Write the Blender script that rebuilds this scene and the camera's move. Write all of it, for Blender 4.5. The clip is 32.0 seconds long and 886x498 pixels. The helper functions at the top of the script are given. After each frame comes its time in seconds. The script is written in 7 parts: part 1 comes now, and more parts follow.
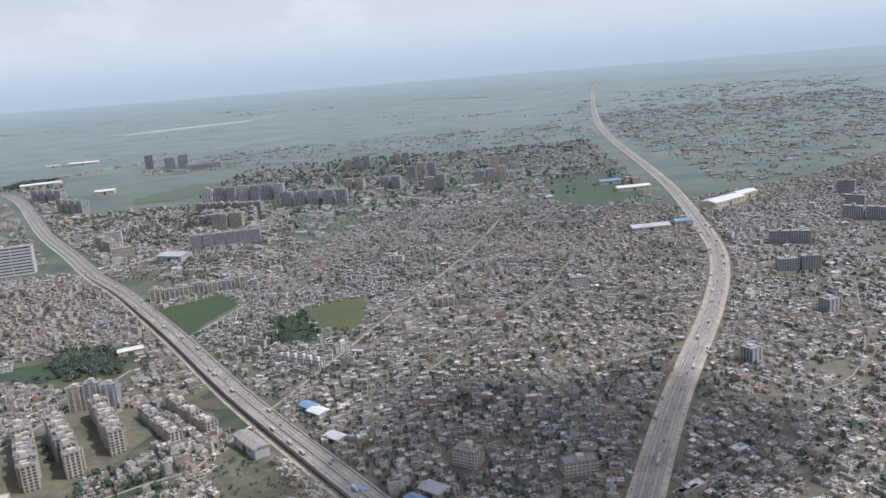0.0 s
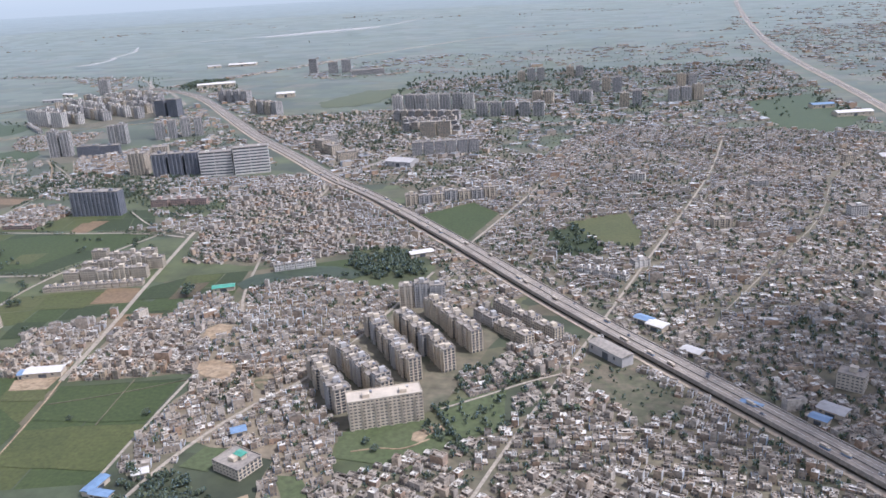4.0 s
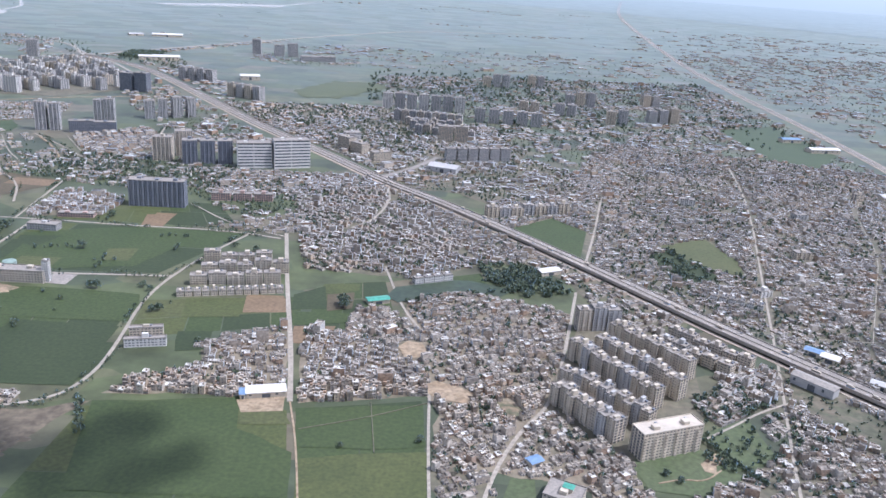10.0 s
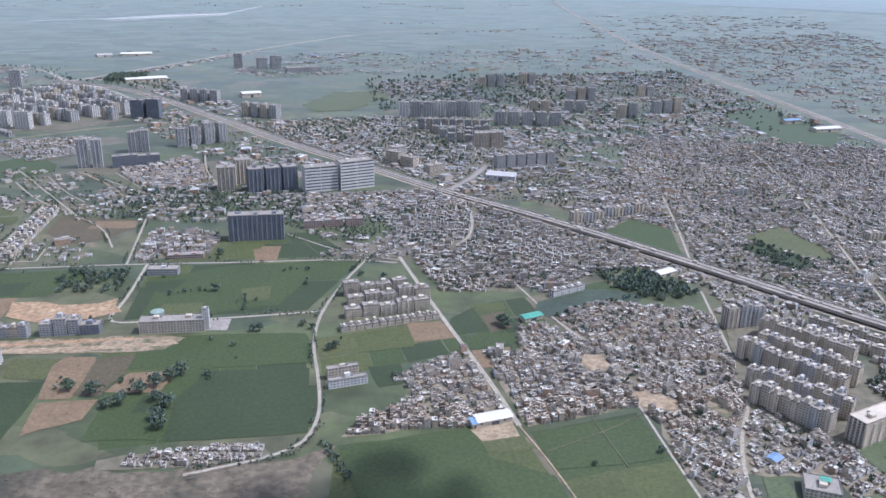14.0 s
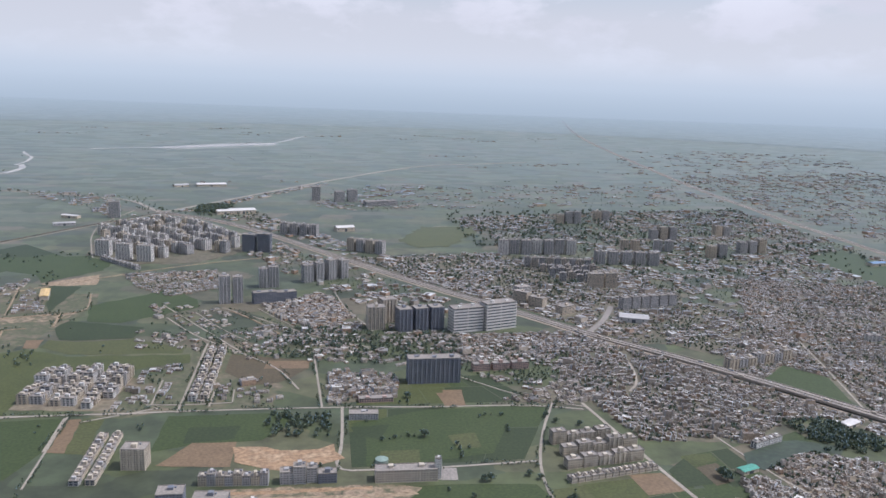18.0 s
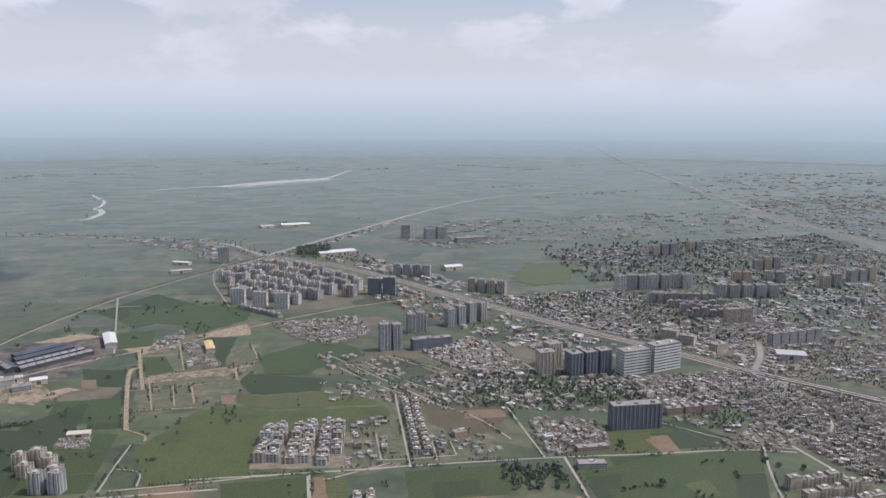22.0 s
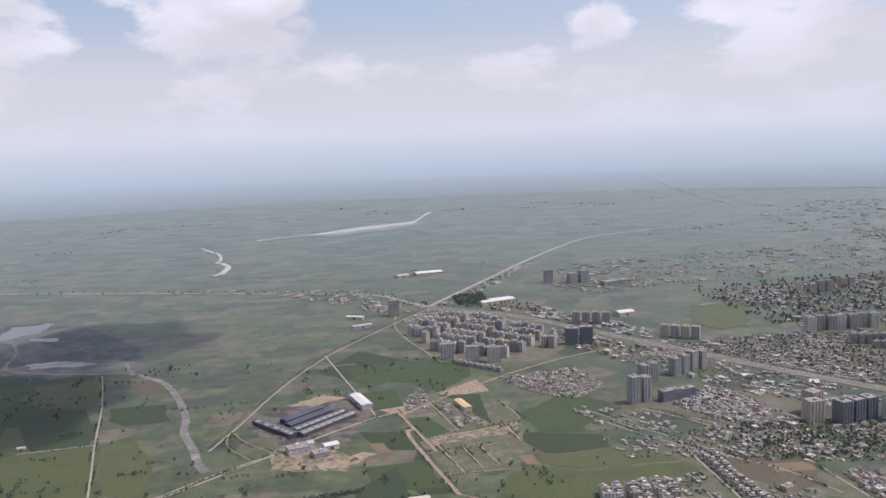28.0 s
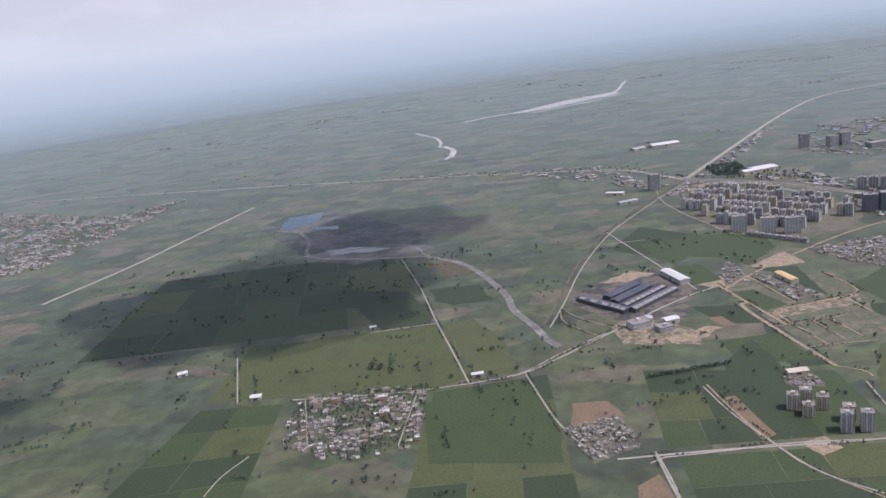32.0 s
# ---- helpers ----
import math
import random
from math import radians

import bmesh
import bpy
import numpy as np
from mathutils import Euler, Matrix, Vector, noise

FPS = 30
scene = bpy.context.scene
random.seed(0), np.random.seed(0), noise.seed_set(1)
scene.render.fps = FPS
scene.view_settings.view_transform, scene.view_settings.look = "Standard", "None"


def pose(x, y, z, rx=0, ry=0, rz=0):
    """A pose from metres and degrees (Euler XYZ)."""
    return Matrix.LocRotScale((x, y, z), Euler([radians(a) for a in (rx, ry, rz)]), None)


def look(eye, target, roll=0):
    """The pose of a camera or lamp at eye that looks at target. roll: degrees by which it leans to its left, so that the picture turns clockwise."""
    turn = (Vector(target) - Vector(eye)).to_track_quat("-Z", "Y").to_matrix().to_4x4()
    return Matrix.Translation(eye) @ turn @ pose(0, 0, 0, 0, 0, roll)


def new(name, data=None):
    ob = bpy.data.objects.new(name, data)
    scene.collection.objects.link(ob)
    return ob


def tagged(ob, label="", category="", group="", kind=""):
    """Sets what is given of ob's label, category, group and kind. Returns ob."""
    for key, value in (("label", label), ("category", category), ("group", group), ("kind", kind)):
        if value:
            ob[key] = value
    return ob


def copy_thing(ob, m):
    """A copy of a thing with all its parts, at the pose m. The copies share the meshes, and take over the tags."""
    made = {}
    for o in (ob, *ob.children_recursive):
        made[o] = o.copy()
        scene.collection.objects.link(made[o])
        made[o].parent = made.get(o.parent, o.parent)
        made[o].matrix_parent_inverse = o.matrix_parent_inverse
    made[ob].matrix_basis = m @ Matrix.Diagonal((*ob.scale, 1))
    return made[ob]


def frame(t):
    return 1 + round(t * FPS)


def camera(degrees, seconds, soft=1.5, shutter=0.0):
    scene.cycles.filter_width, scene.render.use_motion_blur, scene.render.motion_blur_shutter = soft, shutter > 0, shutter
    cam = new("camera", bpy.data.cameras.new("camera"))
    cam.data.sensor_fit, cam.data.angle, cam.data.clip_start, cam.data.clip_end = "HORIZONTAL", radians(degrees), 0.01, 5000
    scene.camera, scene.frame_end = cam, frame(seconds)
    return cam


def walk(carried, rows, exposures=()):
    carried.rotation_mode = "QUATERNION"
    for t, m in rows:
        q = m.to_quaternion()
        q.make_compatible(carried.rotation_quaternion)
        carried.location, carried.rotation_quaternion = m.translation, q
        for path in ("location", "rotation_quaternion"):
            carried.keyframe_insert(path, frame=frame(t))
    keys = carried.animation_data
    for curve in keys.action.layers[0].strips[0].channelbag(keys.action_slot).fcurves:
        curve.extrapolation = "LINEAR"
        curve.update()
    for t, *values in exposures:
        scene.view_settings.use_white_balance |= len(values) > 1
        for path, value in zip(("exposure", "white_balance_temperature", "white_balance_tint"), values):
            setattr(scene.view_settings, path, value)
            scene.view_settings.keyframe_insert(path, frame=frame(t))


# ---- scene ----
# The camera: carried in an airliner that climbs away over the edge of a city.
# Seconds, place, heading to the left of +y, tilt and roll in degrees.
cam = camera(57.4, 32.0, 1.55)
PATH = [
    (0, 0.0, 0.0, 141.7, 2.53, -13.39, -4.50),
    (0.5, -13.8, -1.9, 142.6, 1.44, -13.08, -4.88),
    (1, -27.5, -3.7, 143.5, 4.24, -12.74, -5.32),
    (1.5, -41.1, -5.3, 144.5, 2.79, -12.66, -5.38),
    (2, -54.7, -6.9, 145.4, 1.67, -12.92, -4.03),
    (2.5, -68.3, -8.4, 146.4, 7.15, -13.09, -3.74),
    (3, -81.8, -9.8, 147.4, 6.89, -16.25, -3.05),
    (3.5, -95.3, -11.1, 148.4, 6.63, -16.88, -2.63),
    (4, -108.8, -12.3, 149.4, 9.26, -19.06, -3.23),
    (4.5, -122.2, -13.4, 150.5, 8.24, -21.10, -3.08),
    (6.5, -176.1, -16.9, 155.2, 3.14, -23.76, 1.51),
    (7, -189.6, -17.6, 156.4, -0.44, -17.00, 4.72),
    (7.5, -203.2, -18.2, 157.7, -1.68, -17.07, 6.02),
    (8, -216.8, -18.7, 159.1, -1.00, -17.85, 4.63),
    (8.5, -230.4, -19.1, 160.5, -0.73, -18.39, 4.36),
    (9, -244.1, -19.4, 161.9, -1.98, -18.60, 4.84),
    (9.5, -257.8, -19.6, 163.4, -1.34, -18.96, 3.87),
    (10, -271.6, -19.8, 164.9, -2.97, -19.89, 4.13),
    (10.5, -285.5, -19.9, 166.5, -2.45, -20.23, 3.75),
    (11, -299.4, -19.9, 168.1, -3.15, -20.87, 3.25),
    (11.5, -313.4, -19.8, 169.8, -3.77, -21.27, 2.62),
    (12, -327.5, -19.7, 171.5, -3.20, -21.45, 2.21),
    (12.5, -341.6, -19.5, 173.3, -4.97, -21.43, 2.71),
    (13, -355.9, -19.2, 175.1, -5.90, -21.44, 2.69),
    (13.5, -370.2, -18.9, 177.0, -7.06, -21.30, 2.42),
    (14, -384.7, -18.5, 178.9, -8.40, -20.32, 1.14),
    (14.5, -399.2, -18.1, 180.9, -9.41, -19.00, 1.29),
    (15, -413.8, -17.6, 182.9, -6.78, -16.31, 0.74),
    (15.5, -428.6, -17.1, 185.0, -7.11, -15.77, 1.42),
    (17.5, -488.6, -14.5, 193.6, -8.81, -12.73, 2.01),
    (18, -503.9, -13.8, 195.9, -8.48, -11.76, 2.07),
    (18.5, -519.3, -13.1, 198.2, -8.24, -11.32, 2.07),
    (19, -534.9, -12.3, 200.5, -9.37, -10.61, 2.04),
    (19.5, -550.6, -11.5, 202.8, -8.05, -10.75, 1.24),
    (20, -566.3, -10.7, 205.2, -6.29, -10.83, 0.56),
    (20.5, -582.3, -9.9, 207.6, -8.00, -10.94, 0.42),
    (21, -598.3, -9.0, 210.0, -9.74, -10.92, 0.31),
    (21.5, -614.5, -8.2, 212.5, -9.45, -10.67, 0.24),
    (22, -630.8, -7.4, 214.9, -7.64, -10.13, 0.26),
    (22.5, -647.2, -6.6, 217.4, -8.17, -9.95, 0.32),
    (23, -663.7, -5.8, 219.8, -8.42, -8.41, 0.05),
    (23.5, -680.4, -5.0, 222.3, -9.53, -7.89, -0.28),
    (24, -697.2, -4.2, 224.8, -9.42, -7.94, -0.50),
    (24.5, -714.1, -3.5, 227.2, -7.29, -7.41, 0.31),
    (25, -731.2, -2.8, 229.6, -3.45, -5.77, 1.42),
    (25.5, -748.4, -2.2, 232.1, -1.41, -6.11, -0.51),
    (27.5, -818.3, -0.1, 241.5, -5.90, -7.81, -2.19),
    (28, -836.1, 0.3, 243.8, -6.38, -7.81, -2.02),
    (28.5, -854.0, 0.6, 246.0, -5.63, -7.76, -2.09),
    (29, -872.0, 0.8, 248.2, -6.37, -7.58, -2.04),
    (29.5, -890.1, 0.9, 250.3, -6.83, -7.10, -2.01),
    (30, -908.4, 1.0, 252.3, -7.82, -7.06, -2.28),
    (30.5, -926.7, 0.9, 254.3, -9.10, -7.08, -2.64),
    (31, -945.1, 0.7, 256.2, -10.32, -7.17, -3.28),
    (31.5, -963.7, 0.4, 258.0, -10.71, -7.58, -3.97),
    (32, -982.3, 0.0, 259.7, 5.28, -15.71, -7.18),
]
EXPOSURES = [(0.0, 0.18, 5600, 15), (1.0, 0.06, 5600, 14), (2.3, 0.12, 5620, 15), (4.0, 0.45, 5620, 21), (7.0, 0.48, 5400, 17), (9.0, 0.58, 5340, 20), (11.0, 0.70, 5320, 20), (13.0, 0.86, 5220, 21), (14.0, 0.46, 5220, 19), (15.0, 0.42, 5400, 20), (16.0, 0.28, 5500, 19), (19.0, 0.10, 5670, 18), (20.0, 0.16, 5700, 17), (22.0, 0.06, 5720, 18), (24.0, -0.10, 5740, 19), (25.5, -0.10, 5800, 19), (28.0, 0.12, 5840, 22), (31.0, 0.0, 5850, 22), (32.0, 0.10, 5650, 23)]
walk(cam, [(t, pose(x, y, z, 90 + tilt, 0, turn) @ pose(0, 0, 0, 0, 0, roll)) for t, x, y, z, turn, tilt, roll in PATH], EXPOSURES)

# ---- world, sun ----
SUN_ELEVATION, SUN_AZIMUTH = radians(58), radians(95)  # azimuth from +y towards +x


def make_world():
    world = bpy.data.worlds.new("sky")
    scene.world = world
    world.use_nodes = True
    nt = world.node_tree
    nt.nodes.clear()
    n = nt.nodes.new
    link = nt.links.new
    out, back = n("ShaderNodeOutputWorld"), n("ShaderNodeBackground")
    sky = n("ShaderNodeTexSky")
    sky.sky_type, sky.sun_disc = "NISHITA", False
    sky.sun_elevation, sky.sun_rotation = SUN_ELEVATION, SUN_AZIMUTH
    sky.air_density, sky.dust_density, sky.altitude = 1.2, 3.0, 300
    coord, sep = n("ShaderNodeTexCoord"), n("ShaderNodeSeparateXYZ")
    link(coord.outputs["Generated"], sep.inputs[0])
    # clouds: flattened towards the horizon
    flat = n("ShaderNodeMapping")
    flat.inputs["Scale"].default_value = (1.0, 1.0, 2.2)
    flat.inputs["Location"].default_value = (0.35, 0.0, 0.1)
    link(coord.outputs["Generated"], flat.inputs[0])
    puff = n("ShaderNodeTexNoise")
    puff.inputs["Scale"].default_value, puff.inputs["Detail"].default_value, puff.inputs["Roughness"].default_value = 7.5, 10, 0.56
    link(flat.outputs[0], puff.inputs["Vector"])
    # heaps of cloud that stand in some quarters of the sky and leave blue gaps in others
    heaps = puff.outputs["Fac"]
    for azimuth, elevation, size, gain_by in ((28, 9, 0.17, 0.16), (18.5, 7.2, 0.06, 0.11), (-9, 10.5, 0.16, 0.13), (-22, 9.5, 0.16, 0.11), (12, 11.5, 0.13, -0.13), (21, 12, 0.09, -0.10), (45, 12, 0.20, 0.05)):
        a, up = radians(azimuth), radians(elevation)
        away = n("ShaderNodeVectorMath")
        away.operation = "DISTANCE"
        away.inputs[1].default_value = (math.sin(a) * math.cos(up), math.cos(a) * math.cos(up), math.sin(up))
        link(coord.outputs["Generated"], away.inputs[0])
        near = n("ShaderNodeMapRange")
        near.interpolation_type = "SMOOTHSTEP"
        near.inputs[1].default_value, near.inputs[2].default_value, near.inputs[3].default_value, near.inputs[4].default_value = 0.0, size, gain_by, 0.0
        link(away.outputs["Value"], near.inputs[0])
        total = n("ShaderNodeMath")
        link(heaps, total.inputs[0])
        link(near.outputs[0], total.inputs[1])
        heaps = total.outputs[0]
    cover = n("ShaderNodeMapRange")
    cover.inputs[1].default_value, cover.inputs[2].default_value = 0.50, 0.60
    link(heaps, cover.inputs[0])
    shade = n("ShaderNodeTexNoise")
    shade.inputs["Scale"].default_value, shade.inputs["Detail"].default_value = 6.0, 6
    link(flat.outputs[0], shade.inputs["Vector"])
    tone = n("ShaderNodeMapRange")
    tone.inputs[1].default_value, tone.inputs[2].default_value, tone.inputs[3].default_value, tone.inputs[4].default_value = 0.36, 0.62, 0.92, 1.30
    link(shade.outputs["Fac"], tone.inputs[0])
    gain = n("ShaderNodeVectorMath")
    gain.operation = "SCALE"
    gain.inputs["Scale"].default_value = 0.12
    link(sky.outputs[0], gain.inputs[0])
    white = n("ShaderNodeVectorMath")
    white.operation = "SCALE"
    white.inputs[0].default_value = (0.66, 0.65, 0.63)
    link(tone.outputs[0], white.inputs["Scale"])
    clouded = n("ShaderNodeMix")
    clouded.data_type = "RGBA"
    link(cover.outputs[0], clouded.inputs[0])
    link(gain.outputs[0], clouded.inputs[6])
    link(white.outputs[0], clouded.inputs[7])
    # haze that thickens towards the horizon and closes the view below it
    ramp = n("ShaderNodeValToRGB")
    link(sep.outputs["Z"], ramp.inputs[0])
    e = ramp.color_ramp.elements
    e[0].position, e[0].color = 0.0, (1, 1, 1, 1)
    e[1].position, e[1].color = 0.22, (0.08, 0.08, 0.08, 1)
    mid = e.new(0.075)
    mid.color = (0.80, 0.80, 0.80, 1)
    mid = e.new(0.13)
    mid.color = (0.30, 0.30, 0.30, 1)
    tint = n("ShaderNodeValToRGB")
    shift = n("ShaderNodeMath")
    shift.operation = "ADD"
    shift.inputs[1].default_value = 0.2
    link(sep.outputs["Z"], shift.inputs[0])
    link(shift.outputs[0], tint.inputs[0])
    f = tint.color_ramp.elements
    f[0].position, f[0].color = 0.147, HAZE_LOW
    f[1].position, f[1].color = 0.27, (0.665, 0.655, 0.635, 1)
    g = f.new(0.202)
    g.color = HAZE_MID
    hazed = n("ShaderNodeMix")
    hazed.data_type = "RGBA"
    link(ramp.outputs[0], hazed.inputs[0])
    link(clouded.outputs[2], hazed.inputs[6])
    link(tint.outputs[0], hazed.inputs[7])
    link(hazed.outputs[2], back.inputs[0])
    back.inputs[1].default_value = 1.0
    link(back.outputs[0], out.inputs[0])


HAZE_LOW = (0.37, 0.43, 0.44, 1)
HAZE_MID = (0.65, 0.68, 0.66, 1)
make_world()
sun = new("sun", bpy.data.lights.new("sun", "SUN"))
sun.data.energy, sun.data.angle, sun.data.color = 3.2, radians(0.6), (1.0, 0.96, 0.90)
sun.matrix_world = look((math.sin(SUN_AZIMUTH) * math.cos(SUN_ELEVATION), math.cos(SUN_AZIMUTH) * math.cos(SUN_ELEVATION), math.sin(SUN_ELEVATION)), (0, 0, 0))

# ---- materials ----
HAZE_SHEEN = 0.35  # bluish sheen standing in for haze: it pales every surface at a glancing angle


def mat(name, colours, rough=0.75, grain=0.5, patch=0.05, by="place", bump=0.0, metal=0.0, dust=HAZE_SHEEN, spread=0.25, fuzz=0.18):
    """colours: two or more base colours. by: what picks among them: 'place' (patches), 'island' or 'object'."""
    m = bpy.data.materials.new(name)
    m.use_nodes = True
    nt = m.node_tree
    n, link = nt.nodes.new, nt.links.new
    b = nt.nodes["Principled BSDF"]
    b.inputs["Roughness"].default_value, b.inputs["Metallic"].default_value = rough, metal
    # haze is put into the material here, as a blue tinted sheen
    b.inputs["Sheen Weight"].default_value, b.inputs["Sheen Roughness"].default_value = dust, fuzz
    b.inputs["Sheen Tint"].default_value = (0.50, 0.77, 1.0, 1)
    geo = n("ShaderNodeNewGeometry")
    big = n("ShaderNodeTexNoise")
    big.inputs["Scale"].default_value, big.inputs["Detail"].default_value = patch, 4
    link(geo.outputs["Position"], big.inputs["Vector"])
    fine = n("ShaderNodeTexNoise")
    fine.inputs["Scale"].default_value, fine.inputs["Detail"].default_value = grain, 6
    link(geo.outputs["Position"], fine.inputs["Vector"])
    ramp = n("ShaderNodeValToRGB")
    if by == "island":
        link(geo.outputs["Random Per Island"], ramp.inputs[0])
    elif by == "object":
        info = n("ShaderNodeObjectInfo")
        link(info.outputs["Random"], ramp.inputs[0])
    else:
        wide = n("ShaderNodeMapRange")
        wide.inputs[1].default_value, wide.inputs[2].default_value = 0.3, 0.7
        link(big.outputs["Fac"], wide.inputs[0])
        link(wide.outputs[0], ramp.inputs[0])
    e = ramp.color_ramp.elements
    ramp.color_ramp.interpolation = "LINEAR" if by == "place" else "CONSTANT"
    count = len(colours)
    steps = [i / (count - 1) if by == "place" else i / count for i in range(count)]
    e[0].position, e[0].color = steps[0], (*colours[0], 1)
    e[1].position, e[1].color = steps[-1], (*colours[-1], 1)
    for s, c in list(zip(steps, colours))[1:-1]:
        e.new(s).color = (*c, 1)
    vary = n("ShaderNodeMapRange")
    vary.inputs[1].default_value, vary.inputs[2].default_value = 0.3, 0.7
    vary.inputs[3].default_value, vary.inputs[4].default_value = 1 - spread, 1 + spread
    link(fine.outputs["Fac"], vary.inputs[0])
    mult = n("ShaderNodeVectorMath")
    mult.operation = "SCALE"
    link(ramp.outputs[0], mult.inputs[0])
    link(vary.outputs[0], mult.inputs["Scale"])
    link(mult.outputs[0], b.inputs["Base Color"])
    if bump:
        bm_node = n("ShaderNodeBump")
        bm_node.inputs["Strength"].default_value, bm_node.inputs["Distance"].default_value = bump, 0.3
        link(fine.outputs["Fac"], bm_node.inputs["Height"])
        link(bm_node.outputs[0], b.inputs["Normal"])
    return m


def ground_material():
    """Farm land: small rectangular plots in many greens, some fallow and brown, with paler balks between."""
    m = mat("farmland", [(0.05, 0.09, 0.03), (0.09, 0.14, 0.045), (0.07, 0.11, 0.04)], rough=0.7, grain=0.06, patch=0.004, dust=1.0, bump=0.0)
    nt = m.node_tree
    n, link = nt.nodes.new, nt.links.new
    b = nt.nodes["Principled BSDF"]
    geo = n("ShaderNodeNewGeometry")
    turn = n("ShaderNodeMapping")
    turn.inputs["Rotation"].default_value, turn.inputs["Scale"].default_value = (0, 0, 0.10), (1.0, 1.7, 1.0)
    link(geo.outputs["Position"], turn.inputs[0])
    plots = n("ShaderNodeTexVoronoi")
    plots.voronoi_dimensions, plots.distance = "2D", "CHEBYCHEV"
    plots.inputs["Scale"].default_value, plots.inputs["Randomness"].default_value = 0.021, 0.85
    link(turn.outputs[0], plots.inputs["Vector"])
    sep = n("ShaderNodeSeparateColor")
    link(plots.outputs["Color"], sep.inputs[0])
    tint = n("ShaderNodeValToRGB")
    tint.color_ramp.interpolation = "CONSTANT"
    link(sep.outputs[0], tint.inputs[0])
    e = tint.color_ramp.elements
    e[0].position, e[0].color = 0.0, (0.062, 0.074, 0.030, 1)
    e[1].position, e[1].color = 0.94, (0.121, 0.102, 0.059, 1)
    for at, c in ((0.2, (0.079, 0.091, 0.036)), (0.38, (0.064, 0.078, 0.038)), (0.55, (0.099, 0.099, 0.046)), (0.70, (0.051, 0.060, 0.030)), (0.84, (0.094, 0.089, 0.048))):
        e.new(at).color = (*c, 1)
    edge = n("ShaderNodeTexVoronoi")
    edge.voronoi_dimensions, edge.feature = "2D", "DISTANCE_TO_EDGE"
    edge.inputs["Scale"].default_value, edge.inputs["Randomness"].default_value = 0.021, 0.85
    link(turn.outputs[0], edge.inputs["Vector"])
    spots = n("ShaderNodeTexNoise")
    spots.inputs["Scale"].default_value, spots.inputs["Detail"].default_value, spots.inputs["Roughness"].default_value = 0.05, 8, 0.65
    link(geo.outputs["Position"], spots.inputs["Vector"])
    vary = n("ShaderNodeMapRange")
    vary.inputs[1].default_value, vary.inputs[2].default_value, vary.inputs[3].default_value, vary.inputs[4].default_value = 0.3, 0.7, 0.52, 1.35
    link(spots.outputs["Fac"], vary.inputs[0])
    mult = n("ShaderNodeVectorMath")
    mult.operation = "SCALE"
    link(tint.outputs[0], mult.inputs[0])
    link(vary.outputs[0], mult.inputs["Scale"])
    link(mult.outputs[0], b.inputs["Base Color"])
    # the sheen that imitates haze differs in strength from plot to plot
    dry = n("ShaderNodeMapRange")
    dry.inputs[3].default_value, dry.inputs[4].default_value = 0.76, 1.0
    link(sep.outputs[1], dry.inputs[0])
    link(dry.outputs[0], b.inputs["Sheen Weight"])
    b.inputs["Sheen Tint"].default_value = (0.87, 0.95, 0.94, 1)
    b.inputs["Sheen Roughness"].default_value = 0.21
    return m


M_GROUND = ground_material()
M_YARD = mat("garden_ground", [(0.093, 0.087, 0.051), (0.143, 0.123, 0.078), (0.068, 0.075, 0.041)], grain=0.3, patch=0.04)
M_DUST = mat("town_ground", [(0.143, 0.116, 0.077), (0.214, 0.175, 0.114), (0.107, 0.096, 0.057)], grain=0.35, patch=0.05)
M_ASPHALT = mat("asphalt", [(0.214, 0.189, 0.158), (0.265, 0.233, 0.194)], grain=0.6, patch=0.04, spread=0.15)
M_LANE = mat("pale_lane", [(0.345, 0.300, 0.230), (0.275, 0.240, 0.185)], grain=0.7, patch=0.06)
M_SAND = mat("bare_sand", [(0.300, 0.215, 0.125), (0.230, 0.168, 0.098), (0.330, 0.250, 0.155), (0.245, 0.172, 0.100)], grain=0.5, patch=0.16, bump=0.4, spread=0.3)
M_CHURNED = mat("churned_earth", [(0.26, 0.185, 0.115), (0.09, 0.09, 0.045), (0.30, 0.22, 0.14), (0.10, 0.095, 0.05)], grain=0.3, patch=0.12, dust=0.3)
M_SHOULDER = mat("dusty_shoulder", [(0.400, 0.328, 0.238), (0.330, 0.270, 0.195), (0.450, 0.372, 0.275)], grain=0.5, patch=0.06)
M_DUSTY_ROAD = mat("dusty_asphalt", [(0.265, 0.225, 0.172), (0.225, 0.192, 0.152), (0.305, 0.258, 0.198)], grain=0.5, patch=0.05, dust=0.25)
M_PAINT = mat("road_paint", [(0.75, 0.75, 0.72), (0.65, 0.65, 0.6)], grain=2)
M_CONCRETE = mat("concrete", [(0.301, 0.266, 0.215), (0.235, 0.208, 0.174)], grain=0.8, patch=0.1)
WALLS = [(0.343, 0.283, 0.213), (0.435, 0.370, 0.282), (0.242, 0.192, 0.138), (0.403, 0.312, 0.210), (0.435, 0.379, 0.302), (0.304, 0.258, 0.201), (0.333, 0.229, 0.146), (0.423, 0.368, 0.293)]
M_WALL = mat("house_plaster", WALLS, grain=0.9, by="island", spread=0.35, dust=1.0, fuzz=0.33)
M_WALL_OB = mat("painted_plaster", WALLS, grain=0.9, by="object", spread=0.3)
ROOFS = [(0.235, 0.200, 0.153), (0.150, 0.123, 0.090), (0.335, 0.288, 0.225), (0.180, 0.152, 0.115), (0.405, 0.350, 0.270), (0.270, 0.206, 0.144), (0.300, 0.254, 0.194), (0.500, 0.465, 0.395), (0.215, 0.180, 0.135), (0.580, 0.545, 0.470), (0.280, 0.230, 0.171), (0.360, 0.307, 0.236)]
M_ROOF = mat("roof_screed", ROOFS, grain=0.8, by="island", spread=0.35, dust=1.0, fuzz=0.33)
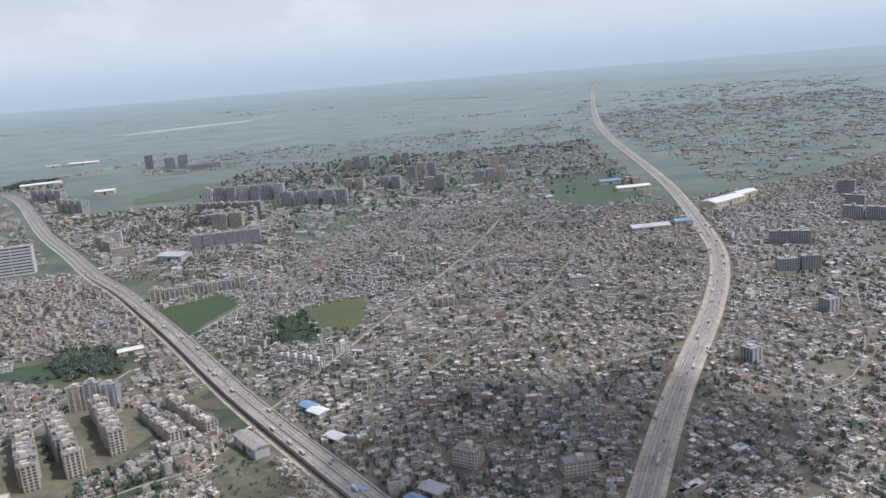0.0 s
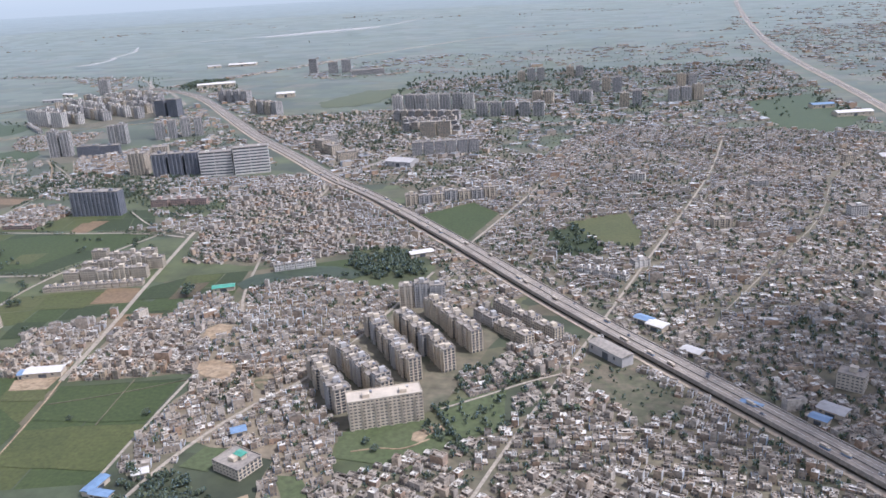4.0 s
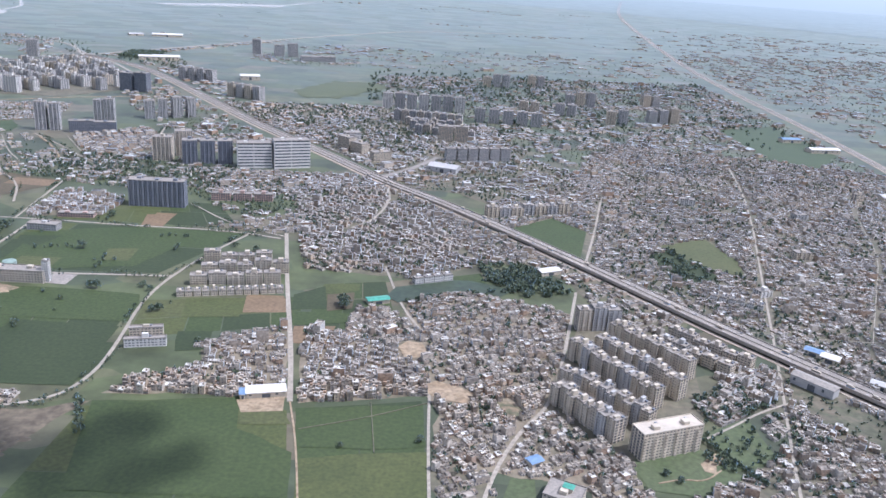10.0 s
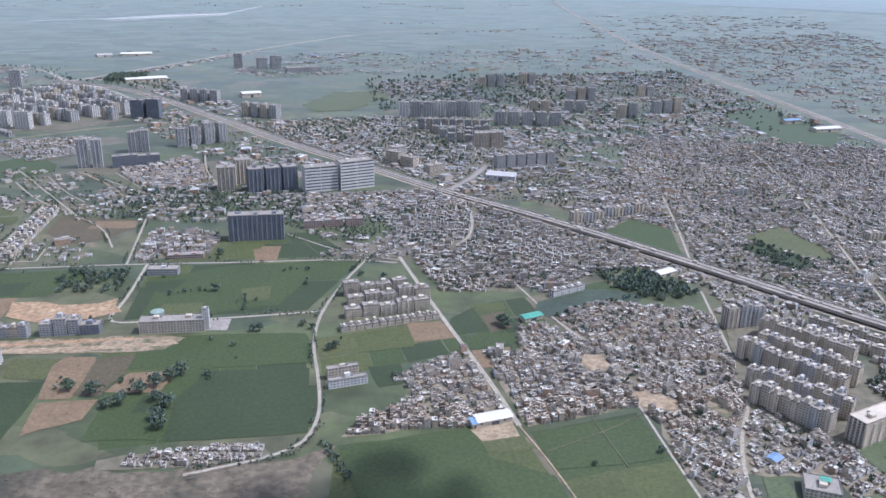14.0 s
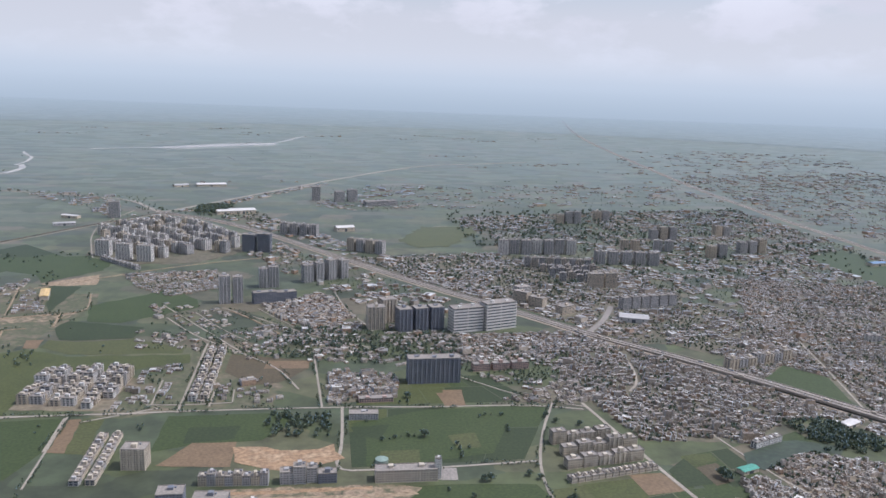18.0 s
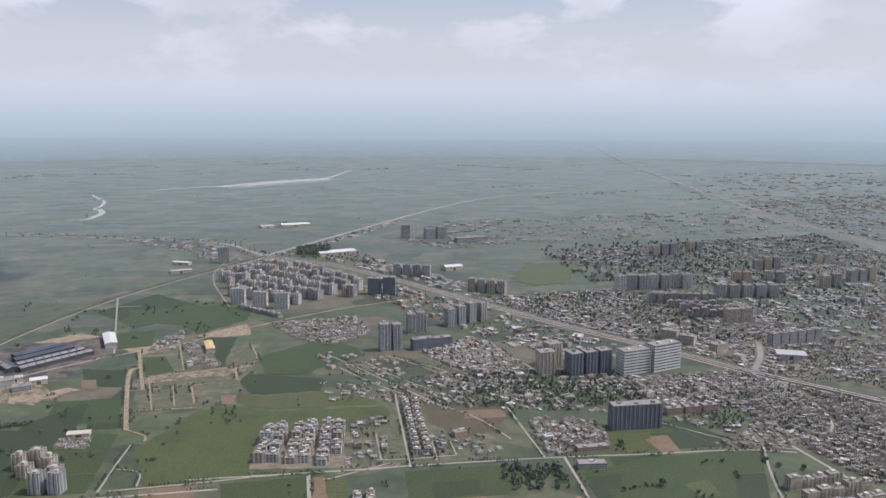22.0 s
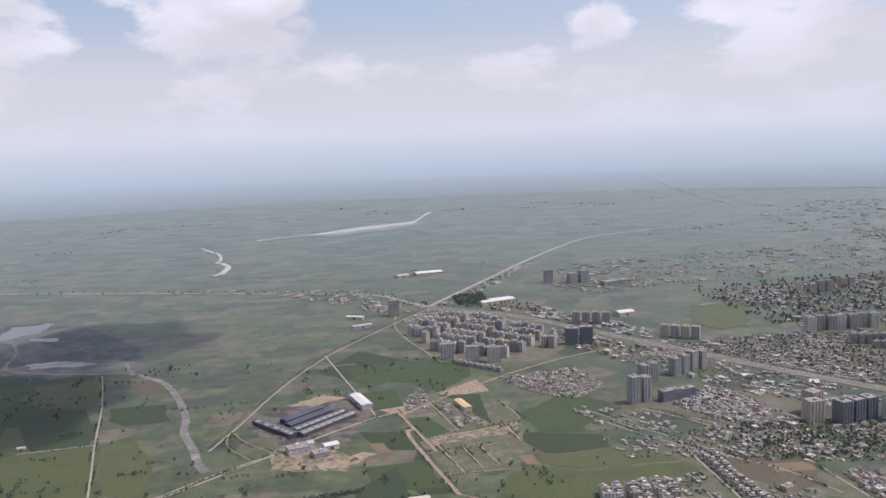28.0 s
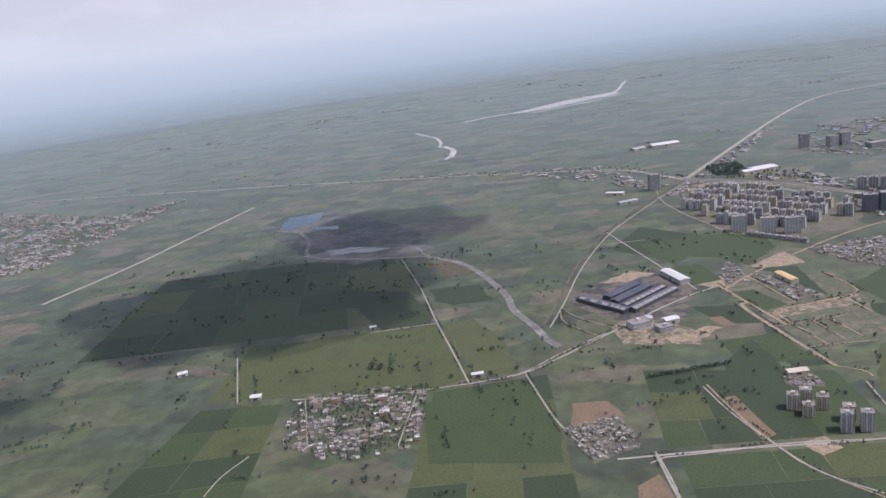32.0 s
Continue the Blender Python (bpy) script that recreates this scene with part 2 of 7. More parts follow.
# bluer tint for the haze painted onto houses as sheen
for dusty in (M_WALL, M_ROOF):
    dusty.node_tree.nodes["Principled BSDF"].inputs["Sheen Tint"].default_value = (0.54, 0.78, 1.0, 1)
M_ROOF_OB = mat("roof_screed_single", ROOFS, grain=0.8, by="object", spread=0.3)
M_GLASS = mat("dark_window", [(0.08, 0.09, 0.10), (0.14, 0.145, 0.15)], rough=0.25, grain=1.5, dust=0.1)
M_LEAF = mat("leaves", [(0.056, 0.074, 0.032), (0.076, 0.093, 0.042), (0.064, 0.082, 0.038), (0.090, 0.104, 0.052)], grain=0.9, by="island", spread=0.35, dust=1.0, fuzz=0.36)
M_BARK = mat("bark", [(0.10, 0.075, 0.05), (0.14, 0.11, 0.08)], grain=3)
M_CREAM = mat("cream_render", [(0.545, 0.465, 0.345), (0.47, 0.40, 0.298)], grain=0.5, patch=0.1, spread=0.12)
M_TAN = mat("tan_render", [(0.520, 0.449, 0.346), (0.450, 0.388, 0.298)], grain=0.5, patch=0.1, spread=0.12)
M_GREY = mat("grey_render", [(0.437, 0.414, 0.378), (0.361, 0.346, 0.319)], grain=0.5, patch=0.1, spread=0.12)
M_SLATE = mat("dark_render", [(0.170, 0.180, 0.200), (0.212, 0.216, 0.226)], grain=0.5, patch=0.1, spread=0.12)
M_WHITE = mat("white_paint", [(0.600, 0.565, 0.500), (0.560, 0.530, 0.475)], grain=0.5, patch=0.1, spread=0.1)
M_BLUE = mat("blue_sheet", [(0.150, 0.235, 0.345), (0.185, 0.265, 0.365)], grain=0.6, rough=0.5, spread=0.15)
M_TEAL = mat("teal_sheet", [(0.070, 0.285, 0.195), (0.105, 0.305, 0.215)], grain=0.6, rough=0.5, spread=0.15)
M_PINK = mat("pink_render", [(0.44, 0.31, 0.25), (0.38, 0.27, 0.22)], grain=0.5, patch=0.1, spread=0.12)
M_DARK = mat("dark_sheet", [(0.055, 0.055, 0.065), (0.085, 0.085, 0.095)], grain=0.6, rough=0.6, spread=0.2)
M_WATER = mat("still_water", [(0.05, 0.07, 0.07), (0.07, 0.08, 0.075)], rough=0.08, grain=0.3, dust=0.0)
M_ASH = mat("grey_spoil", [(0.084, 0.066, 0.041), (0.130, 0.104, 0.066), (0.040, 0.037, 0.021)], grain=0.3, patch=0.035, bump=0.9, spread=0.4, dust=0.25)
M_SILT = mat("pale_silt", [(0.42, 0.39, 0.33), (0.32, 0.30, 0.26)], grain=0.1, patch=0.02)

# ---- helpers ----
rng = random.Random(7)


def part(name, bm, material, parent, label=""):
    """Links a bmesh (or a finished mesh) as ONE mesh object under a thing or a part."""
    if isinstance(bm, bmesh.types.BMesh):
        me = bpy.data.meshes.new(name)
        bm.to_mesh(me)
        bm.free()
    else:
        me = bm
    if material and not me.materials:
        me.materials.append(material)
    ob = new(name, me)
    ob.parent = parent
    if label:
        ob["label"] = label
    return ob


def mesh_of(name, verts, faces, materials, slots=None):
    me = bpy.data.meshes.new(name)
    me.from_pydata(verts, [], faces)
    for m in materials:
        me.materials.append(m)
    if slots is not None:
        me.polygons.foreach_set("material_index", slots)
    me.update()
    return me


def thing(name, m, label, category, group="", kind=""):
    ob = new(name)
    ob.matrix_basis = m
    ob.empty_display_size = 0.5
    return tagged(ob, label, category, group, kind)


def box(bm, x0, y0, z0, x1, y1, z1, bottom=False):
    v = [bm.verts.new(p) for p in ((x0, y0, z0), (x1, y0, z0), (x1, y1, z0), (x0, y1, z0), (x0, y0, z1), (x1, y0, z1), (x1, y1, z1), (x0, y1, z1))]
    for q in ((0, 1, 5, 4), (1, 2, 6, 5), (2, 3, 7, 6), (3, 0, 4, 7), (4, 5, 6, 7)) + (((3, 2, 1, 0),) if bottom else ()):
        bm.faces.new([v[i] for i in q])
    return v


def inside(poly, x, y):
    hit = np.zeros(np.shape(x), bool)
    j = len(poly) - 1
    for i in range(len(poly)):
        (xi, yi), (xj, yj) = poly[i], poly[j]
        if yi != yj:
            hit ^= ((yi > y) != (yj > y)) & (x < (xj - xi) * (y - yi) / (yj - yi) + xi)
        j = i
    return hit


def line_distance(line, x, y):
    best = np.full(np.shape(x), 1e9)
    for (ax, ay), (bx, by) in zip(line, line[1:]):
        dx, dy = bx - ax, by - ay
        s = np.clip(((x - ax) * dx + (y - ay) * dy) / (dx * dx + dy * dy), 0, 1)
        best = np.minimum(best, np.hypot(x - ax - s * dx, y - ay - s * dy))
    return best


def rounded(line, rounds=2):
    """Cuts the corners of a way, so that it bends."""
    for _ in range(rounds):
        cut = [line[0]]
        for p, q in zip(line, line[1:]):
            cut += [tuple(a * 0.75 + b * 0.25 for a, b in zip(p, q)), tuple(a * 0.25 + b * 0.75 for a, b in zip(p, q))]
        line = cut + [line[-1]]
    return line


def sheet(name, poly, z, material, label, category, wobble=0.0, kind="structure"):
    """A flat piece of land. Its rim is broken up a little where the land is not cut by a wall or a road."""
    loop = []
    r = random.Random(len(poly) * 31 + int(poly[0][0]))
    for (ax, ay), (bx, by) in zip(poly, poly[1:] + poly[:1]):
        pieces = max(1, int(math.hypot(bx - ax, by - ay) / 8)) if wobble else 1
        for i in range(pieces):
            s = i / pieces
            loop.append((ax + (bx - ax) * s + r.uniform(-wobble, wobble), ay + (by - ay) * s + r.uniform(-wobble, wobble), z))
    bm = bmesh.new()
    face = bm.faces.new([bm.verts.new(p) for p in loop])
    bmesh.ops.triangulate(bm, faces=[face])
    bm.normal_update()
    for q in bm.faces:
        if q.normal.z < 0:
            q.normal_flip()
    return tagged(part(name, bm, material, None), label, category, kind=kind)


def strip_mesh(name, line, offset0, offset1, z0, z1, material, heights=None, grounded=False):
    """A ribbon of thickness along a way, between two offsets from its middle; z0 is its underside, z1 its top. grounded: its sides reach down to z0."""
    n = len(line)
    verts, faces = [], []
    for i, (x, y) in enumerate(line):
        (ax, ay), (bx, by) = line[max(i - 1, 0)], line[min(i + 1, n - 1)]
        d = math.hypot(bx - ax, by - ay)
        nx, ny = -(by - ay) / d, (bx - ax) / d
        h = heights[i] if heights else 0
        for o in (offset0, offset1):
            verts += [(x + nx * o, y + ny * o, z0 + (0 if grounded else h)), (x + nx * o, y + ny * o, z1 + h)]
    for i in range(n - 1):
        a, b = 4 * i, 4 * i + 4
        faces += [(a + 1, b + 1, b + 3, a + 3), (a, b, b + 1, a + 1), (a + 2, a + 3, b + 3, b + 2)]
    faces += [(0, 1, 3, 2), (4 * n - 4, 4 * n - 2, 4 * n - 1, 4 * n - 3)]
    me = mesh_of(name, verts, faces, [material])
    bm = bmesh.new()
    bm.from_mesh(me)
    bmesh.ops.recalc_face_normals(bm, faces=bm.faces[:])
    bm.to_mesh(me)
    bm.free()
    return me

# ---- the land ----
def make_ground():
    bm = bmesh.new()
    bmesh.ops.create_grid(bm, x_segments=40, y_segments=40, size=9000)
    tagged(part("ground", bm, M_GROUND, None), "flat green farm land in small plots reaching the horizon", "ground", kind="structure")


make_ground()


def haze_ring():
    """A glowing, part clear ring: haze painted into its emission hides where the land ends."""
    m = bpy.data.materials.new("painted_haze")
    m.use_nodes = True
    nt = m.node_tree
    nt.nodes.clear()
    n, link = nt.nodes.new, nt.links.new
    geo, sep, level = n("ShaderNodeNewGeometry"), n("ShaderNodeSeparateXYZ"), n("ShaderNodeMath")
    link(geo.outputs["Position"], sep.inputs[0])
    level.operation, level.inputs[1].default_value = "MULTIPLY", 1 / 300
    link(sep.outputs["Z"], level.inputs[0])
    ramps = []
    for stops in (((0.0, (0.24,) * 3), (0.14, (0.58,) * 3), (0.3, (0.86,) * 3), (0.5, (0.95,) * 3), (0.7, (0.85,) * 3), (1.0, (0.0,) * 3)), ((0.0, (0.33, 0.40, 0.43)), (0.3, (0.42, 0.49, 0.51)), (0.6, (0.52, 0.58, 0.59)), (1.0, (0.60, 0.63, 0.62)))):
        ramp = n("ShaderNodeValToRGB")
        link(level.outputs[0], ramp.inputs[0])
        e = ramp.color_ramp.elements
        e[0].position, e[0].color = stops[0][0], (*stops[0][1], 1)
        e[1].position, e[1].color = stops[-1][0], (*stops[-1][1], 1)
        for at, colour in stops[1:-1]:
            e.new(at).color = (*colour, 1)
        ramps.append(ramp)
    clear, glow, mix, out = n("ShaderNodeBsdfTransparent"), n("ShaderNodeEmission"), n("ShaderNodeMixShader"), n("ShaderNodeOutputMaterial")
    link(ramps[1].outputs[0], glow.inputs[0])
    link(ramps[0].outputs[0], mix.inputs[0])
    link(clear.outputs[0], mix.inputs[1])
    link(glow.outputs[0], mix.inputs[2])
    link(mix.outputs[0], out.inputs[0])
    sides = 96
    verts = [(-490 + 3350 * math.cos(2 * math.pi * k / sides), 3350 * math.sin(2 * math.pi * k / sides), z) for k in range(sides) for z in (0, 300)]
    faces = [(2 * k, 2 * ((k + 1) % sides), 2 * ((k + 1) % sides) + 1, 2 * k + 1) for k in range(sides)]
    tagged(new("backdrop", mesh_of("backdrop", verts, faces, [m])), "pale blue haze painted on a glowing ring round the far land", "haze", kind="structure")


haze_ring()

HIGHWAY_ONE = [(50, 115), (15, 163), (-21, 212), (-56, 259), (-92, 307), (-120, 346), (-163, 411), (-206, 472), (-248, 531), (-290, 580), (-346, 662), (-413, 750), (-498, 882), (-580, 1012), (-655, 1105), (-735, 1155)]
HIGHWAY_TWO = [(10, 130), (48, 234), (62, 272), (79, 315), (104, 372), (125, 421), (148, 484), (163, 541), (174, 623), (189, 747), (200, 900), (212, 1250), (240, 1560), (335, 2230), (480, 3130), (800, 4400)]
DIAGONAL = [(-735, 1150), (-600, 1375), (-441, 1640), (-290, 1850), (-184, 1900), (0, 1990)]
RAIL = [(-735, 1150), (-789, 1070), (-843, 980), (-882, 912), (-925, 796), (-948, 703), (-966, 645)]
WEST = [(-735, 1155), (-800, 1275), (-892, 1305), (-1025, 1353), (-1150, 1388), (-1400, 1460), (-2000, 1600)]
STREETS = []


def way(kind_of, width, material, line):
    STREETS.append((kind_of, width, material, line))


way("street", 2.2, M_LANE, [(-343, 448), (-330, 365), (-318, 298), (-312, 254)])
way("dirt_road", 0.7, M_SAND, [(-312, 254), (-306, 228), (-300, 190)])
way("street", 1.2, M_LANE, [(25, 709), (-7, 574), (-72, 383), (-98, 305), (-129, 217), (-140, 180)])
way("street", 1.5, M_LANE, [(-358, 458), (-383, 400), (-396, 347), (-391, 291), (-392, 264), (-401, 246), (-440, 236)])
way("street", 1.5, M_LANE, [(-720, 446), (-630, 447), (-589, 449), (-491, 450), (-443, 447), (-376, 447), (-345, 438)])
way("street", 1.7, M_LANE, [(-493, 450), (-494, 395), (-499, 368), (-476, 368), (-445, 368), (-390, 372)])
way("street", 1.3, M_LANE, [(-511, 542), (-505, 449)])
way("street", 1.4, M_LANE, [(-589, 573), (-589, 447)])
way("street", 1.3, M_LANE, [(-640, 678), (-559, 547)])
way("street", 1.1, M_LANE, [(-649, 444), (-645, 360)])
way("street", 1.1, M_LANE, [(-413, 497), (-377, 458), (-343, 442)])
way("street", 1.7, M_LANE, [(-288, 596), (-282, 531), (-292, 482), (-305, 465)])
way("slip_road", 5.0, M_ASPHALT, [(-300, 585), (-285, 600), (-267, 625), (-246, 667)])
way("street", 1.4, M_LANE, [(-122, 574), (-147, 481), (-165, 420)])
way("street", 1.3, M_LANE, [(-281, 401), (-271, 348), (-262, 323)])
way("street", 1.5, M_LANE, [(-178, 378), (-195, 311), (-209, 261), (-226, 238), (-240, 205), (-246, 175)])
way("street", 1.1, M_LANE, [(-258, 270), (-259, 230), (-259, 190)])
way("dirt_road", 2.2, M_SAND, [(-800, 696), (-775, 723), (-705, 783), (-628, 839), (-555, 870)])
way("dirt_road", 1.9, M_LANE, [(-935, 428), (-871, 430), (-845, 429), (-783, 428), (-700, 432)])
way("dirt_road", 1.9, M_LANE, [(-1026, 547), (-984, 555), (-948, 587), (-913, 619), (-845, 681), (-806, 705)])
way("dirt_road", 1.4, M_LANE, [(-1026, 547), (-1042, 613), (-1059, 678), (-1082, 782), (-1114, 892)])
way("dirt_road", 1.3, M_LANE, [(-1118, 669), (-1059, 677)])
way("dirt_road", 1.3, M_LANE, [(-984, 555), (-963, 461), (-940, 430)])
way("dirt_road", 1.5, M_LANE, [(-912, 429), (-909, 380), (-900, 330)])
way("dirt_road", 1.3, M_SAND, [(-862, 514), (-855, 472), (-844, 432), (-831, 400), (-808, 373)])
way("canal_bank", 5.0, M_LANE, [(-1532, 853), (-1476, 1001), (-1452, 1104), (-1404, 1284)])
way("street", 0.45, M_LANE, [(120, 640), (70, 560), (40, 470), (0, 400), (-40, 330)])
way("street", 0.45, M_LANE, [(-90, 650), (-20, 600), (60, 560), (150, 540)])
way("street", 0.45, M_LANE, [(-110, 340), (-40, 330), (30, 345), (98, 365)])
way("street", 0.45, M_LANE, [(150, 480), (215, 455), (290, 500), (380, 640)])
way("street", 0.45, M_LANE, [(85, 310), (130, 300), (165, 330), (215, 455)])
way("street", 0.45, M_LANE, [(-130, 560), (-60, 520), (20, 480), (110, 450)])
way("street", 1.0, M_LANE, [(-572, 455), (-571, 484)])
way("street", 1.2, M_LANE, [(-640, 436), (-601, 454)])
way("street", 2.0, M_LANE, [(-383, 1039), (-338, 1078), (-294, 1009)])
way("dirt_road", 1.2, M_LANE, [(-1203, 547), (-1231, 637)])
way("dirt_road", 1.3, M_LANE, [(-1025, 547), (-1080, 541), (-1160, 545)])
way("street", 1.3, M_LANE, [(-590, 668), (-560, 640), (-515, 590), (-470, 560)])
way("street", 1.4, M_LANE, [(-495, 720), (-486, 660), (-470, 615), (-466, 600)])
way("street", 1.0, M_LANE, [(-154, 240), (-139, 250), (-125, 261), (-108, 270)])
way("street", 1.3, M_LANE, [(-520, 480), (-535, 520), (-560, 548), (-600, 590), (-630, 640)])
# lanes and tracks of the estates and farms in the west
way("dirt_road", 2.6, M_SAND, [(-805, 710), (-793, 661), (-779, 606)])
way("dirt_road", 3.2, M_SAND, [(-792, 657), (-801, 657), (-787, 590), (-772, 526)])
way("dirt_road", 1.3, M_SAND, [(-772, 526), (-756, 514), (-756, 506)])
way("dirt_road", 1.3, M_SAND, [(-789, 603), (-775, 605), (-742, 610), (-729, 614)])
way("dirt_road", 1.2, M_SAND, [(-778, 560), (-764, 561), (-732, 562)])
way("dirt_road", 1.2, M_SAND, [(-780, 632), (-763, 561)])
way("dirt_road", 1.0, M_SAND, [(-758, 612), (-748, 565)])
way("dirt_road", 1.6, M_SAND, [(-744, 611), (-735, 570)])
way("dirt_road", 2.2, M_SAND, [(-780, 635), (-755, 641), (-715, 652), (-709, 655)])
way("dirt_road", 1.8, M_SAND, [(-715, 649), (-710, 618)])
way("dirt_road", 1.4, M_SAND, [(-709, 655), (-697, 664), (-708, 714)])
way("dirt_road", 1.4, M_SAND, [(-776, 738), (-756, 648)])
way("dirt_road", 1.1, M_LANE, [(-766, 436), (-765, 471), (-763, 500)])
way("dirt_road", 0.9, M_LANE, [(-763, 465), (-747, 461), (-746, 441)])
way("dirt_road", 1.5, M_LANE, [(-760, 437), (-711, 441), (-682, 445), (-647, 447), (-620, 446), (-596, 448)])
way("dirt_road", 1.1, M_LANE, [(-650, 442), (-648, 399)])
way("dirt_road", 1.4, M_LANE, [(-578, 560), (-579, 505)])
way("dirt_road", 1.0, M_LANE, [(-607, 500), (-606, 459)])
way("dirt_road", 1.1, M_LANE, [(-609, 459), (-588, 458), (-571, 459), (-559, 460)])
way("dirt_road", 0.8, M_LANE, [(-572, 481), (-572, 460)])
way("dirt_road", 0.8, M_LANE, [(-560, 481), (-559, 460)])
way("dirt_road", 1.6, M_SAND, [(-581, 658), (-560, 632), (-538, 594)])
way("dirt_road", 1.0, M_SAND, [(-948, 682), (-949, 651), (-924, 617)])
way("dirt_road", 1.0, M_SAND, [(-946, 682), (-934, 657), (-909, 630)])
way("dirt_road", 1.6, M_LANE, [(-875, 919), (-853, 824), (-824, 702)])
way("dirt_road", 1.2, M_LANE, [(-886, 871), (-840, 873)])
way("dirt_road", 1.4, M_LANE, [(-1002, 552), (-985, 557), (-966, 577), (-945, 596), (-916, 619)])
way("dirt_road", 0.8, M_LANE, [(-1185, 421), (-1182, 442), (-1170, 465)])
way("dirt_road", 0.8, M_LANE, [(-1149, 542), (-1132, 473)])
way("dirt_road", 0.8, M_LANE, [(-1064, 543), (-1070, 464)])
way("dirt_road", 1.4, M_LANE, [(-908, 426), (-871, 428), (-844, 431), (-822, 431), (-783, 428)])
way("dirt_road", 0.9, M_LANE, [(-917, 421), (-908, 426)])
way("dirt_road", 1.1, M_LANE, [(-865, 511), (-858, 473), (-844, 431), (-833, 401), (-807, 376)])
way("dirt_road", 1.1, M_LANE, [(-912, 433), (-909, 408), (-908, 385)])


def road(name, line, width, material, z, label, soft=True):
    line = rounded(line) if soft and len(line) > 2 else line
    return tagged(part(name, strip_mesh(name, line, -width / 2, width / 2, -0.3, z, material), None, None), label, "road", kind="structure")


way("street", 1.4, M_LANE, [(-771, 1172), (-790, 1057), (-779, 978), (-762, 916), (-746, 861)])
way("street", 1.2, M_LANE, [(-746, 861), (-726, 858), (-689, 806)])
way("dirt_road", 0.9, M_LANE, [(-610, 655), (-582, 605), (-560, 577)])
way("dirt_road", 0.9, M_LANE, [(-560, 664), (-527, 611)])
way("slip_road", 4.0, M_LANE, [(-790, 1262), (-755, 1187), (-684, 1118), (-600, 985)])


way("dirt_road", 0.6, M_SAND, [(-180, 211), (-171, 214), (-163, 213), (-155, 220)])
way("dirt_road", 0.3, M_YARD, [(-281, 256), (-278, 222)])
way("dirt_road", 0.3, M_YARD, [(-306, 235), (-281, 245), (-259, 257)])


STREET_LABELS = {"street": "pale dusty concrete street between small houses", "dirt_road": "bare earth track across green fields", "canal_bank": "pale straight bank of a dry canal", "slip_road": "wide asphalt slip road off the highway"}
for count, (kind_of, width, material, line) in enumerate(STREETS):
    road(kind_of, line, width, material, 0.16 + 0.003 * count, STREET_LABELS[kind_of])


def deck_height(x, y):
    """The first highway runs on an embankment near the town and comes down to the ground further out."""
    return 1.9 * max(0.0, min(1.0, (600 - y) / 130.0))


def highway_one():
    line = rounded(HIGHWAY_ONE)
    heights = [deck_height(*p) for p in line]
    top = thing("highway", Matrix(), "raised dusty asphalt dual carriageway on concrete piers", "highway", kind="structure")
    part("carriageway", strip_mesh("carriageway", line, -4.3, 4.3, -0.45, 0.45, M_DUSTY_ROAD, heights), None, top, "worn grey asphalt")
    for a, b in ((-4.65, -4.3), (4.3, 4.65)):
        part("parapet", strip_mesh("parapet", line, a, b, -0.75, 0.95, M_CONCRETE, heights), None, top, "pale concrete parapet")
    # the ramps stand on walls, the raised stretch on piers
    low = [(p, h) for p, h in zip(line, heights) if h < 1.6]
    for a, b in ((-4.2, -3.9), (3.9, 4.2)):
        part("retaining_wall", strip_mesh("retaining_wall", [p for p, _ in low], a, b, 0, 0, M_CONCRETE, [h for _, h in low], True), None, top)
    bm = bmesh.new()
    box(bm, -0.65, -2.6, -0.3, 0.65, 2.6, 2.2)
    box(bm, -0.8, -3.9, 2.2, 0.8, 3.9, 2.8, True)
    pier = bpy.data.meshes.new("pier")
    bm.to_mesh(pier)
    bm.free()
    pier.materials.append(M_CONCRETE)
    run = 0.0
    for (ax, ay), (bx, by), h in zip(line, line[1:], heights):
        long, d = math.hypot(bx - ax, by - ay), 0.0
        turn = math.degrees(math.atan2(by - ay, bx - ax))
        while run + long - d > 7.0:
            d += 7.0 - run
            run = 0.0
            if h >= 1.6:
                part("pier", pier, None, top).matrix_basis = pose(ax + (bx - ax) * d / long, ay + (by - ay) * d / long, h - 2.9, 0, 0, turn)
        run += long - d
    part("median", strip_mesh("median", line, -0.25, 0.25, 0.3, 0.85, M_CONCRETE, heights), None, top)
    part("service_road", strip_mesh("service_road", line, 4.65, 7.2, -0.2, 0.30, M_SHOULDER), None, top, "dusty service road")
    part("service_road", strip_mesh("service_road", line, -7.2, -4.65, -0.2, 0.30, M_ASPHALT), None, top, "dark service road beside the wall")
    for o in (-3.9, -2.1, 2.1, 3.9):
        part("lane_line", strip_mesh("lane_line", line, o - 0.035, o + 0.035, 0.44, 0.465, M_PAINT, heights), None, top, "white lane line")


def highway_two():
    line = rounded(HIGHWAY_TWO)
    top = thing("highway", Matrix(), "wide dusty tan asphalt highway with side lanes through the town", "highway", kind="structure")
    part("carriageway", strip_mesh("carriageway", line, -3.4, 3.4, -0.2, 0.40, M_DUSTY_ROAD), None, top)
    part("median", strip_mesh("median", line, -0.3, 0.3, 0.2, 0.75, M_CONCRETE), None, top)
    for side in (-1, 1):
        a, b = sorted((side * 3.4, side * 3.8))
        part("verge", strip_mesh("verge", line, a, b, -0.2, 0.65, M_CONCRETE), None, top)
        a, b = sorted((side * 3.8, side * 6.0))
        part("service_road", strip_mesh("service_road", line, a, b, -0.2, 0.32, M_SHOULDER), None, top, "dusty service road")
        for o in (1.8, 3.2):
            part("lane_line", strip_mesh("lane_line", line, side * o - 0.035, side * o + 0.035, 0.39, 0.415, M_PAINT), None, top, "white lane line")


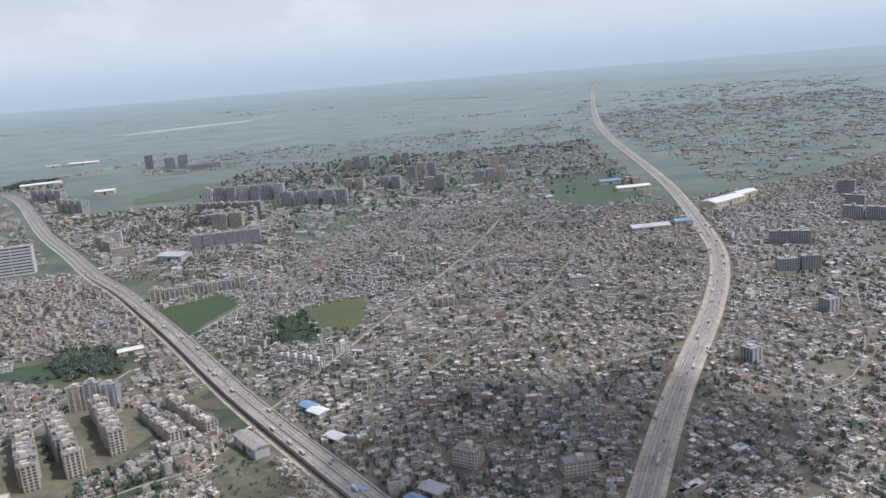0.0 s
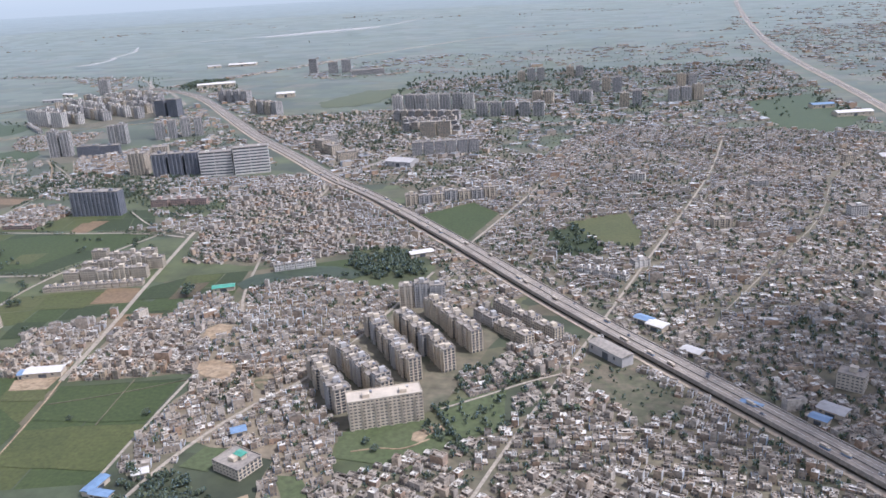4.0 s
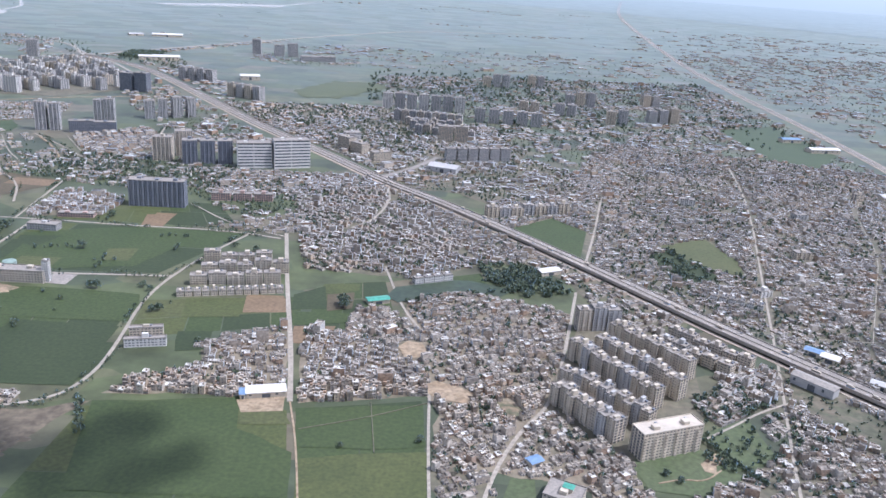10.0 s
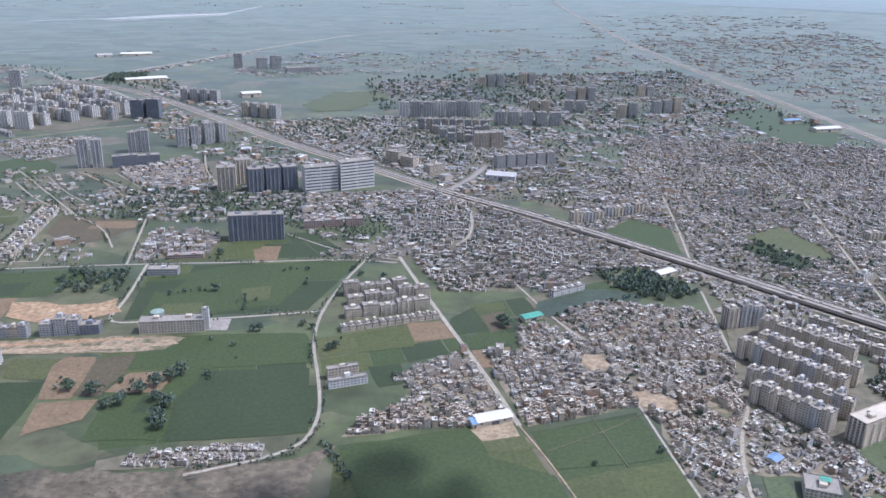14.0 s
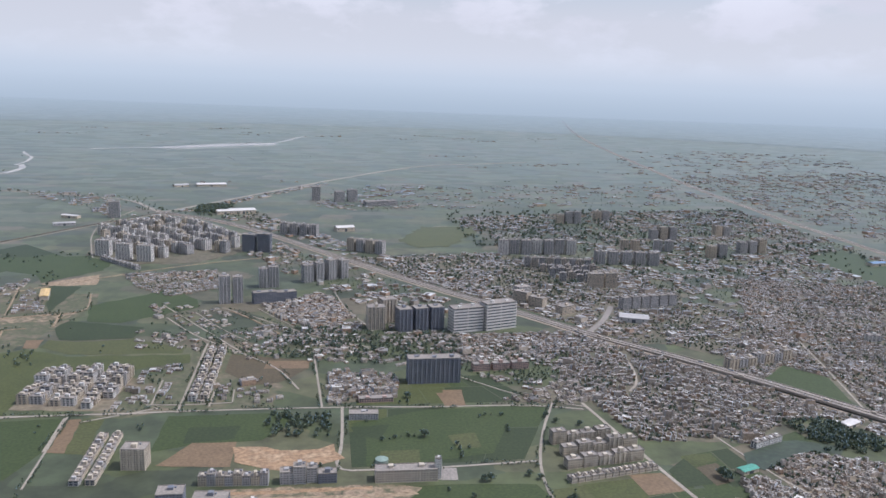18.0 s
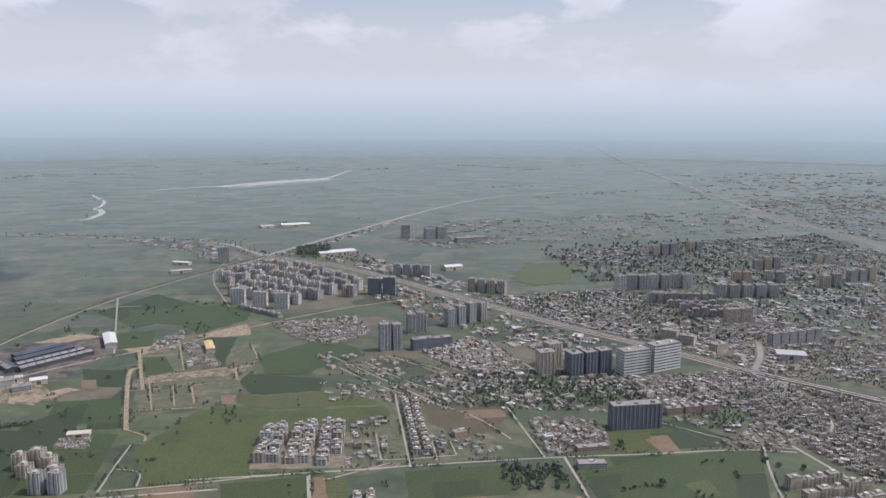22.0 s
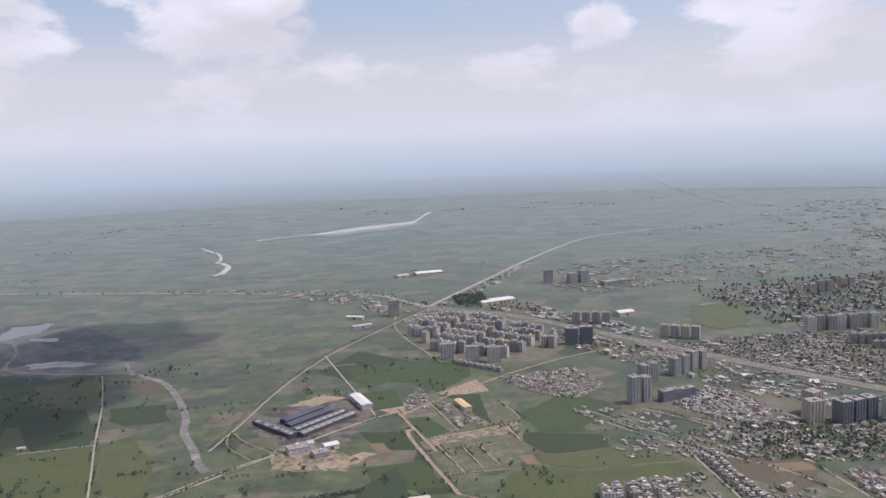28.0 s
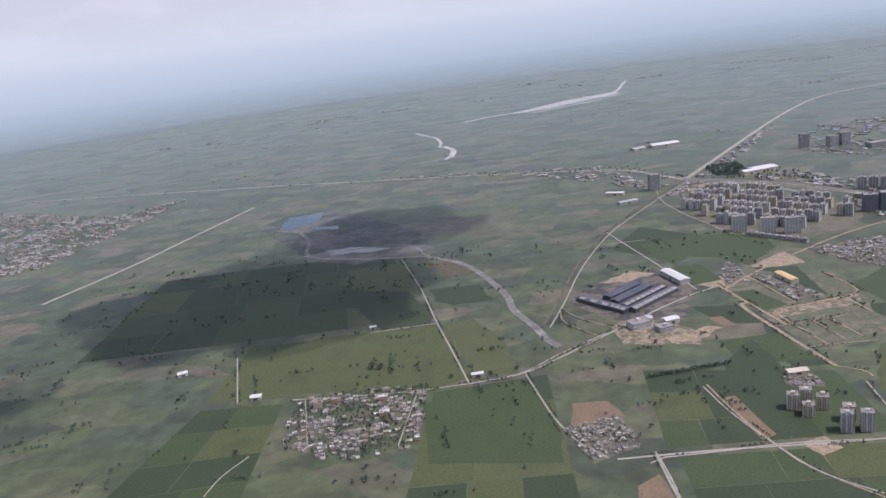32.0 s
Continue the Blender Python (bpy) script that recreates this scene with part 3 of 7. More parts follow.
highway_one()
highway_two()
road("highway_far", DIAGONAL, 6.5, M_LANE, 0.36, "long straight highway over farm land")
road("railway", RAIL, 2.6, M_ASH, 0.5, "railway embankment with grey ballast")
road("railway_track", [(x + 6, y - 3) for x, y in RAIL], 1.3, M_LANE, 0.4, "pale service track beside the railway")
road("road_west", WEST, 5.5, M_LANE, 0.38, "pale country road lined by small houses")

# ---- land that is not field ----
CROPS = [
    mat("young_crop", [(0.059, 0.070, 0.017), (0.068, 0.077, 0.020), (0.051, 0.062, 0.016)], grain=0.6, patch=0.04, spread=0.25, dust=0.65, fuzz=0.19),
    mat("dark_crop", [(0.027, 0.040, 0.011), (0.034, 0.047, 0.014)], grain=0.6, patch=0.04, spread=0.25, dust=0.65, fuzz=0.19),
    mat("mid_crop", [(0.038, 0.056, 0.013), (0.046, 0.063, 0.016)], grain=0.6, patch=0.04, spread=0.25, dust=0.65, fuzz=0.19),
    mat("pale_crop", [(0.080, 0.084, 0.026), (0.065, 0.073, 0.022)], grain=0.6, patch=0.05, spread=0.25, dust=0.65, fuzz=0.19),
    mat("stubble", [(0.098, 0.074, 0.038), (0.075, 0.061, 0.031)], grain=0.6, patch=0.05, spread=0.25, dust=0.65, fuzz=0.19),
    mat("ploughed_soil", [(0.189, 0.128, 0.068), (0.153, 0.104, 0.056)], grain=0.6, patch=0.1, spread=0.25, dust=0.65, fuzz=0.19),
]
# tint of the sheen that stands in for haze over the crops
for crop in CROPS:
    crop.node_tree.nodes["Principled BSDF"].inputs["Sheen Tint"].default_value = (0.78, 0.93, 0.95, 1)
CROP_WORDS = ("green young crop field", "dark green crop field", "smooth green crop field", "pale green weedy field", "straw coloured stubble field", "brown ploughed field")


def parcels(corners, across, deep, seed, odds):
    """Cuts a four cornered stretch of land into plots of uneven size, each with its crop and a bare balk round it."""
    r = random.Random(seed)
    z = 0.02 + 0.0025 * seed
    a, b, c, d = (Vector((*p, z)) for p in corners)

    def cuts(n):
        inner = sorted((i + r.uniform(-0.28, 0.28)) / n for i in range(1, n))
        return [0.0, *inner, 1.0]

    def at(u, v):
        return (a * (1 - u) + b * u) * (1 - v) + (d * (1 - u) + c * u) * v

    rows = cuts(deep)
    for v0, v1 in zip(rows, rows[1:]):
        columns = cuts(across)
        for u0, u1 in zip(columns, columns[1:]):
            quad = [at(u0, v0), at(u1, v0), at(u1, v1), at(u0, v1)]
            mid = sum(quad, Vector()) / 4
            quad = [p + (mid - p).normalized() * 0.45 for p in quad]
            k = r.choices(range(6), odds)[0]
            bm = bmesh.new()
            face = bm.faces.new([bm.verts.new(p) for p in quad])
            bm.normal_update()
            if face.normal.z < 0:
                face.normal_flip()
            tagged(part("field", bm, CROPS[k], None), CROP_WORDS[k] + " bounded by narrow earth balks", "field", kind="structure")


GREEN, MIXED, LUSH = (3, 4, 4, 1, 0, 0), (3, 3, 3, 2, 1.3, 1.6), (1, 5, 4, 0.5, 0, 0)
parcels([(-309, 249), (-261, 259), (-259, 188), (-300, 180)], 2, 3, 1, GREEN)
parcels([(-386, 245), (-312, 248), (-302, 180), (-392, 180)], 2, 2, 2, LUSH)
parcels([(-492, 336), (-399, 345), (-394, 262), (-474, 255)], 4, 3, 3, (1, 4, 4, 0.6, 0.2, 0.9))
parcels([(-490, 446), (-366, 444), (-398, 374), (-490, 371)], 4, 2, 4, (1, 4, 4, 0.6, 0.2, 0.5))
parcels([(-394, 341), (-322, 354), (-316, 322), (-390, 300)], 4, 2, 5, MIXED)
parcels([(-312, 372), (-280, 380), (-272, 322), (-316, 318)], 3, 3, 6, GREEN)
parcels([(-480, 495), (-395, 500), (-372, 452), (-485, 452)], 5, 2, 8, GREEN)
parcels([(-1225, 662), (-1045, 662), (-1032, 556), (-1230, 552)], 4, 2, 10, (4, 2, 4, 1, 0, 0))
parcels([(-1052, 538), (-968, 552), (-960, 385), (-1060, 385)], 3, 4, 11, LUSH)
parcels([(-900, 545), (-775, 520), (-772, 436), (-905, 436)], 4, 3, 12, GREEN)
parcels([(-1400, 900), (-1130, 930), (-1075, 690), (-1390, 660)], 5, 4, 13, LUSH)
parcels([(-835, 930), (-760, 850), (-830, 790), (-880, 850)], 2, 1, 15, (0, 2, 5, 0, 0, 0))
parcels([(-1230, 540), (-1165, 540), (-1160, 400), (-1260, 380)], 2, 4, 16, LUSH)
parcels([(-900, 425), (-735, 425), (-735, 330), (-900, 330)], 4, 3, 17, GREEN)
sheet("field", [(-111, 461), (-73, 481), (-66, 440), (-71, 416), (-90, 424)], 0.26, CROPS[3], "pale green field enclosed by dense houses", "field")
sheet("field", [(-348, 353), (-330, 354), (-323, 335), (-346, 332)], 0.09, CROPS[5], "brown ploughed field beside a street", "field")
sheet("field", [(-215, 470), (-171, 508), (-152, 482), (-166, 430), (-182, 442)], 0.26, CROPS[2], "overgrown green field beside the highway", "field")
sheet("field", [(-263, 383), (-228, 398), (-226, 384), (-262, 370)], 0.26, CROPS[2], "narrow green field between houses", "field")
def field(crop, wobble, words, line):
    """One plot of a crop, of the shape that its balks give it."""
    global field_count
    field_count += 1
    sheet("field", line, 0.125 + 0.0005 * field_count, CROPS[crop], words, "field", wobble)


field_count = 0
field(0, 1.2, "wide even green crop field beside new flats", [(-759, 490), (-751, 512), (-730, 554), (-712, 564), (-680, 549), (-598, 549), (-595, 533), (-637, 517), (-686, 499), (-685, 444), (-711, 441), (-742, 441)])
field(2, 0.5, "bright green crop field beside a straight track", [(-699, 439), (-650, 442), (-648, 399), (-657, 370), (-694, 376), (-695, 406)])
field(5, 0.8, "brown fallow plot beside a crop field", [(-648, 441), (-640, 441), (-637, 397), (-646, 399)])
field(3, 0.5, "pale green weedy plot beside terraced houses", [(-640, 441), (-628, 442), (-626, 395), (-637, 397)])
field(5, 0.8, "brown ploughed plot beside a straight road", [(-744, 436), (-713, 439), (-711, 424), (-738, 421)])
field(1, 1.0, "dark green crop field below building plots", [(-709, 614), (-703, 633), (-642, 614), (-644, 588), (-676, 584), (-696, 585)])
field(2, 1.5, "smooth green meadow among scattered houses", [(-700, 676), (-660, 711), (-644, 736), (-616, 696), (-609, 670), (-662, 627), (-690, 631)])
field(3, 1.5, "pale green weedy land above a crop field", [(-704, 584), (-676, 581), (-643, 586), (-604, 564), (-602, 553), (-680, 551), (-703, 569)])
field(1, 1.0, "dark green crop plot beside an earth road", [(-838, 661), (-803, 655), (-794, 612), (-814, 615), (-830, 633)])
field(5, 0.5, "small brown ploughed plot beside crops", [(-831, 633), (-820, 633), (-814, 612), (-825, 612)])
field(1, 1.0, "dark green crop field beside an earth road", [(-814, 575), (-790, 574), (-775, 529), (-799, 531)])
field(2, 0.8, "green plot between earth roads", [(-797, 687), (-778, 688), (-762, 646), (-784, 638)])
field(5, 0.4, "brown fallow plot beside building plots", [(-719, 585), (-707, 586), (-705, 566), (-715, 567)])
field(4, 1.0, "dry olive waste land between streets", [(-569, 549), (-513, 533), (-515, 518), (-531, 493), (-547, 488), (-570, 514)])
field(5, 0.6, "brown bare plot on waste land", [(-543, 534), (-514, 533), (-515, 518), (-544, 519)])
field(2, 0.5, "green crop field beside a street", [(-593, 442), (-534, 443), (-524, 444), (-524, 425), (-538, 406), (-568, 405), (-594, 396)])
field(1, 0.4, "dark green crop plot in a lighter field", [(-579, 425), (-551, 426), (-552, 409), (-579, 405)])
field(5, 0.5, "dull brown plot beside an orchard", [(-588, 380), (-574, 405), (-551, 405), (-551, 376)])
field(2, 0.5, "broad green crop field below a dark tower", [(-489, 425), (-445, 442), (-413, 444), (-384, 447), (-413, 383), (-454, 374), (-482, 372), (-481, 404)])
field(1, 0.4, "dark green crop plot in a broad field", [(-489, 420), (-466, 423), (-473, 403), (-486, 410)])
field(3, 0.4, "pale green plot in a broad field", [(-474, 389), (-453, 389), (-454, 374), (-475, 373)])
field(5, 0.4, "brown ploughed plot below a dark tower", [(-428, 474), (-416, 474), (-417, 451), (-430, 450)])
field(2, 0.8, "green crop field beside an earth road", [(-836, 585), (-788, 590), (-781, 539), (-830, 542)])
field(2, 1.5, "smooth green meadow before a large estate", [(-850, 858), (-739, 872), (-719, 856), (-721, 803), (-762, 755), (-777, 784), (-808, 799), (-828, 779)])
field(2, 0.8, "green meadow beside a factory", [(-837, 767), (-804, 773), (-796, 722), (-824, 713)])
field(1, 1.0, "dark green meadow behind an ochre hall", [(-764, 747), (-723, 741), (-726, 658), (-735, 678), (-746, 727)])
field(0, 0.8, "yellow green crop field beside a straight track", [(-1023, 555), (-1053, 666), (-1100, 654), (-1050, 556)])
field(3, 1.2, "pale olive crop field beside a straight track", [(-1025, 569), (-1052, 674), (-1026, 679), (-999, 623), (-987, 555)])
field(1, 2.0, "dark green crop field beside a winding stream", [(-1173, 797), (-1096, 773), (-1066, 712), (-1063, 678), (-1109, 672)])
field(1, 2.0, "dark wet field beside a winding stream", [(-1064, 739), (-1070, 764), (-1021, 758), (-1007, 725), (-1046, 721)])
field(4, 2.0, "dull brown silt bank inside a stream bend", [(-1085, 870), (-1053, 864), (-1026, 813), (-1058, 811)])
field(0, 1.0, "yellow green crop field beside a village", [(-1224, 624), (-1167, 666), (-1060, 674), (-1029, 557), (-1063, 535), (-1162, 558), (-1205, 552)])
field(3, 1.5, "yellow green plot beside ash ground", [(-1170, 867), (-1106, 878), (-1087, 774), (-1139, 789), (-1174, 818)])
field(1, 1.0, "dark green crop field beside new flats", [(-843, 544), (-811, 583), (-804, 521), (-819, 439), (-839, 438), (-849, 495)])
field(2, 1.0, "green crop field beside a village", [(-1058, 521), (-984, 548), (-965, 476), (-966, 428), (-1048, 440)])
field(5, 1.0, "reddish brown bare earth beside a hamlet", [(-954, 502), (-931, 502), (-922, 477), (-958, 472)])
field(5, 0.5, "brown ploughed plot below a straight road", [(-928, 399), (-914, 409), (-911, 385), (-933, 369)])
field(5, 0.4, "narrow brown plot beside a track", [(-858, 493), (-849, 495), (-839, 442), (-849, 437)])
field(1, 0.3, "dark green crop plot beside a street", [(-325, 356), (-311, 369), (-307, 341), (-324, 338)])
field(0, 0.3, "bright green crop plot between houses", [(-311, 372), (-293, 374), (-293, 365), (-308, 360)])
field(2, 0.3, "pale green strip of crop beside a street", [(-323, 336), (-293, 337), (-294, 327), (-321, 321)])
field(5, 0.2, "brown bare plot among houses", [(-320, 316), (-304, 319), (-303, 305), (-318, 304)])
field(1, 0.6, "dark green crop field beside white villas", [(-551, 262), (-552, 295), (-549, 312), (-509, 311), (-509, 293), (-512, 262)])
field(3, 0.6, "yellow green crop plot beside white villas", [(-528, 316), (-530, 334), (-508, 331), (-510, 312)])
field(0, 0.4, "olive green crop field below small terraces", [(-376, 345), (-348, 349), (-347, 327), (-372, 324)])
field(1, 0.4, "dark green crop plot beside a white school", [(-370, 309), (-355, 311), (-353, 293), (-366, 290)])
field(4, 0.4, "grey brown weedy plot beside a large tree", [(-309, 358), (-295, 363), (-295, 343), (-307, 338)])
field(5, 0.6, "brown ploughed plot among crops", [(-508, 295), (-510, 325), (-507, 333), (-493, 332), (-490, 320), (-495, 294)])
field(5, 0.6, "brown ploughed plot among crops", [(-506, 268), (-507, 292), (-496, 293), (-483, 293), (-485, 278), (-500, 272)])
field(4, 0.6, "pale weedy plot among crops", [(-494, 297), (-492, 330), (-474, 333), (-478, 314), (-483, 295)])
field(5, 0.5, "brown ploughed plot beside a line of trees", [(-482, 299), (-475, 315), (-455, 314), (-459, 296)])
field(2, 0.5, "smooth green crop field below a school", [(-477, 317), (-475, 348), (-443, 350), (-398, 347), (-392, 316), (-453, 316)])
field(1, 0.5, "dark green crop field below a school", [(-451, 258), (-451, 290), (-441, 313), (-396, 311), (-396, 258)])
field(2, 0.5, "green crop plot beside a line of trees", [(-482, 262), (-480, 284), (-453, 290), (-453, 260)])
field(1, 0.5, "dark green crop field beside a curved street", [(-423, 296), (-393, 295), (-391, 265), (-416, 264)])
field(3, 0.4, "pale green plot in a broad field", [(-435, 406), (-419, 409), (-418, 390), (-432, 389)])
field(1, 0.5, "dark green crop plot beside a line of trees", [(-465, 294), (-454, 296), (-452, 282), (-467, 280)])
field(3, 0.5, "pale trodden plot behind a white roofed hall", [(-331, 252), (-319, 257), (-309, 238), (-328, 237)])
field(2, 0.6, "green crop field below the houses", [(-384, 248), (-331, 255), (-328, 234), (-306, 220), (-304, 195), (-375, 195)])
field(2, 0.4, "green crop field below the houses", [(-309, 249), (-261, 256), (-260, 227), (-279, 224), (-306, 224)])
field(0, 0.4, "yellow green crop field beside a town edge", [(-304, 217), (-280, 222), (-259, 224), (-260, 195), (-302, 195)])
for poly in ([(-320, 320), (-301, 322), (-303, 303), (-319, 303)], [(-433, 469), (-420, 471), (-417, 448), (-430, 447)]):
    field(5, 0, "small brown ploughed plot between green crops", poly)
sheet("sand_pit", [(-549, 380), (-551, 398), (-534, 396), (-516, 391), (-499, 398), (-494, 380), (-507, 373), (-534, 371)], 0.21, mat("orange_sand", [(0.36, 0.235, 0.125), (0.27, 0.175, 0.095), (0.40, 0.285, 0.165)], grain=0.4, patch=0.12, bump=0.6, spread=0.35, dust=0.2), "heaped orange sand dug out beside a street", "sand", 2.0)
sheet("bare_strip", [(-551, 340), (-552, 353), (-517, 353), (-465, 351), (-455, 347), (-463, 336), (-505, 336)], 0.21, M_CHURNED, "strip of bare levelled earth along new flats", "sand", 1.0)
sheet("bare_strip", [(-550, 340), (-549, 344), (-505, 343), (-460, 344), (-458, 341), (-505, 338)], 0.22, M_SAND, "long heap of tan earth on a levelled strip", "sand", 0.5)
sheet("bare_strip", [(-548, 350), (-520, 350), (-480, 351), (-480, 348), (-520, 347), (-548, 347)], 0.22, bpy.data.materials["orange_sand"], "long heap of orange earth on a levelled strip", "sand", 0.5)
sheet("bare_lot", [(-260, 270), (-255, 275), (-246, 270), (-240, 266), (-242, 258), (-252, 259), (-258, 263)], 0.31, M_SAND, "bare sandy building lot", "sand", 0.8)
sheet("bare_lot", [(-271, 304), (-267, 310), (-260, 308), (-259, 298), (-264, 294), (-269, 294)], 0.31, M_SAND, "small sandy lot beside houses", "sand", 0.7)
sheet("bare_lot", [(-232, 262), (-224, 260), (-219, 251), (-224, 249), (-230, 254)], 0.31, M_CHURNED, "trodden earth lot between small houses", "sand", 0.6)
sheet("bare_lot", [(-332, 253), (-314, 257), (-314, 247), (-329, 244)], 0.22, M_SAND, "sandy yard before a white roofed hall", "sand", 0.6)
sheet("spoil_ground", [(-560, 236), (-488, 244), (-427, 239), (-386, 246), (-396, 226), (-404, 202), (-415, 150), (-560, 150)], 0.07, M_ASH, "grey spoil and rubble ground with dark puddles", "ground", 3.0)
for width, line in ((13, [(-1078, 2095), (-1010, 2150), (-930, 2180), (-860, 2260), (-790, 2330), (-720, 2350), (-650, 2400)]), (9, [(-905, 2120), (-830, 2180), (-745, 2225), (-690, 2290), (-640, 2330)]), (10, [(-700, 2330), (-640, 2420), (-610, 2560), (-570, 2710)]), (7, [(-930, 2185), (-870, 2210), (-800, 2250), (-745, 2225)]), (7, [(-1197, 1985), (-1160, 1905), (-1135, 1860), (-1118, 1760), (-1125, 1715), (-1092, 1698), (-1084, 1610), (-1100, 1550)]), (12, [(-1112, 1720), (-1085, 1660), (-1090, 1570)])):
    road("river_channel", line, width, M_SILT, 0.10 + 0.003 * width, "pale silt channel of a braided river")
sheet("river_silt", [(-960, 2150), (-900, 2215), (-800, 2310), (-720, 2375), (-655, 2400), (-640, 2350), (-720, 2290), (-800, 2235), (-880, 2170)], 0.12, M_SILT, "broad bank of pale river silt", "silt", 4.0)
sheet("ash_ground", [(-1350, 1120), (-1330, 1190), (-1250, 1200), (-1185, 1120), (-1100, 1010), (-1080, 920), (-1170, 890), (-1240, 935), (-1290, 1030)], 0.10, mat("wet_ash", [(0.080, 0.078, 0.066), (0.120, 0.108, 0.088), (0.058, 0.064, 0.046), (0.085, 0.095, 0.056)], grain=0.1, patch=0.02, dust=0.6), "dark wet ash and silt round shallow ponds", "ground", 3.0)
sheet("pond", [(-1317, 1107), (-1315, 1181), (-1290, 1180), (-1265, 1196), (-1263, 1143), (-1279, 1116), (-1301, 1096)], 0.14, M_WATER, "shallow grey pond on waste ground", "water", 4.0)
sheet("pond", [(-1268, 1102), (-1228, 1096), (-1224, 1075), (-1260, 1084)], 0.145, M_WATER, "thin puddle of grey water on waste ground", "water", 3.0)
sheet("pond", [(-1219, 963), (-1182, 969), (-1135, 947), (-1162, 938), (-1208, 944)], 0.15, M_WATER, "long puddle of grey water in dark ash", "water", 4.0)
M_MUD = mat("stream_silt", [(0.20, 0.18, 0.145), (0.14, 0.13, 0.105), (0.25, 0.225, 0.185)], grain=0.2, patch=0.05, dust=0.3)
for count, (width, line) in enumerate(((7, [(-955, 600), (-966, 622), (-971, 645), (-991, 693), (-993, 732), (-1021, 812), (-1042, 856), (-1088, 896)]), (4, [(-1042, 856), (-1088, 896), (-1101, 946), (-1139, 965), (-1219, 950), (-1243, 947)]), (5, [(-1276, 1075), (-1247, 1012), (-1243, 947), (-1198, 920), (-1120, 900), (-1088, 896)]), (5, [(-1317, 1100), (-1276, 1075), (-1255, 1085)]), (4.5, [(-1400, 1235), (-1344, 1256), (-1261, 1291), (-1233, 1319), (-1192, 1380)]))):
    road("stream", line, width, M_MUD, 0.17 + 0.004 * count, "narrow grey stream bed winding over waste ground")
sheet("field", [(-1073, 774), (-1020, 776), (-1014, 727), (-1063, 740)], 0.12, CROPS[1], "dark green crop field beside a track", "field", 2.0)
sheet("green_pond", [(-278, 360), (-274, 371), (-258, 380), (-246, 386), (-225, 384), (-212, 377), (-218, 366), (-241, 372), (-260, 362), (-272, 354)], 0.30, mat("green_water", [(0.035, 0.05, 0.03), (0.05, 0.065, 0.035)], rough=0.6, grain=0.3, patch=0.05, dust=0.15), "dark green pond covered with weed between houses", "water", 1.5)
sheet("field", [(74, 879), (157, 920), (155, 875), (162, 772), (116, 710), (78, 732), (74, 825)], 0.33, CROPS[2], "green field enclosed by distant houses", "field", 4.0)
sheet("field", [(-413, 971), (-370, 1062), (-303, 1060), (-315, 1000), (-360, 930), (-400, 925)], 0.33, CROPS[3], "broad green field among distant towers", "field", 4.0)
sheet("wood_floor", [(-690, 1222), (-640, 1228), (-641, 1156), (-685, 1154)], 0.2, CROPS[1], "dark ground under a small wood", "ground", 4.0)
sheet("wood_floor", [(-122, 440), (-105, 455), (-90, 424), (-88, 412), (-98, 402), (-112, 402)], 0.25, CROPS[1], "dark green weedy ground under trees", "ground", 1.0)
sheet("paved_yard", [(-830, 430), (-814, 436), (-808, 422), (-822, 416)], 0.19, M_SAND, "pale bare yard before new flats", "yard", 1.0)
sheet("paved_yard", [(-448, 368), (-436, 367), (-437, 354), (-448, 355)], 0.17, M_CONCRETE, "pale paved yard beside a school", "yard")
sheet("factory_yard", [(-938, 692), (-925, 728), (-850, 772), (-828, 700), (-848, 640), (-880, 596), (-905, 612), (-898, 640)], 0.08, mat("factory_earth", [(0.075, 0.065, 0.052), (0.048, 0.045, 0.036), (0.15, 0.12, 0.085), (0.055, 0.055, 0.038)], grain=0.3, patch=0.07, dust=0.4), "trodden brown earth yard round a factory", "yard", 3.0)
sheet("estate_court", [(-211, 264), (-196, 305), (-182, 345), (-158, 350), (-138, 300), (-148, 262), (-156, 238), (-186, 224), (-200, 240)], 0.23, M_YARD, "grey paved courts between rows of flats", "yard", 0.8)
sheet("estate_court", [(-755, 875), (-770, 960), (-735, 1030), (-610, 985), (-590, 900), (-640, 835), (-695, 830)], 0.24, M_YARD, "grey paved ground of a large estate of flats", "yard", 3.0)
sheet("bare_lot", [(-751, 1097), (-710, 1122), (-697, 1077), (-733, 1057)], 0.25, M_SAND, "bare tan lot behind a large estate", "sand", 2.0)
sheet("bare_lot", [(-762, 752), (-719, 788), (-711, 748), (-754, 738)], 0.09, M_SAND, "sandy triangular lot beside a road", "sand", 1.5)
sheet("bare_lot", [(-786, 634), (-704, 657), (-708, 638), (-782, 616)], 0.085, M_CHURNED, "churned tan earth of new streets", "sand", 3.0)
sheet("bare_lot", [(-822, 718), (-800, 732), (-770, 728), (-792, 700), (-812, 702)], 0.088, M_SAND, "sandy crossroads of earth tracks", "sand", 2.5)
sheet("bare_lot", [(-905, 745), (-872, 770), (-850, 760), (-880, 738)], 0.11, M_SAND, "heaped tan earth behind the factory", "sand", 3.0)
sheet("bare_lot", [(-911, 620), (-905, 644), (-880, 640), (-860, 629), (-841, 601), (-849, 580), (-878, 588), (-905, 592)], 0.115, M_CHURNED, "trodden tan yard round workshop offices", "sand", 2.0)
sheet("bare_lot", [(-872, 600), (-850, 604), (-848, 588), (-868, 590)], 0.122, M_SAND, "heaped pale earth beside workshop offices", "sand", 1.5)
sheet("bare_lot", [(-858, 600), (-838, 618), (-824, 612), (-842, 592)], 0.11, M_SAND, "pale bare lot beside workshops", "sand", 2.0)
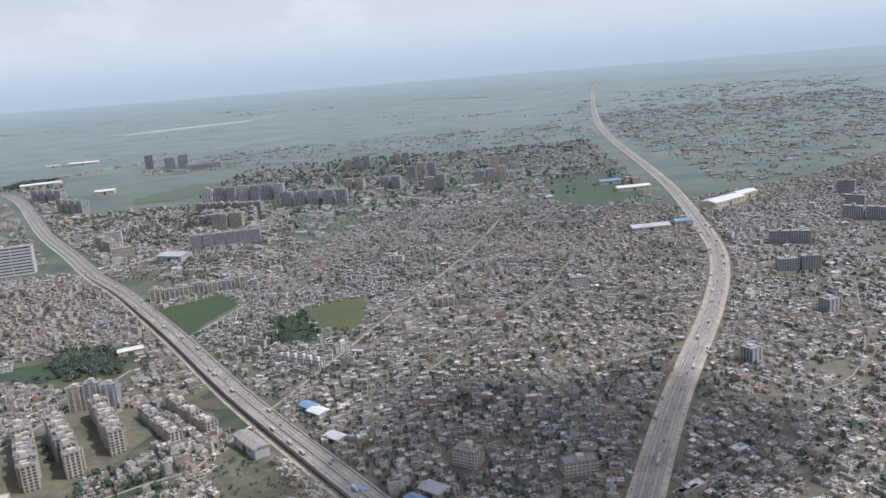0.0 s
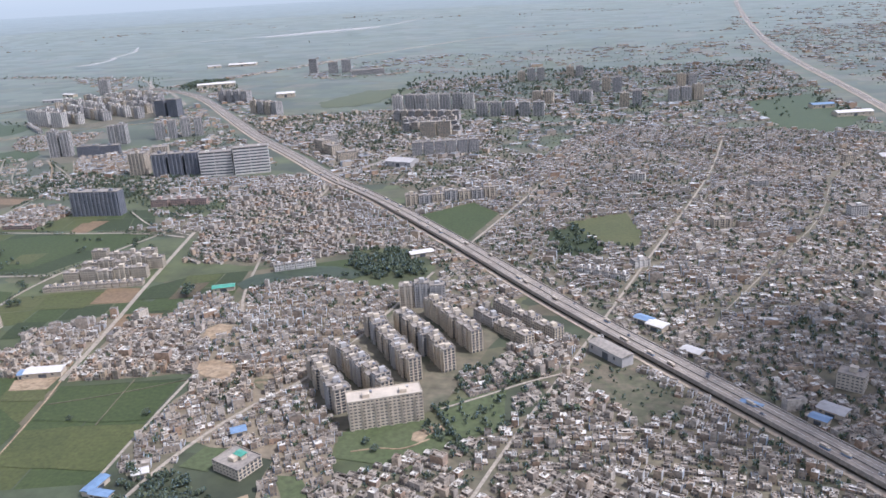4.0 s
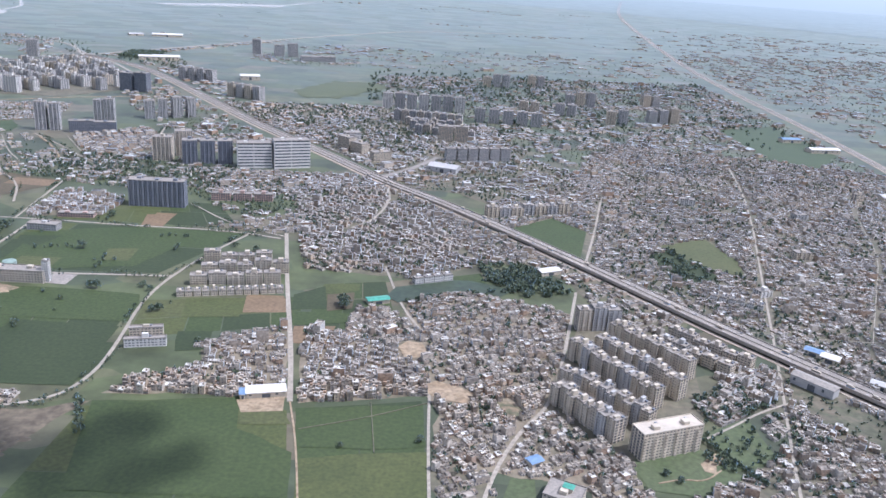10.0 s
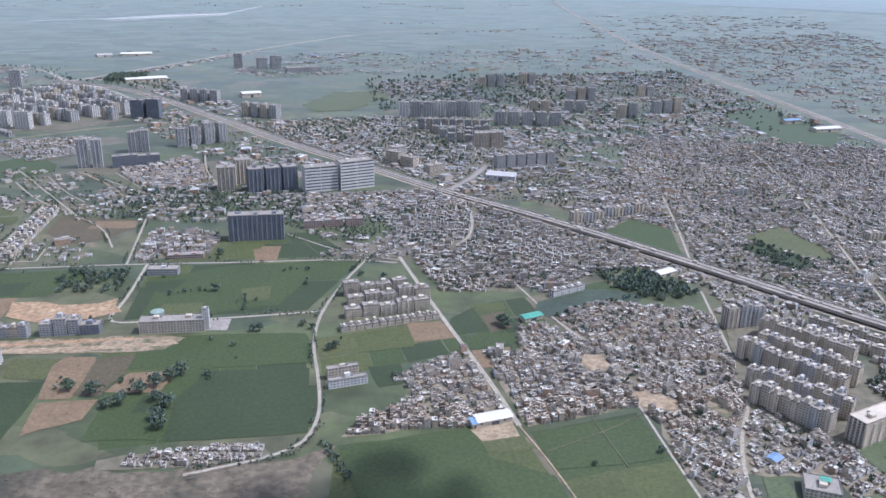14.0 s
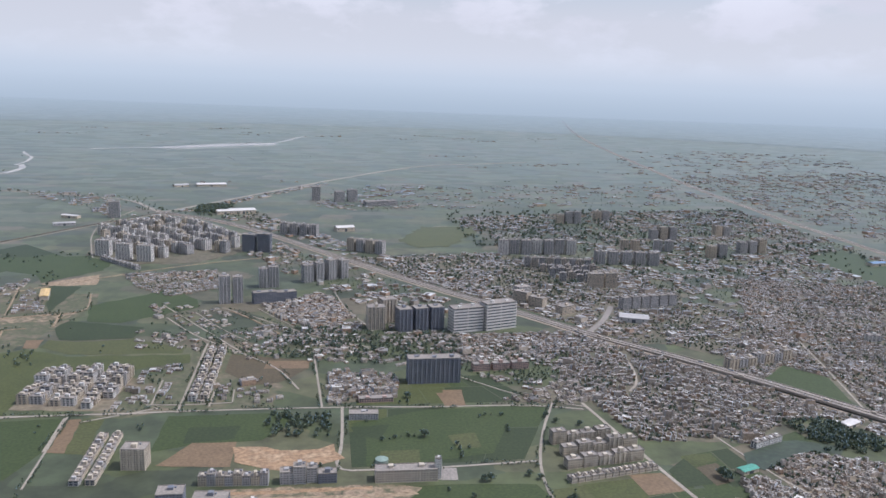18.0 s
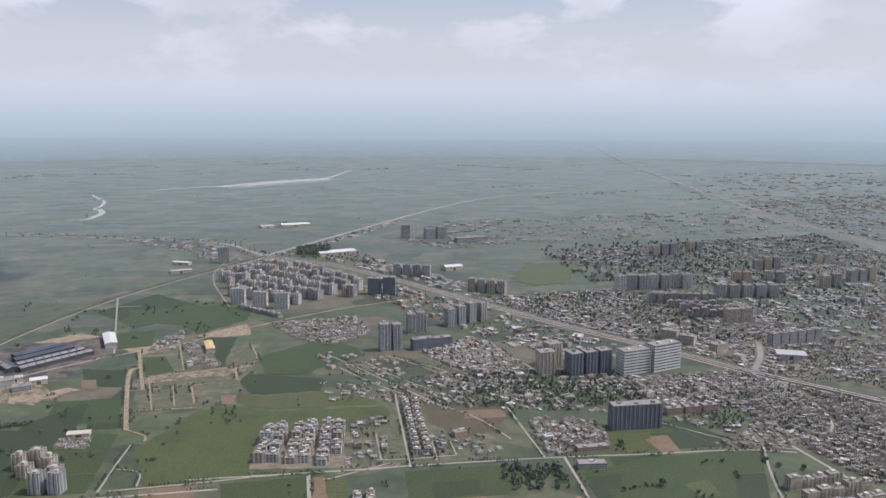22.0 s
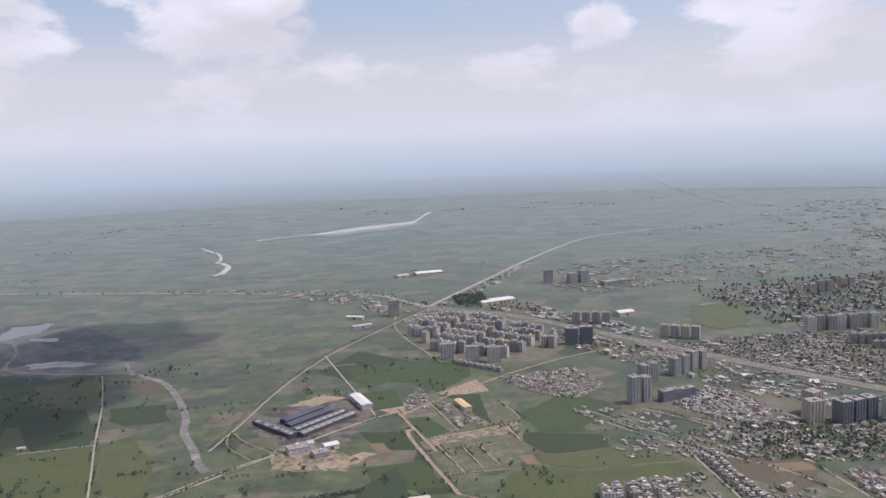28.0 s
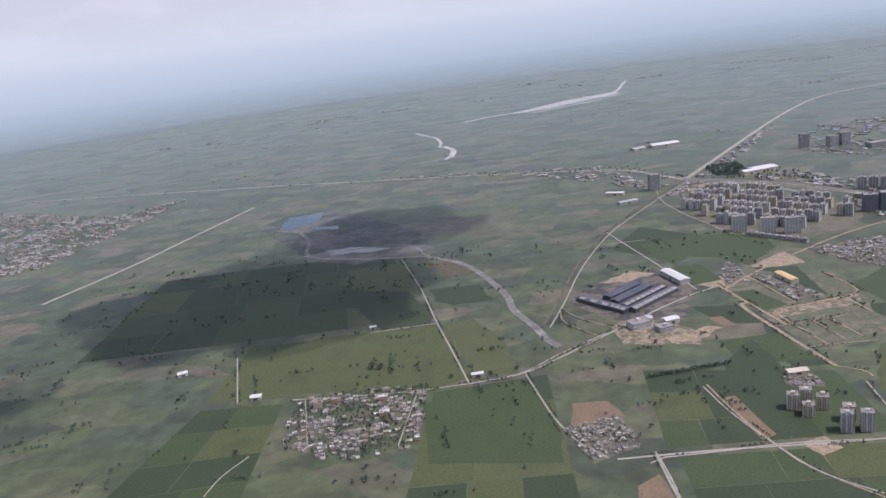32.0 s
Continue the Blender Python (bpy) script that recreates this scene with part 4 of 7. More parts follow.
sheet("building_plots", [(-805, 700), (-775, 725), (-700, 715), (-695, 650), (-722, 560), (-772, 552), (-792, 640)], 0.06, mat("plot_earth", [(0.125, 0.112, 0.066), (0.085, 0.092, 0.044), (0.185, 0.145, 0.095)], grain=0.3, patch=0.05), "laid out building plots of earth and weeds", "ground", 3.0)
sheet("building_plots", [(-636, 438), (-632, 506), (-600, 514), (-592, 568), (-560, 545), (-552, 507), (-530, 500), (-534, 452), (-585, 449)], 0.055, bpy.data.materials["plot_earth"], "laid out house plots of earth and weeds", "ground", 2.0)
sheet("estate_court", [(-686, 456), (-682, 512), (-634, 520), (-624, 450)], 0.065, M_DUST, "grey paved ground of a small estate", "yard", 1.5)
sheet("park", [(-187, 222), (-160, 236), (-148, 217), (-158, 203), (-184, 207)], 0.19, mat("lawn", [(0.065, 0.085, 0.03), (0.08, 0.095, 0.04)], grain=0.5, patch=0.1), "mown green lawn in front of the flats", "lawn")
sheet("lawn", [(-155, 243), (-131, 256), (-131, 226), (-149, 220)], 0.19, bpy.data.materials["lawn"], "green lawn between trees and houses", "lawn", 0.6)
sheet("lawn", [(-235, 199), (-231, 211), (-223, 210), (-224, 197)], 0.20, bpy.data.materials["lawn"], "enclosed green lawn beside a school", "lawn")
sheet("lawn", [(-202, 197), (-193, 196), (-184, 183), (-191, 177)], 0.20, bpy.data.materials["lawn"], "green lot between small houses", "lawn", 0.8)
sheet("bare_lot", [(-216, 166), (-212, 182), (-206, 186), (-199, 168), (-195, 150), (-214, 150)], 0.22, M_SAND, "bare sandy lot beside blue roofed stalls", "sand", 1.0)
sheet("bare_patch", [(-161, 223), (-154, 231), (-151, 226), (-155, 222), (-157, 218), (-161, 219)], 0.21, M_SAND, "worn sandy patch on the lawn", "sand", 0.8)

# ---- districts of small houses ----
# name, outline, turn of its grid in degrees, plot across, plot deep, storeys from..to, share built, how fine, share of trees
DISTRICTS = []


def district(*row):
    DISTRICTS.append(row)


district("old_town", [(-195, 440), (-215, 495), (-175, 560), (-129, 640), (-76, 770), (110, 725), (174, 690), (174, 623), (163, 541), (148, 484), (125, 421), (104, 372), (79, 315), (62, 272), (48, 234), (10, 130), (-28, 222), (-110, 335)], 8, 2.77, 2.77, 1, 2, 0.9, 1, 0.18)
district("east_town", [(189, 720), (330, 800), (460, 912), (330, 600), (119, 226), (60, 130), (10, 130), (48, 234), (62, 272), (79, 315), (104, 372), (125, 421), (148, 484), (163, 541), (174, 623)], 32, 2.92, 2.92, 1, 2, 0.88, 1, 0.17)
district("inner_town", [(-345, 492), (-300, 590), (-260, 540), (-192, 445), (-196, 428), (-226, 412), (-262, 384), (-324, 392)], -12, 2.44, 2.6, 1, 3, 0.92, 2, 0.14)
district("park_town", [(-267, 380), (-224, 367), (-187, 349), (-207, 268), (-215, 240), (-250, 240), (-258, 262), (-269, 299)], 15, 2.28, 2.49, 1, 3, 0.93, 2, 0.08)
district("field_side", [(-314, 318), (-264, 303), (-259, 263), (-309, 253)], 6, 2.34, 2.61, 1, 3, 0.95, 2, 0.05)
district("field_corner", [(-360, 300), (-323, 320), (-313, 257), (-384, 255), (-352, 282)], 8, 2.34, 2.61, 1, 3, 0.92, 2, 0.08)
district("low_town", [(-112, 300), (-88, 300), (-48, 245), (12, 165), (20, 130), (-200, 130), (-195, 185), (-181, 196), (-140, 222), (-118, 240)], -22, 2.36, 2.54, 1, 3, 0.92, 2, 0.15)
district("highway_side", [(-151, 337), (-119, 318), (-104, 292), (-117, 265), (-140, 268), (-128, 300)], -55, 2.52, 3.24, 2, 4, 0.85, 2, 0.08)
district("park_foot", [(-255, 248), (-212, 240), (-188, 218), (-180, 190), (-176, 130), (-198, 130), (-205, 205), (-236, 214), (-258, 214)], 28, 2.34, 2.61, 1, 3, 0.93, 2, 0.08)
district("north_village", [(-700, 790), (-612, 805), (-598, 735), (-640, 705), (-672, 735)], 20, 2.8, 3.6, 1, 1, 0.75, 1, 0.12)
district("terrace_estate", [(-558, 676), (-505, 715), (-476, 640), (-512, 606), (-545, 640)], -38, 3.2, 4.2, 2, 3, 0.96, 2, 0.02)
district("tree_belt", [(-545, 620), (-480, 625), (-396, 590), (-345, 590), (-300, 575), (-345, 495), (-372, 470), (-414, 512), (-516, 533), (-563, 547), (-600, 590)], 16, 3.1, 4.1, 1, 1, 0.75, 1, 0.42)
district("slab_foot", [(-430, 585), (-300, 590), (-290, 560), (-345, 530), (-420, 545)], 8, 3.1, 3.8, 2, 3, 0.85, 1, 0.2)
district("estate_foot", [(-216, 250), (-208, 256), (-190, 230), (-184, 223), (-190, 212), (-201, 220), (-214, 230)], 28, 2.34, 2.61, 1, 3, 0.93, 2, 0.06)
district("plot_corner", [(-293, 341), (-278, 348), (-266, 324), (-264, 303), (-297, 310)], 8, 2.34, 2.61, 1, 3, 0.9, 2, 0.06)
district("school_side", [(-262, 215), (-240, 214), (-236, 195), (-250, 192), (-258, 200)], 18, 2.5, 3.0, 1, 1, 0.85, 2, 0.1)
district("garden_town", [(-490, 862), (-311, 895), (-190, 800), (-165, 700), (-205, 560), (-262, 560), (-330, 660), (-423, 780)], -10, 3.4, 4.3, 1, 2, 0.82, 1, 0.34)
district("grove_side", [(-205, 466), (-165, 405), (-148, 378), (-172, 366), (-182, 396), (-200, 415), (-222, 415)], -50, 2.6, 3.4, 1, 2, 0.8, 2, 0.15)
district("estate_side", [(-152, 268), (-118, 284), (-102, 300), (-100, 270), (-118, 244), (-146, 238)], 18, 2.8, 3.6, 1, 1, 0.55, 2, 0.4)
district("estate_top", [(-186, 350), (-150, 378), (-128, 345), (-150, 335), (-165, 325)], -50, 2.8, 3.6, 1, 2, 0.8, 2, 0.12)
district("green_side", [(-215, 495), (-180, 440), (-160, 425), (-140, 560), (-175, 565)], 10, 3.4, 4.1, 1, 2, 0.8, 1, 0.15)
district("white_town", [(-307, 1139), (-205, 1168), (-228, 1052), (-328, 1029)], 5, 5.0, 6.0, 1, 2, 0.6, 1, 0.1)
district("far_town", [(-85, 1200), (180, 1250), (168, 690), (100, 725), (-70, 770), (-125, 650), (-175, 690), (-235, 745)], 12, 5.4, 6.0, 1, 3, 0.72, 1, 0.42)
district("far_east_town", [(240, 1700), (900, 1900), (700, 1150), (420, 900), (250, 760), (225, 1250)], 20, 6.5, 8.0, 1, 2, 0.18, 1, 0.16)
district("tower_foot", [(-501, 510), (-456, 502), (-458, 463), (-501, 452)], 5, 3.0, 4.1, 2, 3, 0.85, 2, 0.06)
district("spoil_huts", [(-474, 249), (-444, 252), (-415, 254), (-410, 243), (-441, 241), (-471, 242)], 6, 1.9, 2.3, 1, 1, 0.9, 2, 0.02)
district("village", [(-1159, 548), (-1081, 552), (-1057, 540), (-1057, 462), (-1106, 448), (-1150, 476)], 12, 2.9, 3.4, 1, 2, 0.66, 2, 0.34)
district("hamlet", [(-962, 468), (-925, 481), (-918, 441), (-949, 426)], 18, 2.2, 2.7, 1, 1, 0.8, 2, 0.06)
district("far_west_town", [(-1676, 1003), (-1974, 1485), (-1671, 1333), (-1570, 1430), (-1593, 1207), (-1634, 1015)], 12, 5.0, 6.4, 1, 2, 0.55, 1, 0.34)
district("junction_town", [(-800, 1120), (-735, 1140), (-660, 1095), (-700, 1030), (-770, 1050)], 25, 6, 7, 1, 3, 0.5, 1, 0.12)
district("plot_estate", [(-630, 510), (-600, 530), (-594, 455), (-634, 446)], 2, 4.0, 5.0, 1, 2, 0.42, 2, 0.1)
district("highway_belt", [(-350, 628), (-420, 735), (-505, 862), (-575, 975), (-612, 930), (-548, 800), (-485, 700), (-440, 640)], -55, 4.6, 5.4, 1, 3, 0.6, 1, 0.26)
district("highway_north", [(-420, 780), (-500, 905), (-590, 1040), (-650, 1118), (-600, 1140), (-505, 1000), (-430, 880)], -55, 7.0, 8.0, 1, 3, 0.45, 1, 0.25)
district("slab_side", [(-345, 650), (-300, 600), (-262, 560), (-240, 610), (-300, 690), (-380, 770), (-400, 750)], -55, 6.0, 6.6, 1, 3, 0.6, 1, 0.28)
district("north_gap", [(-395, 455), (-365, 468), (-345, 492), (-325, 460), (-345, 446)], 20, 2.8, 3.4, 1, 2, 0.8, 2, 0.06)
district("colony_side", [(-574, 500), (-540, 500), (-530, 466), (-540, 455), (-582, 455)], 3, 3.6, 4.6, 1, 2, 0.32, 2, 0.12)
district("colony_west", [(-650, 610), (-596, 600), (-562, 560), (-540, 525), (-566, 548), (-596, 558), (-640, 562)], -40, 3.2, 4.2, 1, 1, 0.35, 2, 0.2)
district("crossing_houses", [(-798, 707), (-790, 751), (-778, 773), (-771, 718), (-781, 699)], 20, 4.5, 5.5, 1, 1, 0.5, 1, 0.05)
district("plot_village", [(-812, 516), (-790, 518), (-788, 498), (-811, 500)], 8, 3.0, 3.4, 1, 1, 0.8, 2, 0.08)
district("junction_west", [(-800, 1120), (-780, 1160), (-836, 1290), (-960, 1330), (-960, 1300), (-850, 1200)], 30, 6, 8, 1, 3, 0.4, 1, 0.25)
district("diagonal_side", [(-735, 1165), (-600, 1385), (-500, 1545), (-480, 1530), (-570, 1370), (-690, 1165)], 58, 7, 8, 1, 2, 0.4, 1, 0.25)
district("institute_side", [(-520, 1300), (-360, 1290), (-350, 1220), (-440, 1180), (-520, 1230)], 12, 6, 8, 1, 2, 0.35, 1, 0.3)
district("ochre_houses", [(-768, 741), (-752, 712), (-738, 685), (-732, 659), (-752, 653), (-761, 689)], 18, 3.6, 4.2, 1, 2, 0.7, 2, 0.1)
district("strip_colony", [(-655, 690), (-600, 668), (-560, 640), (-590, 600), (-640, 640)], -52, 3.4, 4.4, 1, 1, 0.28, 2, 0.15)
district("far_fringe", [(-480, 1180), (200, 1290), (215, 1560), (-420, 1480)], 12, 7.0, 9.0, 1, 2, 0.09, 1, 0.12)
district("mid_fringe", [(-300, 905), (-290, 1030), (-200, 1170), (-85, 1200), (-235, 760), (-250, 860)], 5, 5.0, 6.0, 1, 2, 0.4, 1, 0.4)
district("east_fringe", [(900, 1900), (240, 1700), (260, 2100), (700, 2500), (1100, 2300)], 20, 10.0, 12.0, 1, 2, 0.07, 1, 0.1)
district("market_side", [(-238, 562), (-205, 640), (-164, 678), (-131, 640), (-150, 570), (-202, 522)], 5, 3.6, 4.2, 1, 2, 0.75, 1, 0.35)
district("river_strip", [(-800, 1300), (-1150, 1410), (-1150, 1390), (-892, 1312), (-800, 1282)], 18, 7.0, 9.0, 1, 2, 0.5, 1, 0.2)
district("far_villages", [(-520, 1330), (-380, 1340), (-260, 1500), (-420, 1480)], 12, 10.0, 14.0, 1, 2, 0.25, 1, 0.3)
sheet("scrub_ground", [(-100, 298), (-78, 268), (-62, 242), (-82, 232), (-104, 262)], 0.27, mat("scrub", [(0.13, 0.105, 0.07), (0.075, 0.078, 0.04), (0.17, 0.135, 0.09)], grain=0.4, patch=0.09, dust=0.2), "brown scrub land below the raised highway", "ground", 2.0)
OPEN = [
    [(-237, 197), (-233, 212), (-206, 211), (-203, 190), (-215, 186)],
    [(-202, 197), (-193, 196), (-184, 183), (-191, 177)],
    [(-155, 243), (-131, 256), (-131, 226), (-149, 220)],
    [(-100, 298), (-80, 268), (-66, 244), (-84, 235), (-104, 262)],
    [(-111, 461), (-73, 481), (-66, 440), (-71, 416), (-90, 424)],
    [(-215, 470), (-171, 510), (-150, 482), (-164, 425), (-180, 440)],
    [(-228, 412), (-200, 412), (-180, 372), (-206, 360), (-228, 385)],
    [(-261, 270), (-255, 276), (-246, 271), (-239, 266), (-242, 257), (-252, 258), (-259, 263)],
    [(-272, 304), (-267, 311), (-259, 309), (-258, 297), (-264, 293), (-270, 293)],
    [(-233, 262), (-224, 261), (-218, 251), (-224, 248), (-231, 254)],
    [(-122, 440), (-105, 452), (-88, 412), (-110, 400)],
    [(-280, 360), (-275, 372), (-247, 389), (-225, 386), (-210, 377), (-217, 363), (-241, 370), (-260, 360), (-272, 352)],
    [(74, 879), (157, 920), (155, 875), (162, 772), (116, 710), (78, 732), (74, 825)],
    [(-413, 971), (-370, 1062), (-303, 1060), (-315, 1000), (-360, 930), (-400, 925)],
    [(-300, 395), (-262, 384), (-262, 372), (-300, 365)],
]
WAYS = [(HIGHWAY_ONE, 7.4), (HIGHWAY_TWO, 6.2), (DIAGONAL, 7), (RAIL, 8), (WEST, 4)] + [(line, width / 2 + 0.05) for _, width, _, line in STREETS]
FOOTPRINTS = []  # circles kept clear for larger buildings


def plots(outline, turn, across, deep, seed):
    """Middles and turns of the plots of a district. It falls into blocks, each with a grid of its own: rows in pairs back to back,
    with a lane after each pair and a cross lane now and then."""
    r = np.random.default_rng(900 + seed)
    pts = np.array(outline, float)
    low, high = pts.min(0), pts.max(0)
    size = 15.0 * across
    blocks = max(1, int((high - low).prod() / size**2))
    centres = r.uniform(low, high, (blocks, 2))
    found = []
    for k, mid in enumerate(centres):
        angle = turn + r.normal(0, 13) + (90 if r.random() < 0.15 else 0)
        c, s = math.cos(radians(angle)), math.sin(radians(angle))
        reach = size * 1.6
        rows, y = [], -reach
        while y < reach:
            rows += [y, y + deep]
            y += 2 * deep + r.uniform(0.8, 1.5)
        cols, x, n = [], -reach, 0
        while x < reach:
            cols.append(x)
            n += 1
            x += across + (1.3 if n % 9 == 0 else 0)
        u, v = (a.ravel() for a in np.meshgrid(cols, rows))
        u = u + 0.35 * across * np.sin(v * 7.3) + r.normal(0, 0.14 * across, len(u))
        v = v + r.normal(0, 0.10 * deep, len(v))
        u, v = u + 1.6 * np.sin(v / 17.0 + k), v + 1.6 * np.sin(u / 19.0 + 2 * k)
        x, y = mid[0] + c * u - s * v, mid[1] + s * u + c * v
        keep = inside(outline, x, y)
        x, y = x[keep], y[keep]
        gap = np.hypot(x[:, None] - centres[None, :, 0], y[:, None] - centres[None, :, 1])
        mine = gap[:, k]
        others = np.delete(gap, k, 1).min(1) if blocks > 1 else mine + 99
        keep = mine + 0.3 * across < others
        found.append(np.c_[x[keep], y[keep], np.full(keep.sum(), angle)])
    x, y, angle = np.concatenate(found).T
    keep = np.ones(len(x), bool)
    for poly in OPEN:
        keep &= ~inside(poly, x, y)
    for line, room in WAYS:
        keep &= line_distance(line, x, y) > room + across * 0.5
    for fx, fy, fr in FOOTPRINTS:
        keep &= np.hypot(x - fx, y - fy) > fr
    return x[keep], y[keep], angle[keep]


# ---- larger buildings ----
STOREY = 1.22
FACADES = {}


def storey_mesh(length, depth, bays, style):
    """One storey of a block of flats: a floor slab that stands proud, piers between the bays and sills under the windows."""
    key = (round(length, 1), round(depth, 1), bays, style)
    if key in FACADES:
        return FACADES[key]
    bm = bmesh.new()
    hx, hy = length / 2, depth / 2
    box(bm, -hx - 0.10, -hy - 0.10, 0, hx + 0.10, hy + 0.10, 0.5 if style == "bands" else 0.14, True)
    width = length / bays
    for i in range(bays + 1):
        x = -hx + i * width
        w = 0.26 if i % 3 else 0.44
        if style == "ribs" and i % 2 == 0:
            for side in (-1, 1):
                box(bm, max(x - 0.5, -hx), side * hy - 0.45, 0, min(x + 0.5, hx), side * hy + 0.45, STOREY)
            continue
        if style == "bands" and i not in (0, bays // 2, bays):
            continue
        for side in (-1, 1):
            box(bm, max(x - w, -hx), side * hy - 0.06, 0.14, min(x + w, hx), side * hy + 0.06, STOREY)
    for side in (-1, 1):
        box(bm, -hx, side * hy - 0.045, 0.14, hx, side * hy + 0.045, 0.52)
        if style != "bands":
            box(bm, -hx, side * hy - 0.045, 1.02, hx, side * hy + 0.045, STOREY)
    cross = max(2, int(depth / 1.6))
    for i in range(cross + 1):
        y = -hy + i * depth / cross
        for side in (-1, 1):
            box(bm, side * hx - 0.06, max(y - 0.3, -hy), 0.14, side * hx + 0.06, min(y + 0.3, hy), STOREY)
    if style == "balcony":
        for i in range(0, bays, 3):
            x = -hx + (i + 0.5) * width
            for side in (-1, 1):
                y0, y1 = sorted((side * hy, side * (hy + 0.55)))
                box(bm, x - width * 0.42, y0, 0.02, x + width * 0.42, y1, 0.10, True)
                y2, y3 = sorted((side * (hy + 0.50), side * (hy + 0.55)))
                box(bm, x - width * 0.42, y2, 0.10, x + width * 0.42, y3, 0.48)
    me = bpy.data.meshes.new("storey")
    bm.to_mesh(me)
    bm.free()
    FACADES[key] = me
    return me


PLAIN = {}


def plain_box(name, lx, ly, lz, material):
    key = (name, round(lx, 2), round(ly, 2), round(lz, 2), material.name)
    if key not in PLAIN:
        bm = bmesh.new()
        box(bm, -lx / 2, -ly / 2, 0, lx / 2, ly / 2, lz, True)
        bmesh.ops.bevel(bm, geom=bm.edges[:], offset=min(lx, ly, lz) * 0.04, segments=1, affect="EDGES")
        me = bpy.data.meshes.new(name)
        bm.to_mesh(me)
        bm.free()
        me.materials.append(material)
        PLAIN[key] = me
    return PLAIN[key]


def tray(name, lx, ly, rise, material):
    """A flat roof with a raised rim."""
    key = (name, round(lx, 2), round(ly, 2), rise, material.name)
    if key not in PLAIN:
        x, y, t = lx / 2, ly / 2, 0.14
        rim = [(-x, -y), (x, -y), (x, y), (-x, y)]
        inner = [(-x + t, -y + t), (x - t, -y + t), (x - t, y - t), (-x + t, y - t)]
        v = [(a, b, 0) for a, b in rim] + [(a, b, rise) for a, b in rim] + [(a, b, rise) for a, b in inner] + [(a, b, 0.06) for a, b in inner]
        f = [(3, 2, 1, 0), (12, 13, 14, 15)]
        for i in range(4):
            j = (i + 1) % 4
            f += [(i, j, 4 + j, 4 + i), (4 + i, 4 + j, 8 + j, 8 + i), (8 + i, 8 + j, 12 + j, 12 + i)]
        PLAIN[key] = mesh_of(name, v, f, [material])
    return PLAIN[key]


def place(me, name, parent, m, label=""):
    ob = new(name, me)
    ob.parent = parent
    ob.matrix_basis = m
    if label:
        ob["label"] = label
    return ob


def apartment(x, y, turn, length, depth, height, material, label, group="", style="balcony", roof=None, clear=True, front=True, category="apartment block"):
    """A block of flats whose front, towards -y before its turn, passes through (x, y)."""
    c, s = math.cos(radians(turn)), math.sin(radians(turn))
    if front:
        x, y = x - s * depth / 2, y + c * depth / 2
    count = max(1, round(height / STOREY))
    if category == "apartment block" and "tower" in label:
        category = "residential tower"
    top = thing(category.replace(" ", "_"), pose(x, y, 0, 0, 0, turn), label, category, group)
    bays = max(3, round(length / 1.5))
    place(plain_box("window_core", length - 0.3, depth - 0.3, count * STOREY, M_GLASS), "window_core", top, Matrix(), "dark glass behind the piers")
    me = storey_mesh(length, depth, bays, style)
    far = y > 440
    if far:
        # too far off to tell one storey from the next: all of them in one piece
        key = (round(length, 1), round(depth, 1), bays, style, count)
        if key not in FACADES:
            bm = bmesh.new()
            hx, hy, width = length / 2, depth / 2, length / bays
            for i in range(0, count, 2 if style == "bands" else 1):
                box(bm, -hx - 0.10, -hy - 0.10, i * STOREY, hx + 0.10, hy + 0.10, i * STOREY + (1.35 if style == "bands" else 0.36), True)
            for i in range(bays + 1):
                x0 = -hx + i * width
                if style == "bands" and i not in (0, bays // 2, bays):
                    continue
                w, deep_rib = (0.52, 0.62) if style == "ribs" and i % 2 == 0 else (0.24, 0.06)
                for side in (-1, 1):
                    box(bm, max(x0 - w, -hx), side * hy - deep_rib, 0, min(x0 + w, hx), side * hy + deep_rib, count * STOREY)
            cross = max(2, int(depth / 2.2))
            for i in range(cross + 1):
                y0 = -hy + i * depth / cross
                for side in (-1, 1):
                    box(bm, side * hx - 0.06, max(y0 - 0.45, -hy), 0, side * hx + 0.06, min(y0 + 0.45, hy), count * STOREY)
            FACADES[key] = bpy.data.meshes.new("facade")
            bm.to_mesh(FACADES[key])
            bm.free()
        me = FACADES[key]
    if not me.materials:
        me.materials.append(None)
    for i in range(1 if far else count):
        ob = place(me, "facade" if far else "storey", top, pose(0, 0, i * STOREY))
        ob.material_slots[0].link = "OBJECT"
        ob.material_slots[0].material = material
        if far:
            ob["kind"] = "stuff"
    z = count * STOREY
    cover = place(tray("flat_roof", length + 0.2, depth + 0.2, 0.45, roof or M_CONCRETE), "flat_roof", top, pose(0, 0, z))
    heads = max(1, round(length / 13))
    for i in range(heads):
        hx = (i + 0.5) * length / heads - length / 2
        place(plain_box("stair_head", min(2.6, length * 0.34), min(2.4, depth * 0.45), rng.choice((0.9, 1.4, 2.0)), material), "stair_head", cover, pose(hx, rng.choice((-0.12, 0.1)) * depth, 0.06))
        place(plain_box("water_tank", 0.9, 0.9, 0.7, M_GREY if i % 2 else M_SLATE), "water_tank", cover, pose(hx + min(2.0, length * 0.3), depth * 0.22, 0.06))
    if clear:
        steps = max(1, int(length / depth))
        for i in range(steps):
            o = (i + 0.5) * length / steps - length / 2
            FOOTPRINTS.append((x + c * o, y + s * o, max(depth, length / steps) * 0.75 + 1.5))
    return top


